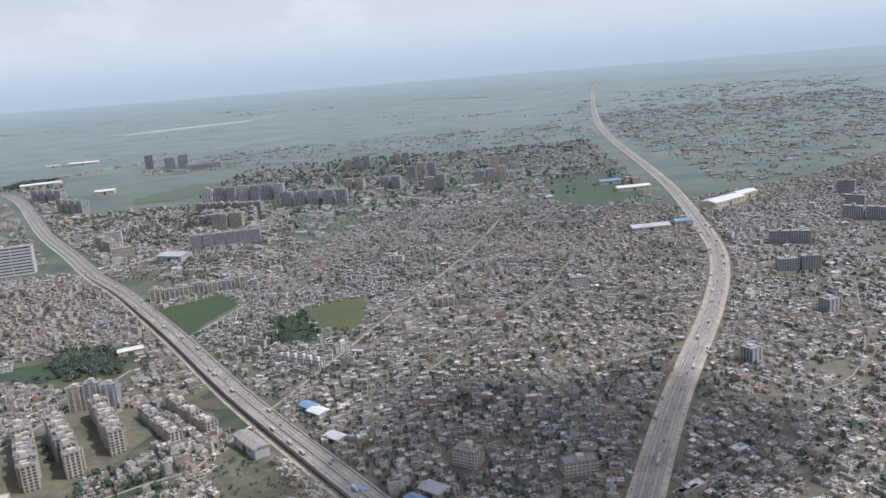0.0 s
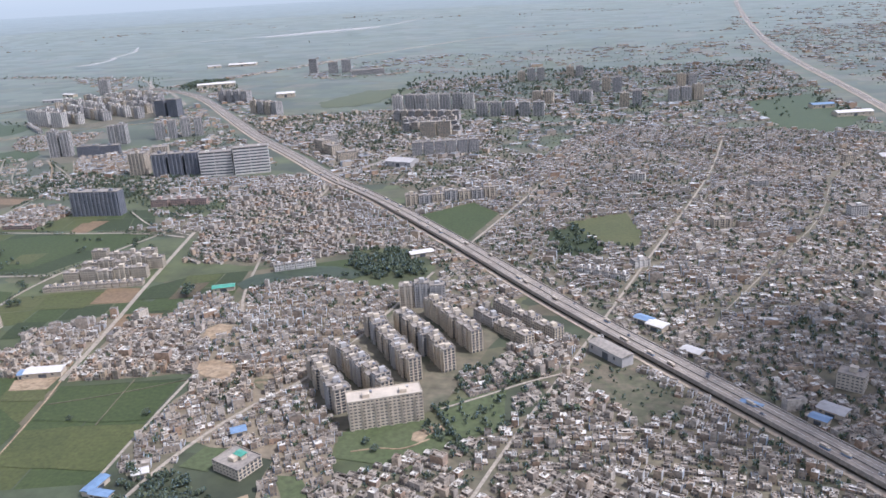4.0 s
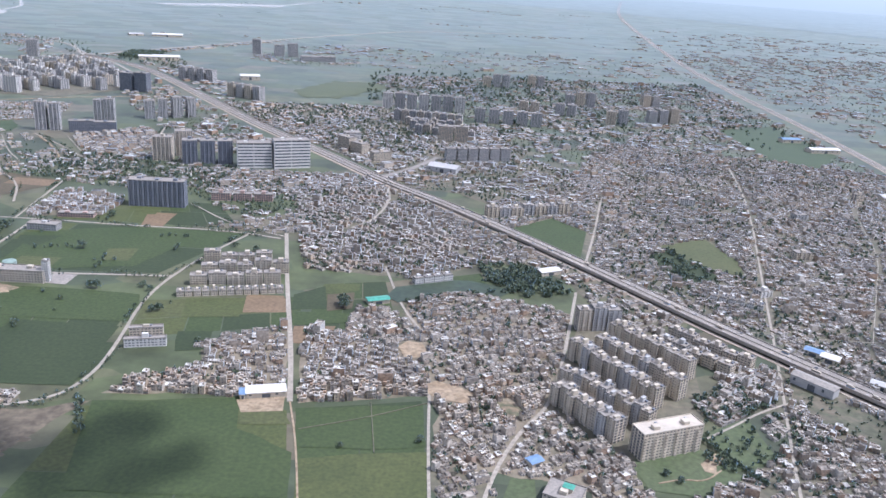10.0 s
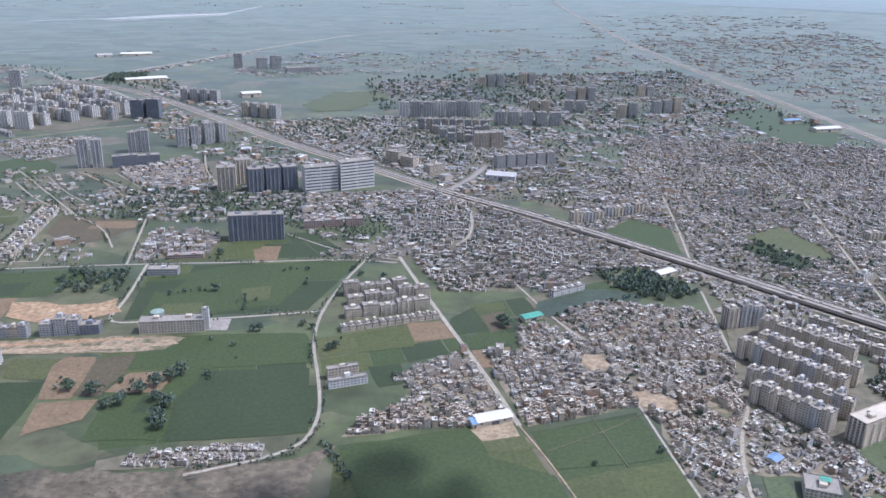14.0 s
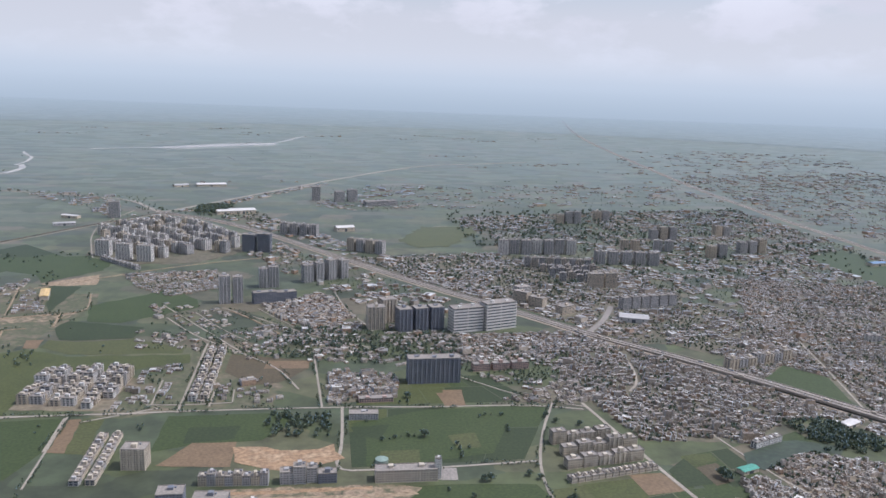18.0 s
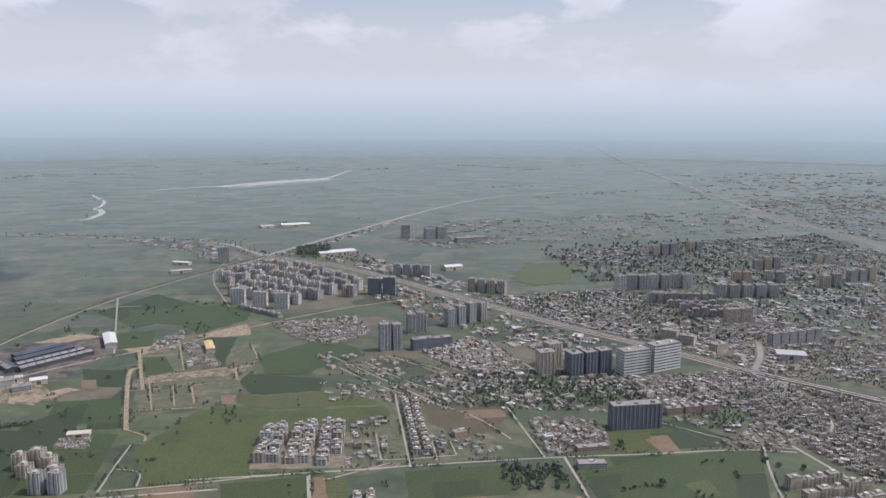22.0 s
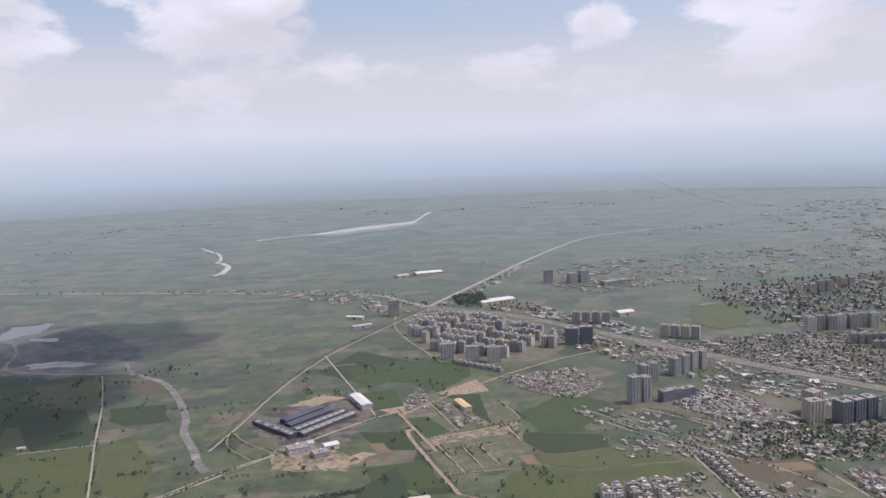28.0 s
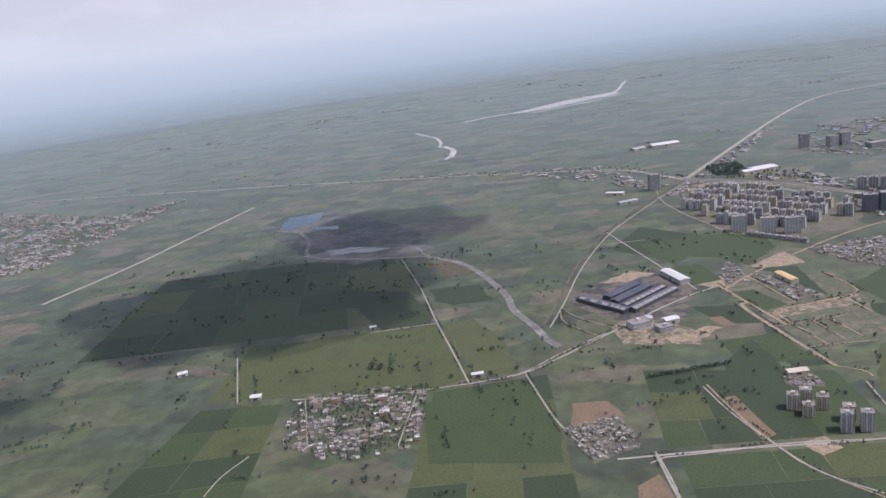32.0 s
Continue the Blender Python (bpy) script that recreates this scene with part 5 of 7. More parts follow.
def shed(x, y, turn, length, depth, height, roof, label, wall=None, name="shed", category="shed"):
    """A long low hall with a ribbed, gently pitched sheet roof on plastered walls."""
    top = thing(name, pose(x, y, 0, 0, 0, turn), label, category)
    bm = bmesh.new()
    box(bm, -length / 2, -depth / 2, 0, length / 2, depth / 2, height)
    part("wall", bm, wall or M_CREAM, top)
    bm = bmesh.new()
    e, rise = 0.35, min(0.12 * depth, 1.6)
    ribs = max(4, int(length / 1.2))
    rows = []
    for i in range(ribs + 1):
        u = -length / 2 - e + i * (length + 2 * e) / ribs
        up = 0.05 if i % 2 else 0.0
        rows.append([bm.verts.new((u, -depth / 2 - e, height + up)), bm.verts.new((u, 0, height + rise + up)), bm.verts.new((u, depth / 2 + e, height + up))])
    for a, b in zip(rows, rows[1:]):
        bm.faces.new((a[0], b[0], b[1], a[1]))
        bm.faces.new((a[1], b[1], b[2], a[2]))
    for end in (rows[0], rows[-1]):
        foot = [bm.verts.new((end[0].co.x, -depth / 2, height - 0.02)), bm.verts.new((end[0].co.x, depth / 2, height - 0.02))]
        bm.faces.new((end[0], end[1], end[2], foot[1], foot[0]))
    part("sheet_roof", bm, roof, top)
    bm = bmesh.new()
    box(bm, -min(1.6, length * 0.2), -depth / 2 - 0.05, 0, min(1.6, length * 0.2), -depth / 2 + 0.02, height * 0.7)
    part("gate", bm, M_GLASS, top, "dark roller gate")
    for i in range(max(2, int(length / 5))):
        bm = bmesh.new()
        u = -length / 2 + (i + 0.3) * length / max(2, int(length / 5))
        if abs(u) > 2.2:
            box(bm, u - 0.5, -depth / 2 - 0.03, height * 0.45, u + 0.5, -depth / 2 + 0.02, height * 0.75)
            part("window", bm, M_GLASS, top)
        else:
            bm.free()
    FOOTPRINTS.append((x, y, max(length, depth) * 0.55))
    return top


def flats(rows, material, depth, label, group, **more):
    for x, y, turn, length, height in rows:
        apartment(x, y, turn, length, depth, height, material, label, group, **more)


# the walled estate beside the raised highway
apartment(-171, 228, 20, 26, 7.5, 11.0, M_CREAM, "long cream apartment block with white flat roofs beside a lawn", "estate flats", roof=M_TAN)
for (ax, ay), (bx, by) in (((-207, 264), (-189, 235)), ((-203, 277), (-174, 244)), ((-193, 303), (-167, 260)), ((-181, 307), (-154, 269)), ((-171, 324), (-145, 286))):
    # each row: narrow blocks shoulder to shoulder, stepping in height and depth
    count = round(math.hypot(bx - ax, by - ay) / 4.1)
    turn, each = math.degrees(math.atan2(by - ay, bx - ax)), math.hypot(bx - ax, by - ay) / count
    cx, cy = math.cos(radians(turn)), math.sin(radians(turn))
    for i in range(count):
        step, o = (0.6 if i % 2 else -0.3) + rng.uniform(-0.25, 0.25), (i + 0.5) * each
        apartment(ax + cx * o - cy * step, ay + cy * o + cx * step, turn, each - 0.12, rng.choice((5.2, 6.0, 6.6)), rng.choice((8.6, 9.8, 9.8, 9.8)), rng.choice((M_TAN, M_CREAM, M_TAN, M_GREY)), "cream apartment block in a close stepped row of flats", "estate flats", front=False, style=rng.choice(("balcony", "ribs", "ribs")))
for i in range(3):
    apartment(-183 + i * 7.2, 330 + i * 0.8, 8, 6.8, 6, 11.0 + 1.2 * (i % 2), M_GREY if i else M_TAN, "dull concrete tower at the head of the estate rows", "estate flats", style="ribs")
shed(-92, 283, -50, 19, 6, 4.5, M_CONCRETE, "dark two storey hall beside the raised highway", M_GREY, "market_hall", "hall")
# low rows between the estate and the highway
for ax, ay, bx, by, count in ((-141, 331, -112, 300, 6), (-149, 321, -124, 292, 5)):
    for i in range(count):
        u = (i + 0.5) / count
        apartment(ax + (bx - ax) * u, ay + (by - ay) * u, -48, 6.4, 5.0, rng.choice((3.7, 4.9, 4.9)), rng.choice((M_CREAM, M_TAN, M_GREY)), "low tan flats in a row beside the raised highway", "highway flats", style=rng.choice(("plain", "balcony")), front=False)
for x, y, turn, length, depth, roof, words in ((-20, 244, -38, 9, 6, M_GREY, "workshop with a pale grey sheet roof in the shade"), (-46, 246, -38, 7, 4, M_BLUE, "stall with a dull blue sheet roof"), (-26, 238, -38, 6, 4, M_BLUE, "small workshop with a blue sheet roof"), (-60, 287, -38, 8, 5, M_WHITE, "hall with a white sheet roof beside the highway")):
    shed(x, y, turn, length, depth, 2.2, roof, words)
# new flats among the fields
for j, (y, count) in enumerate(((362, 5), (377, 5), (391, 4))):
    for i in range(count):
        apartment(-374 + i * 9.0 + (j % 2) * 2, y + i * 1.5, 9, 8.4, 5.2, rng.choice((4.9, 6.1, 6.1, 7.3)), rng.choice((M_TAN, M_CREAM, M_TAN)), "tan flats in a close walled estate by fields", "field estate flats", style=rng.choice(("balcony", "ribs")))
for i in range(13):
    apartment(-379 + i * 3.9, 346.5 + i * 0.85, 13, 3.3, 5, 2.5, M_CREAM if i % 3 else M_TAN, "small cream terraced house in a row beside a field", "terraced row", style="plain", clear=False, category="terraced house")
apartment(-432, 486, 2, 35, 9, 17.0, M_SLATE, "broad dark slate apartment tower at the edge of fields", "dark towers", style="ribs")
apartment(-390, 596, 15, 26, 12, 19.5, M_WHITE, "broad white office slab with rows of windows", "white slabs", style="bands")
apartment(-362, 602, 20, 28, 12, 22.0, M_WHITE, "tall white office slab with rows of windows", "white slabs", style="bands")
for i in range(3):
    apartment(-440 + i * 13, 597 + i * 3, 14, 11, 11, 18.3, M_SLATE, "dark slate residential tower in a tight group", "dark towers", style="ribs")
apartment(-463, 603, 4, 14, 11, 18.3, M_TAN, "tan residential tower beside the dark towers", "tan towers", style="ribs")
apartment(-451, 622, 19, 13, 11, 19.5, M_TAN, "tan residential tower behind the dark towers", "tan towers", style="ribs")
for i in range(3):
    apartment(-396 + i * 14, 507 + i * 1.5, 6, 12, 6, 4.9, M_PINK, "pinkish four storey flats with flat roofs", "pink flats")
# north west estates
for i, (x, y) in enumerate(((-738, 869), (-713, 851), (-690, 843))):
    apartment(x, y, -8, 15, 8, 17.1, M_WHITE, "pale residential block in a large new estate", "north estate", style="ribs")
ESTATE = [(-785, 1040), (-760, 950), (-745, 880), (-683, 850), (-612, 890), (-596, 935), (-655, 1030), (-742, 1080)]
for j in range(6):
    for i in range(28):
        x, y = -800 + i * 7.4 + j * 15.5, 945 - i * 4.8 + j * 23.5
        if i % 7 != 5 and inside(ESTATE, np.array([x]), np.array([y]))[0]:
            apartment(x, y, -33 + (5 if i % 2 else -4), 7.4 if i % 2 else 6.2, 7.0 if i % 3 else 8.6, rng.choice((11.0, 12.2, 13.4)), rng.choice((M_WHITE, M_CREAM, M_WHITE, M_GREY)), "pale residential block in a slanting row of a large new estate", "north estate", style="ribs", front=False)
for i in range(9):
    apartment(-734 + i * 5.2, 850 - i * 5.2, -50, 6.5, 5, 3.7, M_GREY, "low grey terrace in front of the new towers", "estate terraces", style="plain", category="terraced house")
flats([(-589, 895, -10, 14, 19.5), (-572, 893, -10, 14, 20.7)], M_SLATE, 11, "dark residential tower near the highway junction", "dark towers")
flats([(-589, 681, 12, 9, 24.4), (-578, 683, 12, 8, 23.2), (-551, 737, 10, 9, 19.5), (-560, 735, 10, 8, 18.3), (-519, 755, 21, 9, 17.0), (-508, 760, 21, 8, 18.3), (-496, 767, 30, 9, 19.5), (-484, 772, 30, 8, 18.3)], M_GREY, 9, "grey residential tower standing among houses", "grey towers", style="ribs")
flats([(-555, 682, 17, 20, 9.8), (-537, 688, 17, 18, 8.5)], M_SLATE, 8, "long dark residential block beside grey towers", "dark blocks")
for i in range(5):
    apartment(-198 + i * 15, 838 - i * 2, -3, 11, 9, 14.6, M_GREY, "hazy grey residential tower behind the market", "distant towers", style="ribs")
for i in range(4):
    apartment(-262 + i * 5.2, 378 + i * 2.2, 23, 5.0, 4.0, 3.7, M_WHITE, "long white house row beside a green pond", "pond houses", style="plain", category="terraced house")
# hazy towers beyond the highway
for i in range(7):
    apartment(-298 + i * 13.5, 886 + (i % 2) * 4, 0, 11, 9, 17.0, M_GREY if i % 3 else M_WHITE, "pale residential tower in a long row", "pale tower row", style="ribs")
for i in range(9):
    apartment(-286 + i * 8, 822 - i * 1.5, -10, 6.5, 8, 11.0, M_TAN if i % 2 else M_GREY, "sandy coloured block of flats", "sandy flats")
for j in range(3):
    for i in range(7):
        apartment(-274 + i * 8.5 + j * 5, 800 - j * 20 - i * 2, -12, 6.5, 7, rng.choice((7.3, 8.6, 9.8)), M_TAN if (i + j) % 3 == 0 else M_GREY, "sandy coloured block of flats", "sandy flats")
flats([(-238, 731, 0, 14, 14.6), (-223, 733, 0, 12, 14.6)], M_CREAM, 9, "cream residential block near the market", "market flats")
for i in range(6):
    apartment(-235 + i * 9.5, 656 + i * 2, 12, 8.3, 8, 11.0, M_GREY, "grey block of flats in a straight row", "grey row")
for x, y, turn, length in ((-134, 909, -11, 30), (-90, 906, -17, 34), (-151, 1097, 2, 50), (-94, 1123, 2, 34), (-40, 870, -5, 30), (20, 900, 5, 40), (-60, 980, 0, 44), (40, 1010, 8, 36)):
    for i in range(max(2, int(length / 13))):
        o = (i + 0.5) * 13 - length / 2
        apartment(x + o, y + o * math.tan(radians(turn)), turn, 10, 9, rng.choice((13.4, 14.6, 17.1)), rng.choice((M_GREY, M_CREAM, M_GREY)), "hazy grey residential tower in a distant estate", "distant towers", style="ribs")
flats([(-518, 1286, 4, 13, 22), (-480, 1272, 14, 15, 17), (-460, 1278, 14, 15, 19)], M_GREY, 11, "grey tower standing alone on farm land", "lone towers")
flats([(-416, 1241, 16, 52, 7.3)], M_GREY, 14, "long grey institute building on farm land", "institutes")
for i in range(4):
    apartment(-555 + i * 12, 998 - i * 4, -18, 9.5, 9, 14.6, M_GREY, "grey residential tower beside the highway", "roadside towers", style="ribs")
    apartment(-475 + i * 10.5, 902 - i * 5.5, -28, 9, 9, 14.6, M_GREY if i % 2 else M_TAN, "grey residential tower beside the highway", "roadside towers", style="ribs")
for column, (ax, ay, bx, by) in enumerate(((-680, 464, -675, 510), (-661, 460, -656, 510), (-642, 455, -638, 512))):
    for i in range(11):
        for side in (0, 1):
            if column == 2 and side == 1 and i < 3:
                continue
            u = (i + 0.5) / 11
            apartment(ax + (bx - ax) * u + side * 7.6, ay + (by - ay) * u, 84, 4.5, rng.choice((5.4, 6.2, 7.0)), rng.choice((3.7, 4.9, 6.1)) + (2.4 if i > 5 else 0), rng.choice((M_CREAM, M_WHITE, M_GREY, M_TAN)), "pale flats standing wall to wall in a small estate", "low flats", style=rng.choice(("balcony", "ribs")), front=False)
apartment(-598, 376, -5, 12, 9, 11.0, M_CREAM, "pale concrete residential tower among plots", "plot towers", style="ribs")
for j in range(2):
    for i in range(11):
        apartment(-622 + j * 7.5, 364 + i * 5.0, 85, 4.4, 4.6, 2.5, M_CREAM if (i + j) % 4 else M_GREY, "pale terraced house in a double row", "plot terraces", style="plain", clear=False, front=False, category="terraced house")
for j in range(2):
    for i in range(13):
        apartment(-583 + j * 7.0, 466 + i * 7.5, 84, 5, 4.6, rng.choice((2.5, 3.7)), M_CREAM if (i + j) % 3 else M_WHITE, "white plot house beside a straight street", "street houses", style="plain", clear=False, front=False, category="house")
apartment(-463, 354, 0, 31, 7.5, 6.1, M_TAN, "long cream brown school building with flat roofs", "schools", style="plain", category="school")
apartment(-447, 356, 0, 3, 3, 11.0, M_WHITE, "white stair tower at the end of the school", "schools", style="plain", clear=False, category="tower")
apartment(-481, 430, -3, 17, 7, 3.7, M_GREY, "low grey institute beside a street crossing", "schools", style="plain", category="school")
flats([(-573, 334, 1, 12, 8.5)], M_SLATE, 9, "dark concrete shell of a new tower", "building shells")
flats([(-556, 336, -4, 16, 3.7)], M_SLATE, 9, "low dark concrete shell beside a new tower", "building shells")
for i in range(8):
    apartment(-562 + i * 4.2, 357 - i * 0.2, -3, 3.8, 5, (4.9, 6.1, 4.9)[i % 3], M_GREY if i % 2 else M_CREAM, "new pale terraced villa in a straight row", "villa row", style="plain", clear=False, category="terraced house")
flats([(-522, 356, 0, 6, 6.1), (-515.5, 356, 0, 6, 8.5), (-509.5, 357, 0, 5, 7.3)], M_GREY, 6, "new grey flats beside bare earth", "new flats")
flats([(-502, 356, 0, 9, 4.9)], M_SLATE, 6, "dark concrete shell beside new flats", "building shells")
for i in range(12):
    apartment(-547 + (i % 3) * 5.6, 311 + (i // 3) * 6.2 + (i % 3) * 0.5, 4, 4.4, 4.0, (4.9, 3.7, 4.9, 6.1)[i % 4], M_WHITE if i % 4 else M_CREAM, "white new villa in a small compound", "white villas", style="plain", front=False, category="villa")
apartment(-379, 293, 12, 17, 3, 3.7, M_WHITE, "white school with a row of arched stair heads", "schools", style="plain", category="school")
apartment(-381, 301, 12, 14, 3, 4.9, M_CREAM, "cream rear wing of a white school", "schools", style="plain", category="school")
flats([(205, 542, -17, 13, 8.5), (218, 539, -17, 12, 8.5), (186, 476, -3, 12, 7.3), (199, 475, -3, 11, 8.5), (280, 600, -37, 14, 9.8), (294, 592, -37, 14, 9.8), (300, 640, -30, 14, 9.8), (320, 700, -30, 14, 11)], M_GREY, 8, "grey residential block among small houses", "east flats")
for i in range(7):
    apartment(-212 + i * 8.6, 503 + i * 2.6 + (2 if i > 2 else 0), 16, 8.2, 6, 6.1 if i % 3 else 7.3, M_GREY if i % 2 else M_CREAM, "pale residential block in a row beside a green field", "field flats", style="ribs")
for i in range(6):
    apartment(-103 + i * 4.2, 378 - i * 2.2, -28, 3.6, 4.4, 2.5, M_WHITE, "white villa in a row among houses", "white villa row", style="plain", category="villa")
for x, y, turn in ((-71, 385, 25), (60, 470, 8), (20, 540, 12), (-60, 560, -12), (95, 600, 20), (-20, 450, 8), (120, 340, 35), (180, 400, 30), (230, 560, 32), (-10, 260, -30), (30, 250, 10)):
    apartment(x, y, turn, rng.uniform(7, 13), rng.uniform(5, 7), rng.choice((3.7, 4.9, 6.1)), rng.choice((M_CREAM, M_GREY, M_TAN, M_WHITE)), "larger plastered block standing among small houses", "town blocks", style=rng.choice(("plain", "ribs")))
flats([(-329, 678, -42, 14, 11), (-317, 667, -42, 14, 9), (-293, 643, 28, 16, 7)], M_CREAM, 9, "cream hotel block beside the highway", "hotels")
apartment(-321, 690, 19, 14, 10, 12, M_WHITE, "white hotel with a domed roof beside the highway", "hotels")
apartment(-472, 456, 3, 21, 6, 2.5, M_PINK, "long red and white market row", "schools", style="plain", category="market")
shed(-242, 622, -20, 24, 14, 4.5, M_GREY, "wide grey market hall with a flat sheet roof", M_GREY, "market_hall", "hall")
shed(-322, 259, 12, 15, 6, 2.4, M_WHITE, "hall with a bright white sheet roof by the fields")
shed(-330.5, 256.5, 12, 2.2, 5, 2.2, M_BLUE, "lean-to with a bright blue sheet roof")
shed(-283, 352, 20, 11, 5, 2.2, M_TEAL, "workshop with a turquoise sheet roof")
shed(-189, 404, 25, 13, 6, 2.4, M_WHITE, "store with a pale cream sheet roof among trees")
shed(-222, 219, 30, 5, 4, 2.4, M_BLUE, "house top with a bright blue sheet roof")
apartment(-217, 195.5, -26, 12, 10, 3.7, M_CREAM, "square cream school with a turquoise roof room", "schools", style="plain", category="school")
shed(-213.5, 200.5, -26, 3.2, 2.4, 5.3, M_TEAL, "roof room with a turquoise sheet roof on the school")
shed(-76, 317, -39, 8, 5, 2.4, M_BLUE, "workshop with a bright blue sheet roof")
shed(-71, 311, -39, 8, 6, 2.4, M_WHITE, "workshop with a pale sheet roof")
shed(-256.5, 186, 80, 9, 3.5, 2.0, M_BLUE, "long stall with a blue sheet roof")
shed(-252, 181.5, -8, 7, 3, 2.0, M_BLUE, "short stall with a blue sheet roof")
shed(-234, 170, -5, 27, 3.2, 2.0, M_BLUE, "very long stall with a pale blue sheet roof")
shed(-216, 170.5, 12, 7.5, 5.5, 2.0, M_BLUE, "stall with a pale blue sheet roof")
shed(-190, 164, 32, 7, 4.5, 2.0, M_BLUE, "workshop with a bright blue sheet roof by the sand")
shed(-245, 193, 30, 5, 3.5, 2.2, M_WHITE, "small hall with a pale roof beside the field")
shed(212, 690, 37, 40, 16, 5, M_WHITE, "large warehouse with a bright white roof")
shed(238, 715, 37, 25, 12, 5, M_WHITE, "warehouse annex with a bright white roof")
shed(133, 615, 7, 30, 12, 3, M_GREY, "wide low hall with a pale grey roof")
shed(160, 622, 7, 14, 10, 4, M_BLUE, "hall with a pale blue roof")
shed(155, 790, 10, 34, 12, 4, M_WHITE, "long pale hall in a green field")
shed(140, 835, 10, 22, 10, 4, M_BLUE, "long grey blue hall in a green field")
shed(-622, 1162, 19, 36, 22, 5, M_WHITE, "warehouse with a bright white roof near the junction")
shed(-645, 1150, 19, 22, 14, 5, M_WHITE, "warehouse with a white roof near the junction")
shed(-703, 1450, 12, 50, 24, 3.5, M_WHITE, "large white roofed warehouse on farm land")
shed(-752, 1432, 30, 24, 14, 3, M_GREY, "grey roofed warehouse on farm land")
shed(-479, 1032, 15, 24, 16, 5, M_WHITE, "white roofed hall beside the highway")


def factory_hall(x, y, turn, length, depth, panels, share):
    """A long dark hall with pale sheets let into the front slope of its roof."""
    top = shed(x, y, turn, length, depth, 3.3, M_DARK, "long factory hall with " + ("pale sheets in " if panels else "") + "a dark roof", M_DARK, "factory_hall", "factory")
    rise = min(0.12 * depth, 1.6)
    for i in range(panels):
        u0 = -length / 2 + (i + 0.5 - share / 2) * length / panels
        u1 = u0 + share * length / panels
        bm = bmesh.new()
        low, high = -depth * 0.46, -depth * 0.05
        zs = [3.3 + rise * (1 + 2 * v / depth) for v in (low, high)]
        lower = [bm.verts.new(p) for p in ((u0, low, zs[0] - 0.05), (u1, low, zs[0] - 0.05), (u1, high, zs[1] - 0.05), (u0, high, zs[1] - 0.05))]
        upper = [bm.verts.new(v.co + Vector((0, 0, 0.2))) for v in lower]
        bm.faces.new(upper)
        for j in range(4):
            bm.faces.new((lower[j], lower[(j + 1) % 4], upper[(j + 1) % 4], upper[j]))
        part("roof_panel", bm, M_CONCRETE, top, "pale weathered sheet")


for x, y, turn, length, depth, panels, share in ((-866, 683, 44, 62, 9, 9, 0.86), (-873, 692, 44, 58, 8, 8, 0.8), (-882, 702, 44, 50, 9, 0, 0), (-889, 712, 44, 44, 9, 0, 0), (-908, 680, -50, 50, 9, 8, 0.8), (-916, 688, -50, 40, 8, 3, 0.5)):
    factory_hall(x, y, turn, length, depth, panels, share)
shed(-836, 735, -72, 36, 10, 5, M_WHITE, "factory hall with a pale roof", M_GREY, "factory_hall", "factory")
apartment(-886, 622, 20, 17, 12, 4.9, M_WHITE, "white two storey office of a workshop yard", "yard offices", style="plain", category="office")
apartment(-868, 612, 20, 13, 10, 3.7, M_GREY, "grey two storey office of a workshop yard", "yard offices", style="plain", category="office")
shed(-862, 630, 20, 12, 8, 4, M_WHITE, "workshop with a white roof in a yard")
shed(-882, 636, 20, 12, 7, 4, M_GREY, "grey workshop in a yard")
shed(-744, 706, -76, 26, 7, 4, mat("ochre_render", [(0.60, 0.42, 0.18), (0.54, 0.38, 0.17)], grain=0.5), "ochre hall on the building plots", M_TAN)
for x, y, high in ((-820, 470, 9.8), (-811, 473, 11.0), (-803, 467, 8.6), (-814, 460, 7.3), (-800, 438, 12.2), (-789, 437, 12.2), (-794, 450, 9.8)):
    apartment(x, y, -16, 7, 6.5, high, M_GREY if high > 12 else M_CREAM, "new concrete flats beside a country road", "roadside flats", style="ribs")
apartment(-783, 1106, 10, 14, 10, 22.0, M_GREY, "grey residential tower near the junction", "junction towers", style="ribs")
shed(-830, 1050, 20, 26, 8, 3.4, M_GREY, "long low hall beside the railway", M_GREY)
shed(-838, 1105, -22, 24, 8, 3.6, M_WHITE, "long white roofed hall near the junction")
shed(-1020, 560, 10, 9, 4, 2.2, M_WHITE, "long farm shed with a white roof beside a track")
shed(-1190, 553, 5, 8, 6, 2.4, M_WHITE, "white farm house in a field")
shed(-1270, 610, 30, 8, 6, 2.6, M_WHITE, "white farm house in dark crops")
shed(-1170, 400, 15, 6, 5, 2.6, M_WHITE, "white farm house beside a track")
shed(-800, 520, 5, 14, 6, 2.6, M_CREAM, "row of cream farm sheds")
shed(-1117, 678, 8, 6, 4, 2.4, M_WHITE, "small white farm hut beside a track")


M_TANK = mat("sage_paint", [(0.25, 0.32, 0.26), (0.22, 0.28, 0.23)], grain=0.6, spread=0.12)


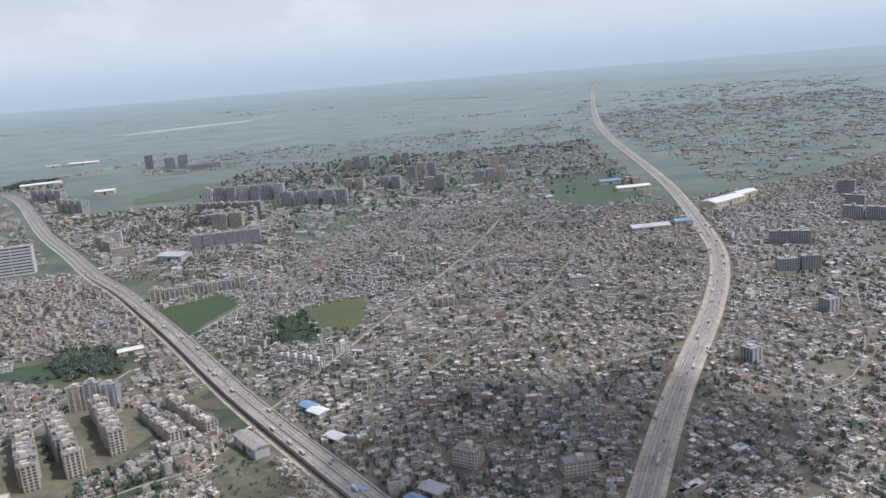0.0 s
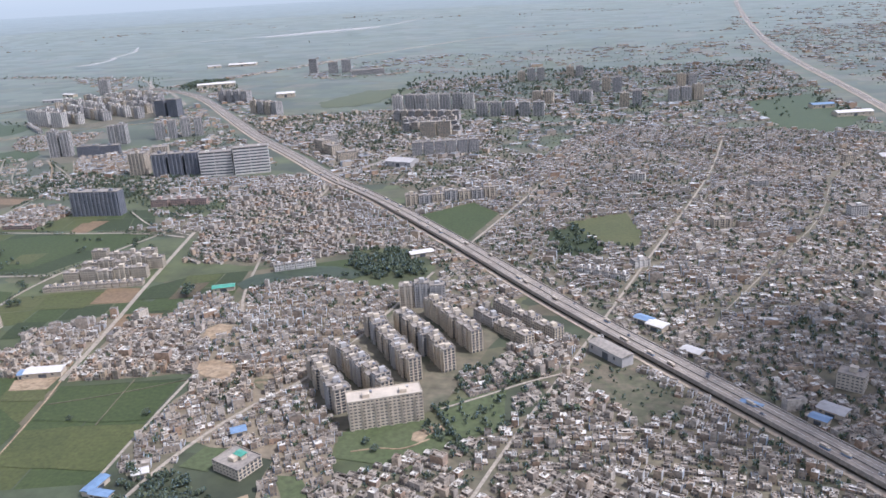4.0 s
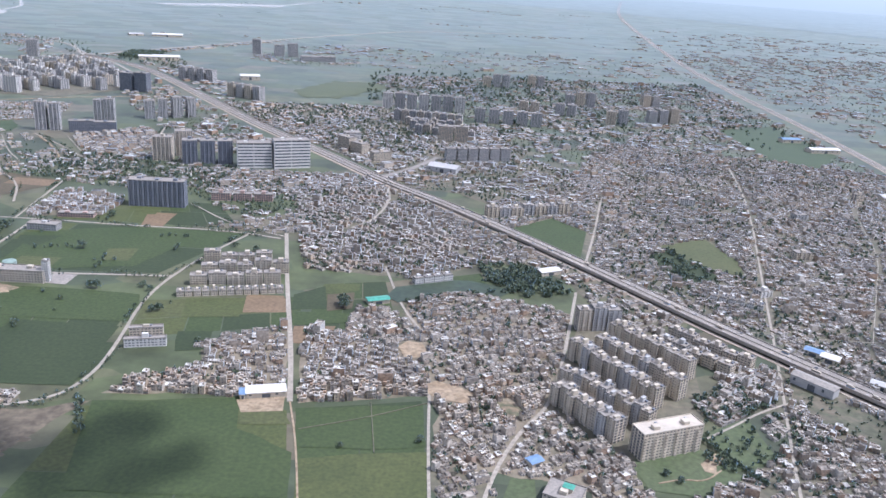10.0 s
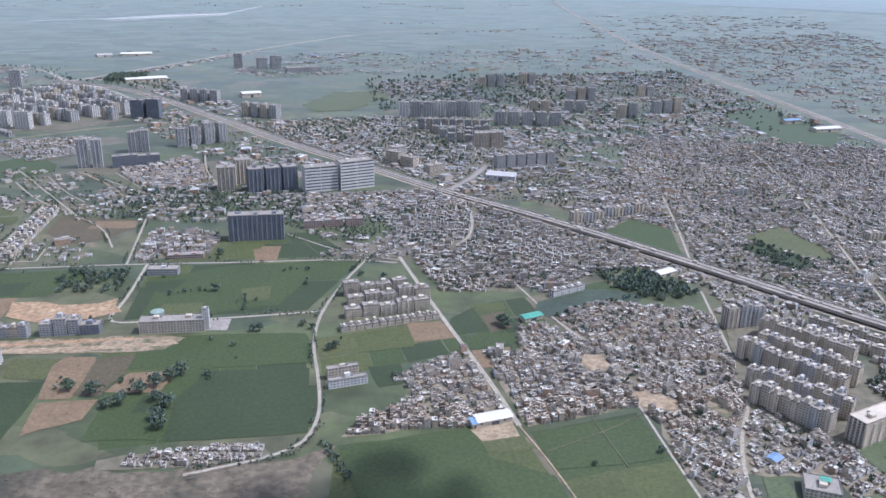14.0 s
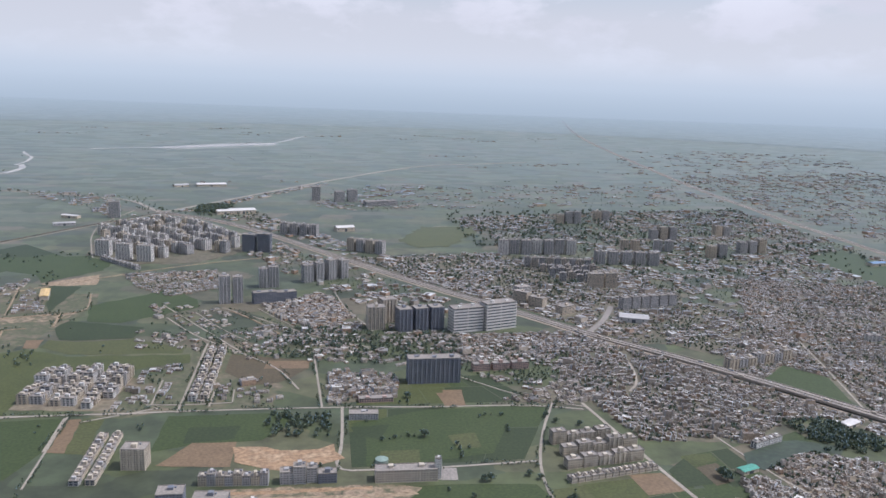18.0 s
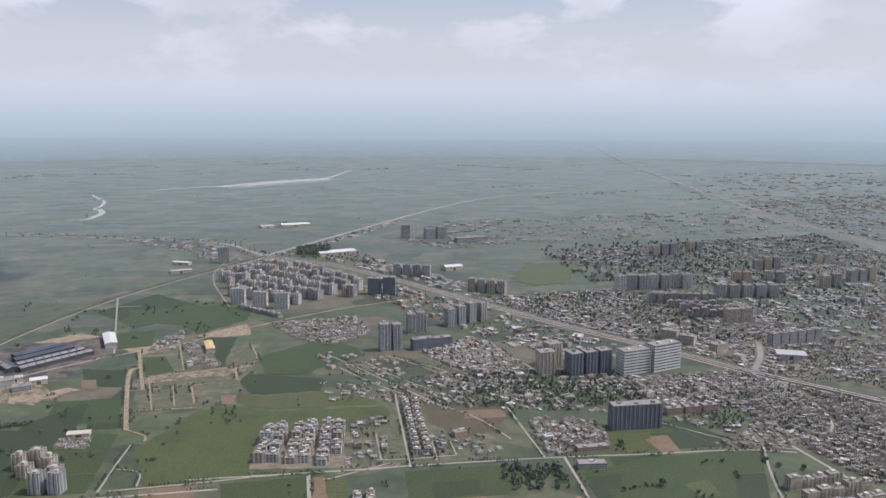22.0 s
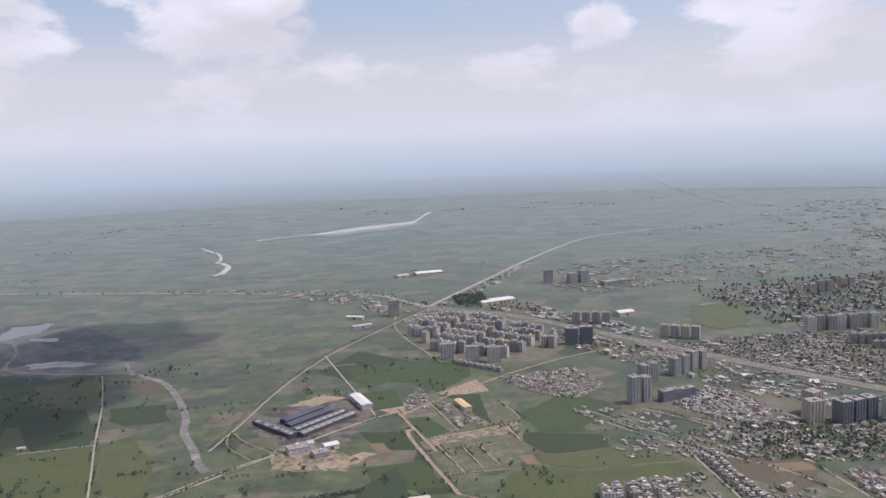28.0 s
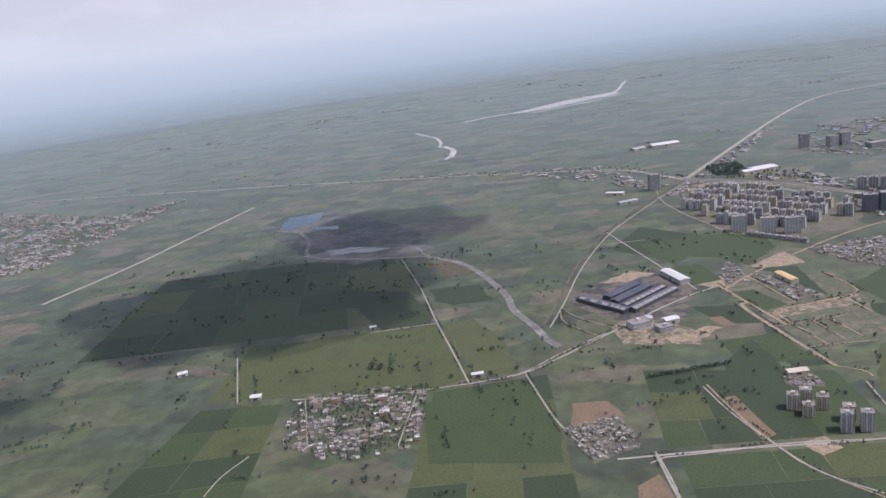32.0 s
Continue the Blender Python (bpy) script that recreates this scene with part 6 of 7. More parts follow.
def round_tank(x, y, wide, tall, base):
    """A painted round tank with a low domed lid and a hoop."""
    top = thing("round_tank", pose(x, y, base), "round green water tank behind the school", "tank")
    rings = [(0.0, 1.0), (tall, 1.0), (tall + 0.25, 0.72), (tall + 0.38, 0.3)]
    for name, some, material in (("shell", rings[:2], M_TANK), ("lid", rings[1:], M_TANK), ("hoop", [(tall * 0.55, 1.03), (tall * 0.65, 1.03)], M_GREY)):
        bm = bmesh.new()
        loops = [[bm.verts.new((math.cos(k * math.pi / 12) * wide * r, math.sin(k * math.pi / 12) * wide * r, z)) for k in range(24)] for z, r in some]
        for p, q in zip(loops, loops[1:]):
            for i in range(24):
                bm.faces.new((p[i], p[(i + 1) % 24], q[(i + 1) % 24], q[i]))
        if name == "lid":
            bm.faces.new(loops[-1])
        part(name, bm, material, top)


round_tank(-474, 376, 3.4, 2.0, 0.15)


# ---- small houses ----
def near_house(number):
    """One of the house kinds of the nearest streets, with its parts."""
    r = random.Random(100 + number)
    w, d = r.uniform(1.7, 2.9), r.uniform(2.1, 3.2)
    storeys = r.choice((1, 1, 2, 2, 3))
    h = storeys * STOREY
    top = thing("house", Matrix(), r.choice(("plastered flat roofed town house with a stair head", "flat roofed brick and plaster town house", "concrete town house with a parapet and roof tank")), "house", "houses of the near streets")
    bm = bmesh.new()
    box(bm, -w / 2, -d / 2, 0, w / 2, d / 2, h)
    part("wall", bm, M_WALL_OB, top)
    cover = place(tray("flat_roof", w + 0.08, d + 0.08, r.choice((0.2, 0.36, 0.42)), M_ROOF_OB), "flat_roof", top, pose(0, 0, h))
    sx = r.choice((-1, 1))
    place(plain_box("stair_head", w * 0.38, d * 0.3, 0.95, M_WALL_OB), "stair_head", cover, pose(sx * w * 0.26, r.uniform(-0.2, 0.3) * d, 0.06))
    if r.random() < 0.7:
        place(plain_box("water_tank", 0.34, 0.34, 0.4, M_SLATE if r.random() < 0.6 else M_WHITE), "water_tank", cover, pose(-sx * w * 0.28, r.uniform(-0.3, 0.3) * d, 0.06))
    if r.random() < 0.4:
        place(plain_box("roof_room", w * 0.5, d * 0.34, 0.9, M_WALL_OB), "roof_room", cover, pose(-sx * w * 0.2, -d * 0.28, 0.06))
    for s in range(storeys):
        for side in (-1, 1):
            for u in ((-0.24, 0.24) if side < 0 else (0.1,)):
                place(plain_box("window", 0.42, 0.06, 0.45, M_GLASS), "window", top, pose(u * w, side * (d / 2 + 0.01), s * STOREY + 0.45))
        if s and number % 2:
            place(plain_box("balcony", w * 0.8, 0.45, 0.1, M_CONCRETE), "balcony", top, pose(0, -d / 2 - 0.22, s * STOREY))
    place(plain_box("door", 0.42, 0.06, 0.85, M_BARK), "door", top, pose(0, -d / 2 - 0.01, 0))
    return top


def house_block(name, xs, ys, turn, across, deep, low, high, fine, seed, label):
    """The many small houses of a district in one mesh: walls with a recessed roof behind a parapet, a stair head and, where near, windows."""
    r = np.random.default_rng(seed)
    n = len(xs)
    w, d = across * r.uniform(0.78, 1.14, n) / 2, deep * r.uniform(0.74, 1.06, n) / 2
    h = np.where(r.random(n) < 0.62, low, r.integers(low, high + 1, n)) * STOREY * r.uniform(0.52, 0.92, n) + (r.random(n) < 0.05) * STOREY
    large = r.random(n) < 0.035
    w, d, h = np.where(large, w * r.uniform(1.3, 2.6, n), w), np.where(large, d * r.uniform(1.1, 1.6, n), d), np.where(large, h + STOREY * r.integers(0, 3, n), h)
    a = np.radians(turn) + r.normal(0, 0.06, n)
    xs, ys = xs + r.normal(0, 0.18, n), ys + r.normal(0, 0.18, n)
    verts, faces, slots = [], [], []
    corner = np.array([(-1, -1), (1, -1), (1, 1), (-1, 1)], float)

    def put(local_x, local_y, z):
        c, s = np.cos(a)[:, None], np.sin(a)[:, None]
        return np.stack([xs[:, None] + c * local_x - s * local_y, ys[:, None] + s * local_x + c * local_y, z + 0 * local_x], -1)

    blocks, quads, kinds = [], [], []
    count = 0

    def ring(rings, sides_slot, cap_slot):
        nonlocal count
        m = len(rings)
        blocks.append(np.stack(rings, 1).reshape(-1, 3))
        size = 4 * m
        k = len(rings[0])
        base = count + size * np.arange(k)[:, None, None]
        q, t = [], []
        for i in range(m - 1):
            for j in range(4):
                l = (j + 1) % 4
                q.append((4 * i + j, 4 * i + l, 4 * i + 4 + l, 4 * i + 4 + j))
                t.append(sides_slot if i == 0 else cap_slot)
        q.append(tuple(4 * (m - 1) + j for j in range(4)))
        t.append(cap_slot)
        quads.append((base + np.array(q)[None]).reshape(-1, 4))
        kinds.append(np.tile(t, k))
        count += size * k

    lx, ly = w[:, None] * corner[:, 0], d[:, None] * corner[:, 1]
    rim = h[:, None] + r.choice((0.12, 0.3, 0.4), n)[:, None]
    ring([put(lx, ly, 0 * rim), put(lx, ly, rim), put(lx - 0.13 * corner[:, 0], ly - 0.13 * corner[:, 1], rim), put(lx - 0.13 * corner[:, 0], ly - 0.13 * corner[:, 1], h[:, None])], 0, 1)
    # stair heads and roof rooms
    ox, oy = (r.uniform(-0.5, 0.5, n) * w)[:, None], (r.uniform(-0.55, 0.55, n) * d)[:, None]
    kx, ky = (w * r.uniform(0.22, 0.48, n))[:, None], (d * r.uniform(0.18, 0.42, n))[:, None]
    tall = (r.uniform(0.4, 0.95, n) * (r.random(n) < 0.45))[:, None]
    ring([put(ox + kx * corner[:, 0], oy + ky * corner[:, 1], h[:, None] * 0.98), put(ox + kx * corner[:, 0], oy + ky * corner[:, 1], h[:, None] + tall)], 0, 1)
    ox, oy = (r.choice((-0.6, 0.6), n) * w)[:, None], (r.uniform(-0.5, 0.5, n) * d)[:, None]
    kx, ky = (w * r.uniform(0.14, 0.36, n))[:, None], (d * r.uniform(0.2, 0.45, n))[:, None]
    tall = (r.uniform(0.25, 0.8, n) * (r.random(n) < 0.4))[:, None]
    ring([put(ox + kx * corner[:, 0], oy + ky * corner[:, 1], h[:, None] * 0.98), put(ox + kx * corner[:, 0], oy + ky * corner[:, 1], h[:, None] + tall)], 1, 1)
    if fine >= 2:
        # roof tanks
        ox, oy = (r.uniform(-0.7, 0.7, n) * w)[:, None], (r.uniform(-0.7, 0.7, n) * d)[:, None]
        tall = (0.5 * (r.random(n) < 0.6))[:, None]
        ring([put(ox + 0.22 * corner[:, 0], oy + 0.22 * corner[:, 1], h[:, None] * 0.98), put(ox + 0.22 * corner[:, 0], oy + 0.22 * corner[:, 1], h[:, None] + tall)], 1, 1)
    # dark windows and doors on the two fronts, a little proud
    for side in (-1, 1) if fine >= 2 else (-1,):
        for u in ((-0.5, 0.5) if fine >= 2 and side < 0 else (0.0,)):
            for level in range(1):
                z0 = np.minimum(level * STOREY + 0.4, h - 0.6)
                half = 0.24 if fine >= 2 else 0.36
                px, py = u * w[:, None] + half * corner[:, 0], (side * (d + 0.02))[:, None] + 0.02 * corner[:, 1]
                ring([put(px, py, z0[:, None]), put(px, py, (z0 + 0.55)[:, None])], 2, 2)
    me = bpy.data.meshes.new(name)
    me.from_pydata(np.concatenate(blocks), [], np.concatenate(quads))
    for m in (M_WALL, M_ROOF, M_GLASS):
        me.materials.append(m)
    me.polygons.foreach_set("material_index", np.concatenate(kinds).astype(np.int32))
    me.update()
    ob = new(name, me)
    return tagged(ob, label, "houses", kind="stuff")


TREES = []  # x, y, size
NEAR = {"field_side", "field_corner", "park_town", "park_foot"}
models = [near_house(i) for i in range(10)]
placed = 0
for seed, (name, outline, turn, across, deep, low, high, built, fine, green) in enumerate(DISTRICTS):
    if built * (1 - green) > 0.45 and name != "highway_belt":
        sheet("town_ground", outline, 0.06 + 0.004 * seed, M_DUST if name in NEAR else M_YARD, "dusty trodden ground between close houses", "ground", 1.6)
    xs, ys, turns = plots(outline, turn, across, deep, seed)
    r = np.random.default_rng(50 + seed)
    pick = r.random(len(xs))
    # trees stand in loose groves rather than evenly
    grove = np.clip(1.0 + 1.5 * (np.sin(xs / 13.0 + 2.1 * np.sin(ys / 21.0)) * np.sin(ys / 15.0 + 1.7 * np.sin(xs / 24.0))), 0.15, 2.3)
    pick = np.where(pick < np.minimum(green * grove, 0.9), 0.0, np.maximum(pick, green + 1e-6))
    for x, y in zip(xs[pick < green], ys[pick < green]):
        TREES.append((x, y, r.uniform(1.3, 2.5)))
    house = (pick >= green) & (pick < green + built * (1 - green))
    xs, ys, turns = xs[house], ys[house], turns[house]
    if name in NEAR and placed < 232:
        order = np.argsort(ys)[: min(75, 232 - placed)]
        for i in order:
            at = pose(xs[i], ys[i], 0, 0, 0, turns[i] + r.choice((0, 180)) + r.normal(0, 1.5))
            if placed < 10:
                models[placed].matrix_basis = at
            else:
                copy_thing(models[placed % 10], at)
            placed += 1
        rest = np.ones(len(xs), bool)
        rest[order] = False
        xs, ys, turns = xs[rest], ys[rest], turns[rest]
    if len(xs):
        house_block(name + "_houses", xs, ys, turns, across, deep, low, high, fine, seed, "close packed flat roofed plaster and concrete houses")


# ---- trees ----
def tree_meshes(count=6):
    """Trees: a tapered trunk that forks into limbs, and a crown of many small leaf clumps with gaps."""
    made = []
    for k in range(count):
        r = random.Random(300 + k)
        bm = bmesh.new()
        def limb(p, q, r0, r1):
            axis = (q - p).normalized()
            side = axis.orthogonal().normalized()
            other = axis.cross(side)
            rings = []
            for o, rad in ((p, r0), (q, r1)):
                rings.append([bm.verts.new(o + rad * (math.cos(t) * side + math.sin(t) * other)) for t in (0, 1.26, 2.51, 3.77, 5.03)])
            for i in range(5):
                bm.faces.new((rings[0][i], rings[0][(i + 1) % 5], rings[1][(i + 1) % 5], rings[1][i]))
        fork = Vector((0, 0, 0.42))
        limb(Vector((0, 0, -0.05)), fork, 0.075, 0.05)
        tips = []
        for i in range(5):
            t = i * 1.257 + r.uniform(-0.3, 0.3)
            tip = Vector((math.cos(t) * 0.32, math.sin(t) * 0.32, r.uniform(0.7, 1.0)))
            limb(fork, tip, 0.035, 0.012)
            tips.append(tip)
        tips.append(Vector((0, 0, 1.1)))
        trunk = bpy.data.meshes.new("trunk")
        bm.to_mesh(trunk)
        bm.free()
        trunk.materials.append(M_BARK)
        verts, faces = [], []
        for i in range(150):
            c = r.choice(tips) + Vector((r.gauss(0, 0.19), r.gauss(0, 0.19), r.gauss(-0.05, 0.15)))
            s = r.uniform(0.13, 0.24)
            base = len(verts)
            pts = [Vector((r.gauss(0, 1), r.gauss(0, 1), r.gauss(0, 0.7))).normalized() * s for _ in range(3)]
            up = Vector((0, 0, s * 0.9))
            verts += [tuple(c + p) for p in pts] + [tuple(c + up), tuple(c - up * 0.7)]
            faces += [(base, base + 1, base + 3), (base + 1, base + 2, base + 3), (base + 2, base, base + 3), (base + 1, base, base + 4), (base + 2, base + 1, base + 4), (base, base + 2, base + 4)]
        made.append((trunk, mesh_of("crown", verts, faces, [M_LEAF])))
    return made


TREE_MESHES = tree_meshes()


def tree(x, y, size, k, group="trees by the fields"):
    top = thing("tree", pose(x, y, 0, 0, 0, rng.uniform(0, 360)), "round dark green broadleaf tree with an uneven crown", "tree", group)
    for me, name in zip(TREE_MESHES[k % len(TREE_MESHES)], ("trunk", "crown")):
        place(me, name, top, Matrix.Scale(size, 4))
    return top


def tree_mass(name, spots, label, seed, clumps=15):
    """Many trees in one mesh: short trunks under crowns of leaf clumps."""
    r = np.random.default_rng(seed)
    n = len(spots)
    p = np.array(spots)
    centre = np.repeat(p[:, :2], clumps, 0)
    size = np.repeat(p[:, 2], clumps)
    off = r.normal(0, 1, (n * clumps, 3))
    off /= np.linalg.norm(off, axis=1)[:, None]
    off *= (r.random((n * clumps, 1)) ** 0.4) * size[:, None] * np.array([0.52, 0.52, 0.42])
    c = np.c_[centre, size * 0.72] + off
    s = size * r.uniform(0.26, 0.44, n * clumps)
    tri = r.normal(0, 1, (n * clumps, 3, 3))
    tri /= np.linalg.norm(tri, axis=2)[:, :, None]
    v = np.concatenate([c[:, None] + tri * s[:, None, None], c[:, None] + np.array([[0, 0, 0.9]]) * s[:, None, None], c[:, None] - np.array([[0, 0, 0.7]]) * s[:, None, None]], 1).reshape(-1, 3)
    f = np.array([(0, 1, 3), (1, 2, 3), (2, 0, 3), (1, 0, 4), (2, 1, 4), (0, 2, 4)])
    faces = (5 * np.arange(n * clumps)[:, None, None] + f[None]).reshape(-1, 3)
    me = bpy.data.meshes.new(name)
    me.from_pydata(v, [], faces)
    me.materials.append(M_LEAF)
    # trunks
    tb = np.array([(-0.05, -0.05), (0.05, -0.05), (0.0, 0.06)])
    tv = np.concatenate([np.concatenate([p[:, None, :2] + tb[None] * p[:, 2, None, None], np.zeros((n, 3, 1))], 2), np.concatenate([p[:, None, :2] + 0.5 * tb[None] * p[:, 2, None, None], np.ones((n, 3, 1)) * p[:, 2, None, None] * 0.7], 2)], 1).reshape(-1, 3)
    tf = np.array([(0, 1, 4, 3), (1, 2, 5, 4), (2, 0, 3, 5)])
    trunk = bpy.data.meshes.new("trunks")
    trunk.from_pydata(tv, [], (6 * np.arange(n)[:, None, None] + tf[None]).reshape(-1, 4))
    trunk.materials.append(M_BARK)
    ob = tagged(new(name, me), label, "trees", kind="stuff")
    t = new("trunks", trunk)
    t.parent = ob
    return ob


def scatter(outline, count, low, high, seed, room=0.5):
    r = np.random.default_rng(seed)
    pts = np.array(outline, float)
    x, y = (r.uniform(pts[:, k].min(), pts[:, k].max(), count) for k in (0, 1))
    keep = inside(outline, x, y)
    for line, wide in WAYS:
        keep &= line_distance(line, x, y) > wide + room
    for fx, fy, fr in FOOTPRINTS:
        keep &= np.hypot(x - fx, y - fy) > fr * 0.8
    return [(a, b, r.uniform(low, high)) for a, b in zip(x[keep], y[keep])]


GROVE = [(-228, 412), (-200, 412), (-178, 372), (-206, 366), (-226, 388)]
tree_mass("scrub_bushes", scatter([(-104, 262), (-100, 296), (-80, 268), (-64, 244), (-84, 234)], 130, 0.6, 1.6, 53) + scatter([(-155, 243), (-131, 256), (-131, 226), (-149, 220)], 70, 1.0, 2.2, 54), "low bushes on scrub land below the highway", 53, 9)
tree_mass("copse", scatter([(-122, 440), (-105, 455), (-90, 424), (-88, 412), (-98, 402), (-112, 402)], 120, 1.6, 2.8, 51), "dark trees beside an enclosed field", 51)
tree_mass("pond_trees", [(ax + (bx - ax) * k / 14 + (k % 3) * 0.8, ay + (by - ay) * k / 14 + (k * 5 % 4) * 0.9, 1.3 + 0.35 * (k % 4)) for (ax, ay), (bx, by) in (((-228, 387), (-206, 379)), ((-206, 376), (-246, 363)), ((-246, 363), (-270, 352))) for k in range(15)] + [(-391 + 9 * k / 12 + (k % 3), 250 - 2 * k, 1.6 + 0.3 * (k % 3)) for k in range(13)], "dark trees round a green pond", 13)
tree_mass("grove", scatter(GROVE, 300, 1.8, 3.2, 1), "dense dark grove of trees beside the highway", 1)
tree_mass("town_trees", [t for t in TREES if t[1] < 560], "scattered dark green trees between houses", 2, 8)
tree_mass("suburb_trees", [t for t in TREES if t[1] >= 560], "dark green trees between distant houses", 12, 4)
tree_mass("garden_trees", scatter([(-481, 855), (-311, 885), (-200, 800), (-245, 664), (-335, 690), (-423, 790)], 500, 2.0, 3.6, 3), "dark green trees of a leafy garden suburb", 3, 9)
tree_mass("orchard", scatter([(-538, 440), (-500, 442), (-500, 408), (-536, 408)], 75, 1.8, 3.4, 4) + scatter([(-555, 620), (-400, 590), (-400, 530), (-540, 540)], 420, 1.6, 2.8, 5), "dark green trees of an orchard beside houses", 4)
tree_mass("park_trees", [(-157 + 14 * k / 16, 241 - 25 * k / 16, 1.5 + 0.3 * (k % 3)) for k in range(17)] + scatter([(-140, 240), (-118, 265), (-105, 240), (-130, 220)], 55, 1.6, 2.6, 6) + scatter([(-150, 275), (-118, 285), (-112, 262), (-155, 250)], 110, 1.6, 2.6, 7) + [(-193 + 10 * k / 9 + (k % 2), 296 - 12 * k / 9, 1.3 + 0.2 * (k % 3)) for k in range(10)] + [(-181 + 10 * k / 9 + (k % 2), 296 - 14 * k / 9, 1.3 + 0.2 * (k % 3)) for k in range(10)] + scatter([(-250, 192), (-234, 195), (-216, 186), (-216, 174), (-250, 176)], 170, 1.2, 2.2, 17) + scatter([(-160, 228), (-155, 232), (-140, 212), (-146, 208)], 60, 1.6, 2.4, 18), "dark trees in the grounds behind the flats", 5)


def clusters(outline, count, each, reach, low, high, seed):
    """Trees in loose lines and groves along field edges."""
    r = np.random.default_rng(seed)
    spots = []
    for x, y, _ in scatter(outline, count, 1, 1, seed, 4):
        turn = r.choice((0.1, 1.67)) + r.normal(0, 0.1)
        for _ in range(r.integers(1, each + 1)):
            a, b = r.normal(0, reach), r.normal(0, reach * 0.15)
            spots.append((x + math.cos(turn) * a - math.sin(turn) * b, y + math.sin(turn) * a + math.cos(turn) * b, r.uniform(low, high)))
    p = np.array(spots)
    keep = np.ones(len(p), bool)
    for line, wide in WAYS:
        keep &= line_distance(line, p[:, 0], p[:, 1]) > wide + 1
    for fx, fy, fr in FOOTPRINTS:
        keep &= np.hypot(p[:, 0] - fx, p[:, 1] - fy) > fr * 0.8
    return [q for q, k in zip(spots, keep) if k]


FAR_LAND = [(-2200, 900), (-1000, 900), (-760, 1150), (-300, 1250), (150, 1300), (1000, 2200), (1200, 2900), (-2300, 2900)]
NEAR_LAND = [(-1400, 330), (-690, 470), (-720, 900), (-1000, 900), (-1500, 1000)]
tree_mass("field_trees_far", clusters(FAR_LAND, 130, 4, 22, 1.2, 2.0, 8), "scattered trees along the edges of far fields", 6, 7)
tree_mass("field_trees_near", clusters(NEAR_LAND, 380, 8, 9, 1.2, 2.6, 9) + [(-899 + 62 * k / 50, 531 + 12 * k / 50 + (k * 7 % 5) * 0.5, 1.8 + (k * 3 % 4) * 0.3) for k in range(50)], "scattered trees and bushes along field edges", 9, 10)
tree_mass("plot_trees", clusters([(-560, 450), (-340, 470), (-345, 330), (-480, 250), (-700, 330), (-720, 560), (-640, 640)], 60, 5, 5, 1.2, 2.4, 14), "trees and bushes along field edges by the town", 10, 12)
tree_mass("far_woods", scatter([(-85, 1200), (170, 1250), (165, 780), (-80, 780), (-190, 660), (-235, 745)], 700, 2.4, 4.2, 10) + scatter([(-330, 1180), (-60, 1220), (-90, 900), (-330, 930)], 500, 2.4, 4.5, 11) + scatter([(-690, 1222), (-640, 1228), (-641, 1156), (-685, 1154)], 260, 3.0, 4.5, 19) + scatter([(-780, 1180), (-600, 1180), (-560, 1060), (-640, 1110)], 260, 2.4, 3.8, 20), "dark trees between distant flats", 7, 8)
def hedges():
    """Bushes and small trees in broken lines beside the country streets."""
    r = np.random.default_rng(41)
    spots = []
    for number, (kind_of, width, _, line) in enumerate(STREETS):
        mx, my = line[len(line) // 2]
        if mx > -320 or my > 720 or number > 70 or kind_of == "slip_road":
            continue
        for (ax, ay), (bx, by) in zip(line, line[1:]):
            d = math.hypot(bx - ax, by - ay)
            for side in (-1, 1):
                k = 0.0
                while k < d:
                    if math.sin(k / 9.0 + number * 2 + side) > 0.35 - 0.25 * (r.random() < 0.5):
                        o = side * (width / 2 + r.uniform(0.7, 1.6))
                        spots.append((ax + (bx - ax) * k / d - (by - ay) / d * o, ay + (by - ay) * k / d + (bx - ax) / d * o, r.uniform(0.7, 2.0)))
                    k += r.uniform(1.2, 3.0)
    p = np.array(spots)
    keep = np.ones(len(p), bool)
    for line, wide in WAYS:
        keep &= line_distance(line, p[:, 0], p[:, 1]) > wide - 0.1
    for fx, fy, fr in FOOTPRINTS:
        keep &= np.hypot(p[:, 0] - fx, p[:, 1] - fy) > fr * 0.8
    tree_mass("hedge_trees", [q for q, k in zip(spots, keep) if k], "broken lines of bushes and small trees beside tracks", 42, 6)


hedges()
tree_mass("roadside_trees", [(x + 4 * o[0], y + 4 * o[1], s) for x, y, s, o in [(a + (c - a) * k / 18, b + (d - b) * k / 18, 2.0 + 1.2 * ((k * 7) % 5) / 5, (((k * 13) % 7) - 3, ((k * 5) % 7) - 3)) for (a, b), (c, d) in zip(WEST, WEST[1:]) for k in range(18)]], "trees along a country road", 8, 6)
for x, y, size in ((-467, 297, 4.2), (-461, 302, 4.6), (-456, 307, 4.4), (-452, 311, 4.8), (-473, 288, 4.0), (-478, 286, 3.6), (-486, 298, 4.6), (-497, 302, 4.2), (-454, 268, 4.6), (-456, 275, 4.2), (-454, 284, 4.8), (-459, 290, 3.6), (-300, 347, 4.4), (-299, 343, 4.0)):
    tree(x, y, size, int(abs(x * 5 + y)))
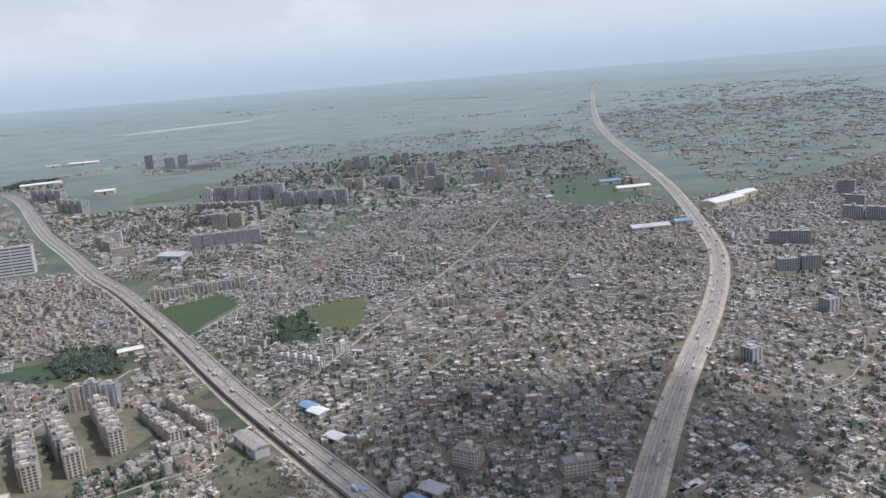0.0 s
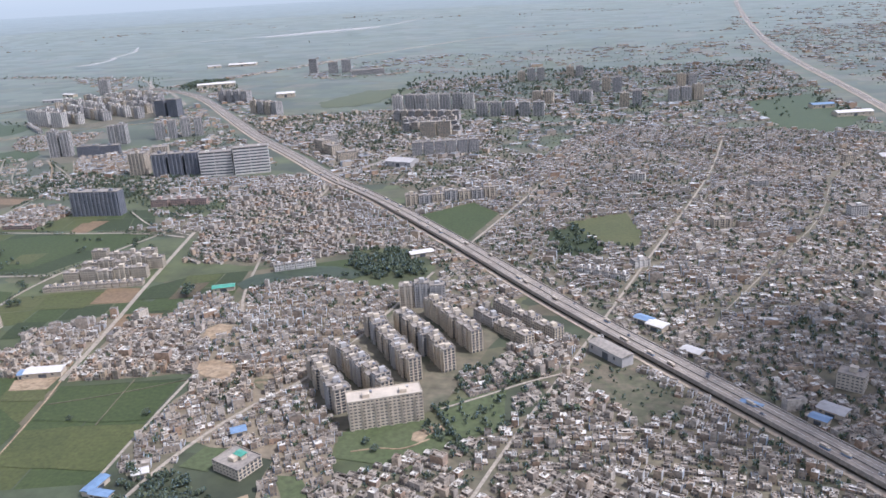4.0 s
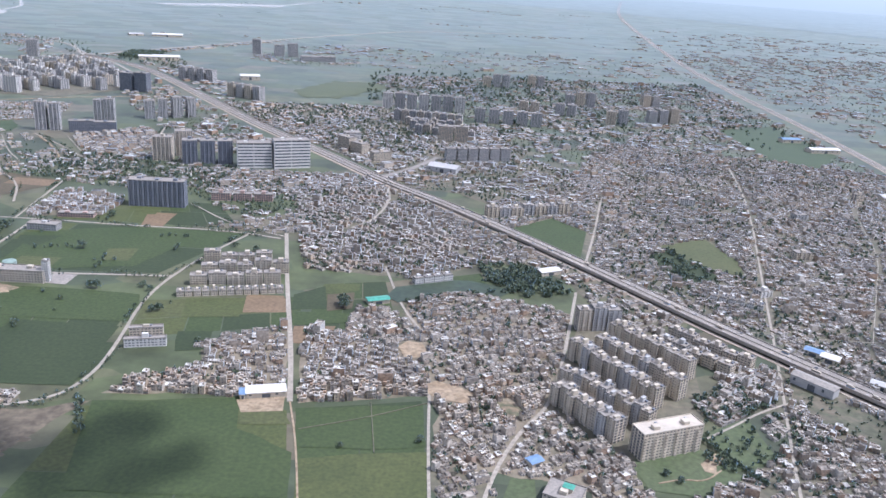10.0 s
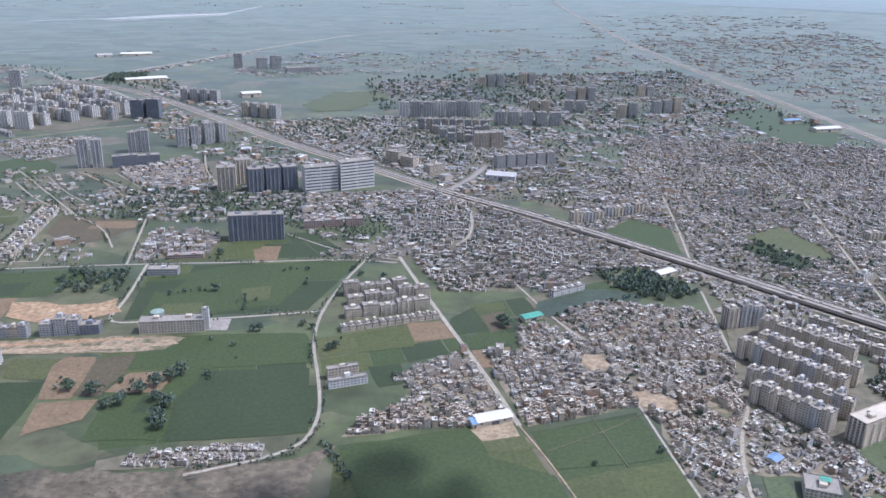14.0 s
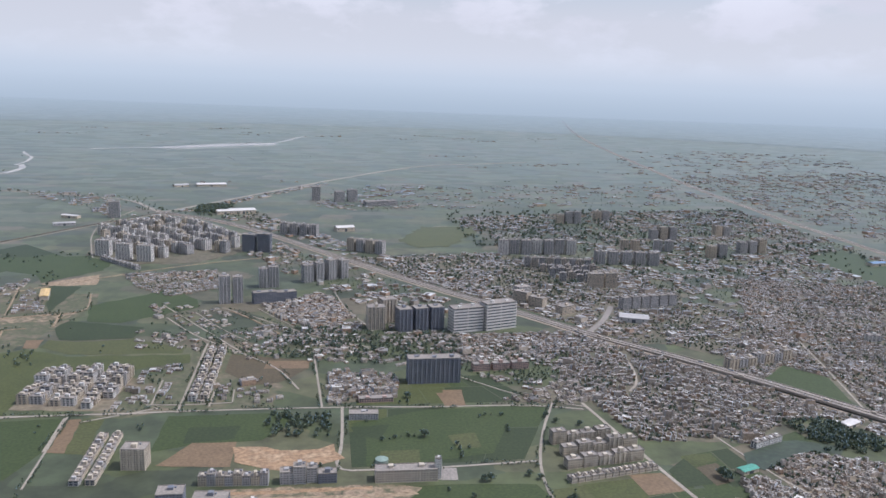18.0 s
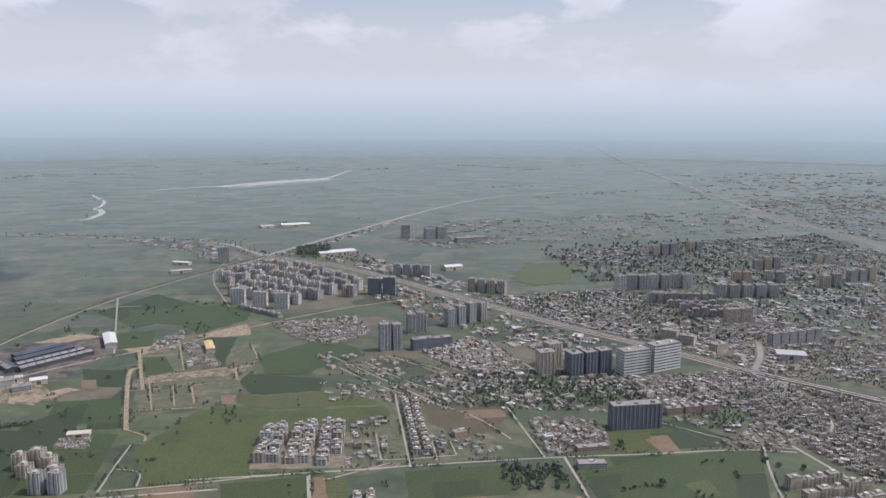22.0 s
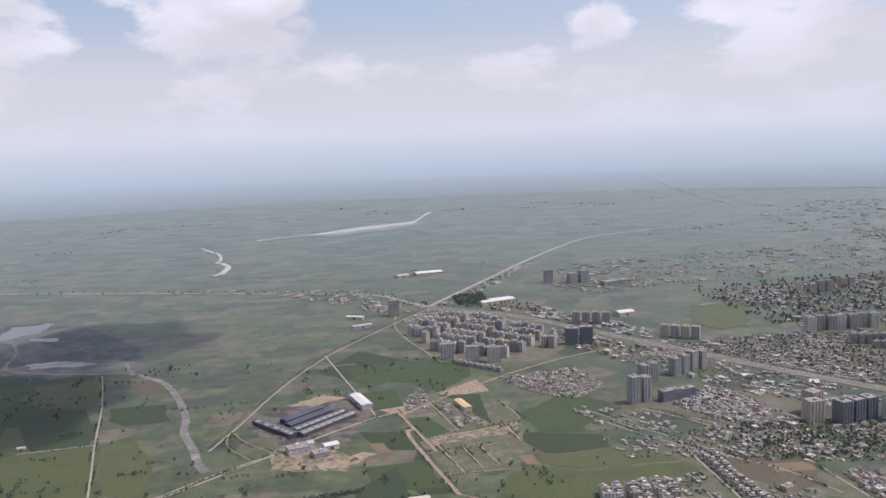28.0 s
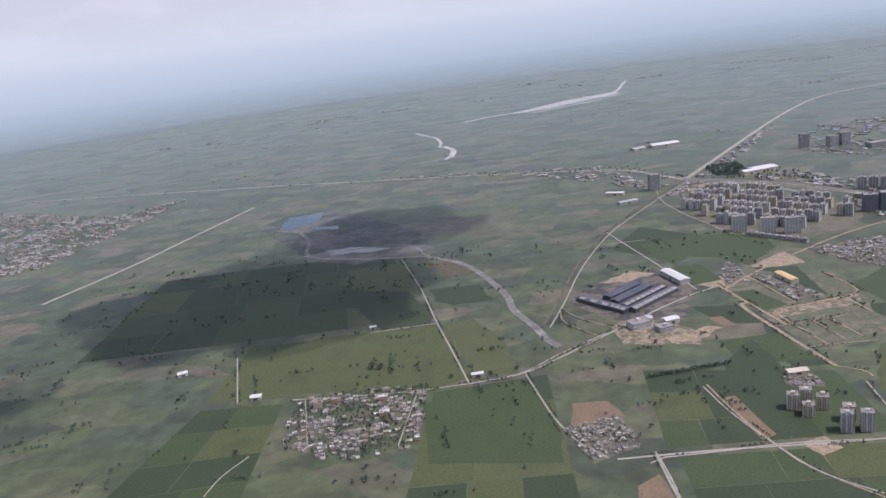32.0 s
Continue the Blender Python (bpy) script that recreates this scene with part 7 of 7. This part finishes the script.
for x, y, size in ((-452, 462, 3.4), (-448, 405, 3.6), (-424, 352, 3.0), (-387, 328, 2.8), (-384, 330, 2.8), (-421, 352, 3.2), (-395, 352, 2.4), (-400, 356, 2.6), (-355, 415, 2.6), (-368, 420, 2.4), (-372, 428, 2.6), (-250, 196, 2.6), (-246, 192, 2.6), (-176, 216, 2.0), (-172, 212, 2.0), (-262, 230, 2.2), (-290, 225, 1.6), (-1105, 590, 4.2), (-1098, 588, 3.6), (-1210, 560, 2.6), (-1040, 560, 2.4), (-1010, 560, 2.6), (-990, 566, 2.4), (-1180, 470, 2.8), (-880, 520, 2.4), (-840, 500, 2.2)):
    tree(x, y, size, int(abs(x * 7 + y)))


# ---- vehicles on the highways ----
def vehicle(kind_of, paint, label):
    long, wide, tall = {"car": (1.7, 0.70, 0.36), "truck": (3.4, 0.98, 0.55), "bus": (4.4, 1.0, 1.1)}[kind_of]
    top = thing(kind_of, Matrix(), label, kind_of, "traffic on the highways")
    place(plain_box("body", long, wide, tall, paint), "body", top, pose(0, 0, 0.12))
    if kind_of == "car":
        bm = bmesh.new()
        v = box(bm, -0.55, -0.32, 0.46, 0.42, 0.32, 0.72)
        for q in v[4:]:
            q.co.x *= 0.72
            q.co.y *= 0.85
        part("cabin", bm, M_GLASS, top, "dark windows")
    elif kind_of == "truck":
        place(plain_box("cab", 0.75, 0.95, 1.05, M_CREAM), "cab", top, pose(1.3, 0, 0.12))
        place(plain_box("load", 2.4, 1.0, 0.85, M_TAN), "load", top, pose(-0.45, 0, 0.6))
    else:
        place(plain_box("window_band", long * 0.96, wide + 0.03, 0.34, M_GLASS), "window_band", top, pose(0, 0, 0.66))
    size = 0.13 if kind_of == "car" else 0.2
    for x in (-long * 0.31, long * 0.31):
        for y in (-wide / 2, wide / 2):
            bm = bmesh.new()
            bmesh.ops.create_cone(bm, cap_ends=True, segments=8, radius1=size, radius2=size, depth=0.1, matrix=pose(x, y, size, 90))
            part("wheel", bm, M_SLATE, top)
    return top


FLEET = [vehicle("car", M_WHITE, "white car on the highway"), vehicle("car", M_GREY, "grey car on the highway"), vehicle("car", M_SLATE, "dark car on the highway"), vehicle("truck", M_BARK, "brown loaded truck on the highway"), vehicle("truck", M_BLUE, "blue truck on the highway"), vehicle("bus", M_CREAM, "cream bus on the highway")]


def traffic():
    number = 0
    for line, offsets, lift in ((rounded(HIGHWAY_ONE), (-3.0, -1.2, 1.2, 3.0), True), (rounded(HIGHWAY_TWO), (-2.5, -1.0, 1.0, 2.5, 4.9, -4.9), False)):
        for (ax, ay), (bx, by) in zip(line, line[1:]):
            if ay > 640:
                break
            d = math.hypot(bx - ax, by - ay)
            for _ in range(int(d / (13 if lift else 8)) + (rng.random() < 0.3)):
                s, o = rng.random(), rng.choice(offsets)
                x, y = ax + (bx - ax) * s, ay + (by - ay) * s
                z = 0.47 + (deck_height(ax, ay) * (1 - s) + deck_height(bx, by) * s if lift else -0.05 - (0.08 if abs(o) > 4 else 0))
                m = pose(x - (by - ay) / d * o, y + (bx - ax) / d * o, z, 0, 0, math.degrees(math.atan2(by - ay, bx - ax)) + (180 if o > 0 else 0))
                k = rng.choice((0, 0, 1, 1, 2, 3, 4, 5))
                if number < len(FLEET):
                    FLEET[number].matrix_basis = m
                else:
                    copy_thing(FLEET[k], m)
                number += 1


traffic()


# ---- hamlets and sheds on the far farm land ----
def far_hamlets():
    r = np.random.default_rng(77)
    xs, ys = [], []
    for x, y, _ in scatter([(-2000, 1450), (-300, 1300), (230, 1330), (1100, 2300), (1200, 3000), (-2200, 3000)], 55, 1, 1, 21, 10):
        n = int(r.integers(2, 14))
        turn = r.normal(0.1, 0.2)
        a, b = r.normal(0, 28, n), r.normal(0, 9, n)
        xs += list(x + np.cos(turn) * a - np.sin(turn) * b)
        ys += list(y + np.sin(turn) * a + np.cos(turn) * b)
    xs, ys = np.array(xs), np.array(ys)
    keep = np.ones(len(xs), bool)
    for line, wide in WAYS:
        keep &= line_distance(line, xs, ys) > wide + 4
    house_block("hamlet_houses_far", xs[keep], ys[keep], 8, 5.5, 4.5, 1, 1, 1, 99, "small pale houses of hamlets scattered over far fields")


far_hamlets()


# ---- clouds: high over the land, they cast the broad shadows on it ----
M_CLOUD = mat("cloud_white", [(0.85, 0.85, 0.86), (0.92, 0.92, 0.92)], rough=1.0, grain=0.01, patch=0.004, dust=0.0, spread=0.04)


def thin_cloud(cloud_material, share):
    """Thin cloud lets part of the light through."""
    nt = cloud_material.node_tree
    clear, mix = nt.nodes.new("ShaderNodeBsdfTransparent"), nt.nodes.new("ShaderNodeMixShader")
    mix.inputs[0].default_value = share
    nt.links.new(clear.outputs[0], mix.inputs[1])
    nt.links.new(nt.nodes["Principled BSDF"].outputs[0], mix.inputs[2])
    nt.links.new(mix.outputs[0], nt.nodes["Material Output"].inputs["Surface"])


thin_cloud(M_CLOUD, 0.45)
M_VEIL = mat("thin_cloud_white", [(0.85, 0.85, 0.86), (0.92, 0.92, 0.92)], rough=1.0, grain=0.01, patch=0.004, dust=0.0, spread=0.04)
thin_cloud(M_VEIL, 0.25)


def cloud(x, y, long, wide, seed, material=None):
    """A flat bottomed heap of round puffs. x, y: the middle of its shadow on the ground."""
    high = 900.0
    reach = high / math.tan(SUN_ELEVATION)
    r = random.Random(seed)
    bm = bmesh.new()
    for _ in range(int(26 + long * wide / 400)):
        a, d = r.uniform(0, 2 * math.pi), r.random() ** 0.75
        size = r.uniform(0.20, 0.36) * min(long, wide)
        bmesh.ops.create_icosphere(bm, subdivisions=2, radius=size, matrix=pose(math.cos(a) * d * long * 0.8, math.sin(a) * d * wide * 0.8, size * 0.35) @ Matrix.Diagonal((r.uniform(0.8, 1.3), r.uniform(0.8, 1.3), 0.6, 1)))
    for v in bm.verts:
        p = v.co * (6.0 / min(long, wide))
        v.co += Vector((noise.noise(p), noise.noise(p + Vector((9, 2, 4))), 0.5 * noise.noise(p + Vector((3, 7, 1))))) * min(long, wide) * 0.12
        v.co.z = max(v.co.z, -2.0)
    ob = tagged(part("cloud", bm, material or M_CLOUD, None), "white fair weather cloud with a flat base", "cloud", "fair weather clouds")
    ob.location = (x + math.sin(SUN_AZIMUTH) * reach, y + math.cos(SUN_AZIMUTH) * reach, high)
    return ob


for number, spot in enumerate(((-1250, 790, 215, 160), (25, 265, 115, 80), (-378, 214, 48, 30), (520, 560, 90, 60), (-1460, 560, 80, 60), (-1150, 1050, 150, 115))):
    cloud(*spot, number, M_VEIL if number in (0, 1, 5) else M_CLOUD)


# ---- rubble on the spoil ground ----
def rubble():
    r = np.random.default_rng(5)
    spots = scatter([(-560, 236), (-488, 242), (-427, 237), (-396, 226), (-404, 202), (-415, 160), (-560, 160)], 900, 0.4, 1.7, 31)
    verts, faces = [], []
    for x, y, size in spots:
        base = len(verts)
        k = 6
        turn = r.uniform(0, 6)
        for i in range(k):
            t = turn + i * 2 * math.pi / k
            q = size * r.uniform(0.7, 1.3)
            verts.append((x + math.cos(t) * q * 1.6, y + math.sin(t) * q, 0.0))
        for i in range(k):
            t = turn + i * 2 * math.pi / k
            q = size * r.uniform(0.35, 0.6)
            verts.append((x + math.cos(t) * q * 1.6, y + math.sin(t) * q, size * r.uniform(0.15, 0.35)))
        for i in range(k):
            j = (i + 1) % k
            faces.append((base + i, base + j, base + k + j, base + k + i))
        faces.append(tuple(base + k + i for i in range(k)))
    tagged(new("rubble", mesh_of("rubble", verts, faces, [M_ASH])), "low heaps of grey rubble and spoil", "rubble", kind="stuff")


rubble()


# ---- the wing of the aircraft, as it passes over the factory ----
M_SKIN = mat("wing_paint", [(0.27, 0.27, 0.275), (0.24, 0.24, 0.245)], rough=0.35, grain=1.5, patch=0.4, dust=0.1, spread=0.06)
M_NAVY = mat("navy_paint", [(0.02, 0.035, 0.16), (0.025, 0.04, 0.18)], rough=0.3, grain=1.5, patch=0.4, dust=0.1, spread=0.06)
M_GAP = mat("dark_gap", [(0.04, 0.04, 0.05), (0.06, 0.06, 0.06)], rough=0.6, grain=3, dust=0.0)


def wing():
    """The left wing beyond its root: x runs out along the span, y up, z back from the seat."""
    here = pose(-731.2, -2.8, 229.6, 84.23, 0, -3.45) @ pose(0, 0, 0, 0, 0, 1.42)
    top = thing("aircraft_wing", here, "grey white airliner wing with a navy blue winglet and flap fairing", "aircraft wing")

    def at(across, down, far):
        return Vector(((across - 784) / 1432 * far, (441 - down) / 1432 * far, -far))

    def patch(name, one, two, material, thick, label="", rows=8, bulge=0.0):
        """A smooth sheet of some thickness stretched between two edges, arched a little between them."""
        b = bmesh.new()
        grid, skin = [], set()
        for p, q in zip(one, two):
            arch = (q - p).length * bulge
            grid.append([b.verts.new(p.lerp(q, k / rows) + Vector((0, arch * math.sin(math.pi * (k / rows) ** 0.6), 0))) for k in range(rows + 1)])
        under = [[b.verts.new(v.co + Vector((0, -thick, -thick * 0.3))) for v in line] for line in grid]
        for a, c, flip in ((grid, grid[1:], False), (under, under[1:], True)):
            for l, m in zip(a, c):
                for k in range(rows):
                    quad = [l[k], l[k + 1], m[k + 1], m[k]]
                    skin.add(b.faces.new(quad[::-1] if flip else quad))
        rim = [l[0] for l in grid], [l[0] for l in under], [l[-1] for l in grid], [l[-1] for l in under]
        for a, c in ((rim[0], rim[1]), (rim[2], rim[3]), (grid[0], under[0]), (grid[-1], under[-1])):
            for k in range(len(a) - 1):
                b.faces.new((a[k], a[k + 1], c[k + 1], c[k]))
        bmesh.ops.recalc_face_normals(b, faces=b.faces[:])
        for face in b.faces:
            face.smooth = face in skin
        return part(name, b, material, top, label)

    def along(line, count):
        """Evenly spaced points on a line of corners, rounded off."""
        for _ in range(2):
            cut = [line[0]]
            for p, q in zip(line, line[1:]):
                cut += [p.lerp(q, 0.25), p.lerp(q, 0.75)]
            line = cut + [line[-1]]
        steps = [0.0]
        for p, q in zip(line, line[1:]):
            steps.append(steps[-1] + (q - p).length)
        out = []
        for k in range(count):
            d = steps[-1] * k / (count - 1)
            j = min(max(i for i, v in enumerate(steps) if v <= d + 1e-9), len(line) - 2)
            out.append(line[j].lerp(line[j + 1], (d - steps[j]) / max(steps[j + 1] - steps[j], 1e-9)))
        return out

    # chordwise edges: nose, spoiler line, hinge line and trailing edge
    nose = along([at(-150, 110, 5.2), at(200, 127, 5.6), at(480, 138, 6.1), at(610, 142, 6.4)], 24)
    brow = along([at(-150, 131, 5.0), at(200, 146, 5.45), at(480, 151, 5.98), at(612, 150, 6.35)], 24)
    hinge = along([at(-150, 189, 4.35), at(200, 188, 4.95), at(420, 188, 5.5), at(487, 192, 5.62)], 24)
    patch("nose_skin", nose, brow, M_SKIN, 0.05, "bright curved nose of the wing", 8, 0.10)
    patch("wing_skin", brow, along([at(-150, 189, 4.35), at(200, 188, 4.95), at(430, 187, 5.5), at(625, 166, 6.1)], 24), M_SKIN, 0.04, "", 10, 0.012)
    patch("flap", hinge, along([at(-150, 231, 3.9), at(200, 213, 4.7), at(385, 206, 5.3), at(490, 198, 5.6)], 24), M_SKIN, 0.03, "grey white trailing edge flap", 6, 0.01)
    patch("aileron", along([at(418, 167, 5.72), at(540, 166, 5.95), at(628, 164, 6.12)], 14), along([at(487, 199, 5.6), at(590, 189, 5.9), at(668, 181, 6.1)], 14), M_SKIN, 0.02, "grey white aileron", 6, 0.01)

    def seam(points, wide=0.0034):
        b = bmesh.new()
        for p, q in zip(points, points[1:]):
            n = Vector((-(q - p).y, (q - p).x, 0)).normalized() * wide
            rim = [v * 0.985 for v in (p - n, q - n, q + n, p + n)]
            b.faces.new([b.verts.new(v) for v in rim])
        part("panel_seam", b, M_GAP, top, "dark gap between panels")

    for line in ([at(-150, 189, 4.35), at(200, 188, 4.95), at(430, 188, 5.5), at(487, 199, 5.6)], [at(0, 158, 5.0), at(50, 188, 4.6)], [at(196, 154, 5.4), at(264, 188, 5.1)], [at(362, 153, 5.75), at(418, 187, 5.4)], [at(418, 167, 5.7), at(628, 164, 6.1), at(666, 181, 6.1)], [at(-150, 132, 5.0), at(200, 147, 5.45), at(600, 152, 6.3)], [at(415, 181, 5.5), at(445, 181, 5.55), at(487, 199, 5.6)]):
        seam(line)
    # winglet: curved foot, bare leading edge, navy blade
    foot_in, foot_out = along([at(596, 142, 6.38), at(632, 139, 6.34), at(656, 127, 6.3), at(682, 129, 6.28)], 12), along([at(628, 166, 6.1), at(672, 182, 6.1), at(716, 176, 6.2), at(736, 160, 6.24), at(745, 147, 6.25)], 12)
    patch("winglet_foot", foot_in, foot_out, M_SKIN, 0.015, "smooth curved foot of the winglet", 8, 0.0)
    patch("winglet_leading_edge", along([at(630, 141, 6.34), at(660, 122, 6.32), at(690, 97, 6.3), at(796, 2, 6.3), at(846, -48, 6.3)], 16), along([at(668, 133, 6.29), at(684, 128, 6.285), at(712, 106, 6.28), at(820, 2, 6.28), at(868, -48, 6.28)], 16), M_SKIN, 0.015, "bare grey leading edge", 4)
    patch("winglet_blade", [at(682, 129, 6.27), at(712, 106, 6.27), at(820, 2, 6.27), at(868, -48, 6.27)], [at(745, 147, 6.24), at(766, 126, 6.24), at(857, 2, 6.24), at(897, -48, 6.24)], M_NAVY, 0.015, "navy blue blade", 4)
    # flap track fairing: a keel whose side faces the ground, with a narrow shoulder on top
    shape = [(150, 206, 208), (176, 208, 215), (215, 207, 231), (270, 206, 249), (335, 206, 267), (380, 214, 274), (410, 230, 278), (430, 243, 280), (446, 256, 282), (456, 261, 283), (464, 267, 281)]
    for name, some, material in (("fairing_body", shape[:9], M_SKIN), ("fairing_tip", shape[8:], M_NAVY)):
        b = bmesh.new()
        rings = []
        for across, high, low in some:
            middle, half = at(across, (high + low) / 2, 5.25), max((low - high) / 2 / 1432 * 5.25, 0.002)
            rings.append([b.verts.new(middle + Vector((0, y * half, z * half))) for y, z in ((1.0, 0.0), (0.86, 0.42), (0.60, 0.50), (-0.6, 0.26), (-1.0, 0.0), (-0.6, -0.26), (0.60, -0.50), (0.86, -0.42))])
        for p, q in zip(rings, rings[1:]):
            for i in range(8):
                b.faces.new((p[i], p[(i + 1) % 8], q[(i + 1) % 8], q[i]))
        b.faces.new(rings[0])
        b.faces.new(rings[-1])
        bmesh.ops.recalc_face_normals(b, faces=b.faces[:])
        part(name, b, material, top, "navy blue tip" if material == M_NAVY else "")
    patch("fairing_arm", [at(325, 203, 5.15), at(350, 204, 5.15), at(390, 204, 5.15)], [at(340, 214, 5.15), at(358, 222, 5.15), at(396, 211, 5.15)], M_GAP, 0.02, "dark flap hinge arm", 3)
    # static wicks
    for across, down in ((588, 187), (612, 185), (640, 182), (664, 180), (748, 142), (793, 98), (832, 50), (857, 4)):
        b = bmesh.new()
        p = at(across, down, 6.1)
        q = p + Vector((0.085, -0.028, 0.0))
        for k in range(3):
            t0, t1 = k * 2.094, (k + 1) * 2.094
            o0, o1 = Vector((0, math.cos(t0), math.sin(t0))) * 0.003, Vector((0, math.cos(t1), math.sin(t1))) * 0.003
            b.faces.new([b.verts.new(v) for v in (p + o0, p + o1, q + o1, q + o0)])
        part("static_wick", b, M_GAP, top)


wing()
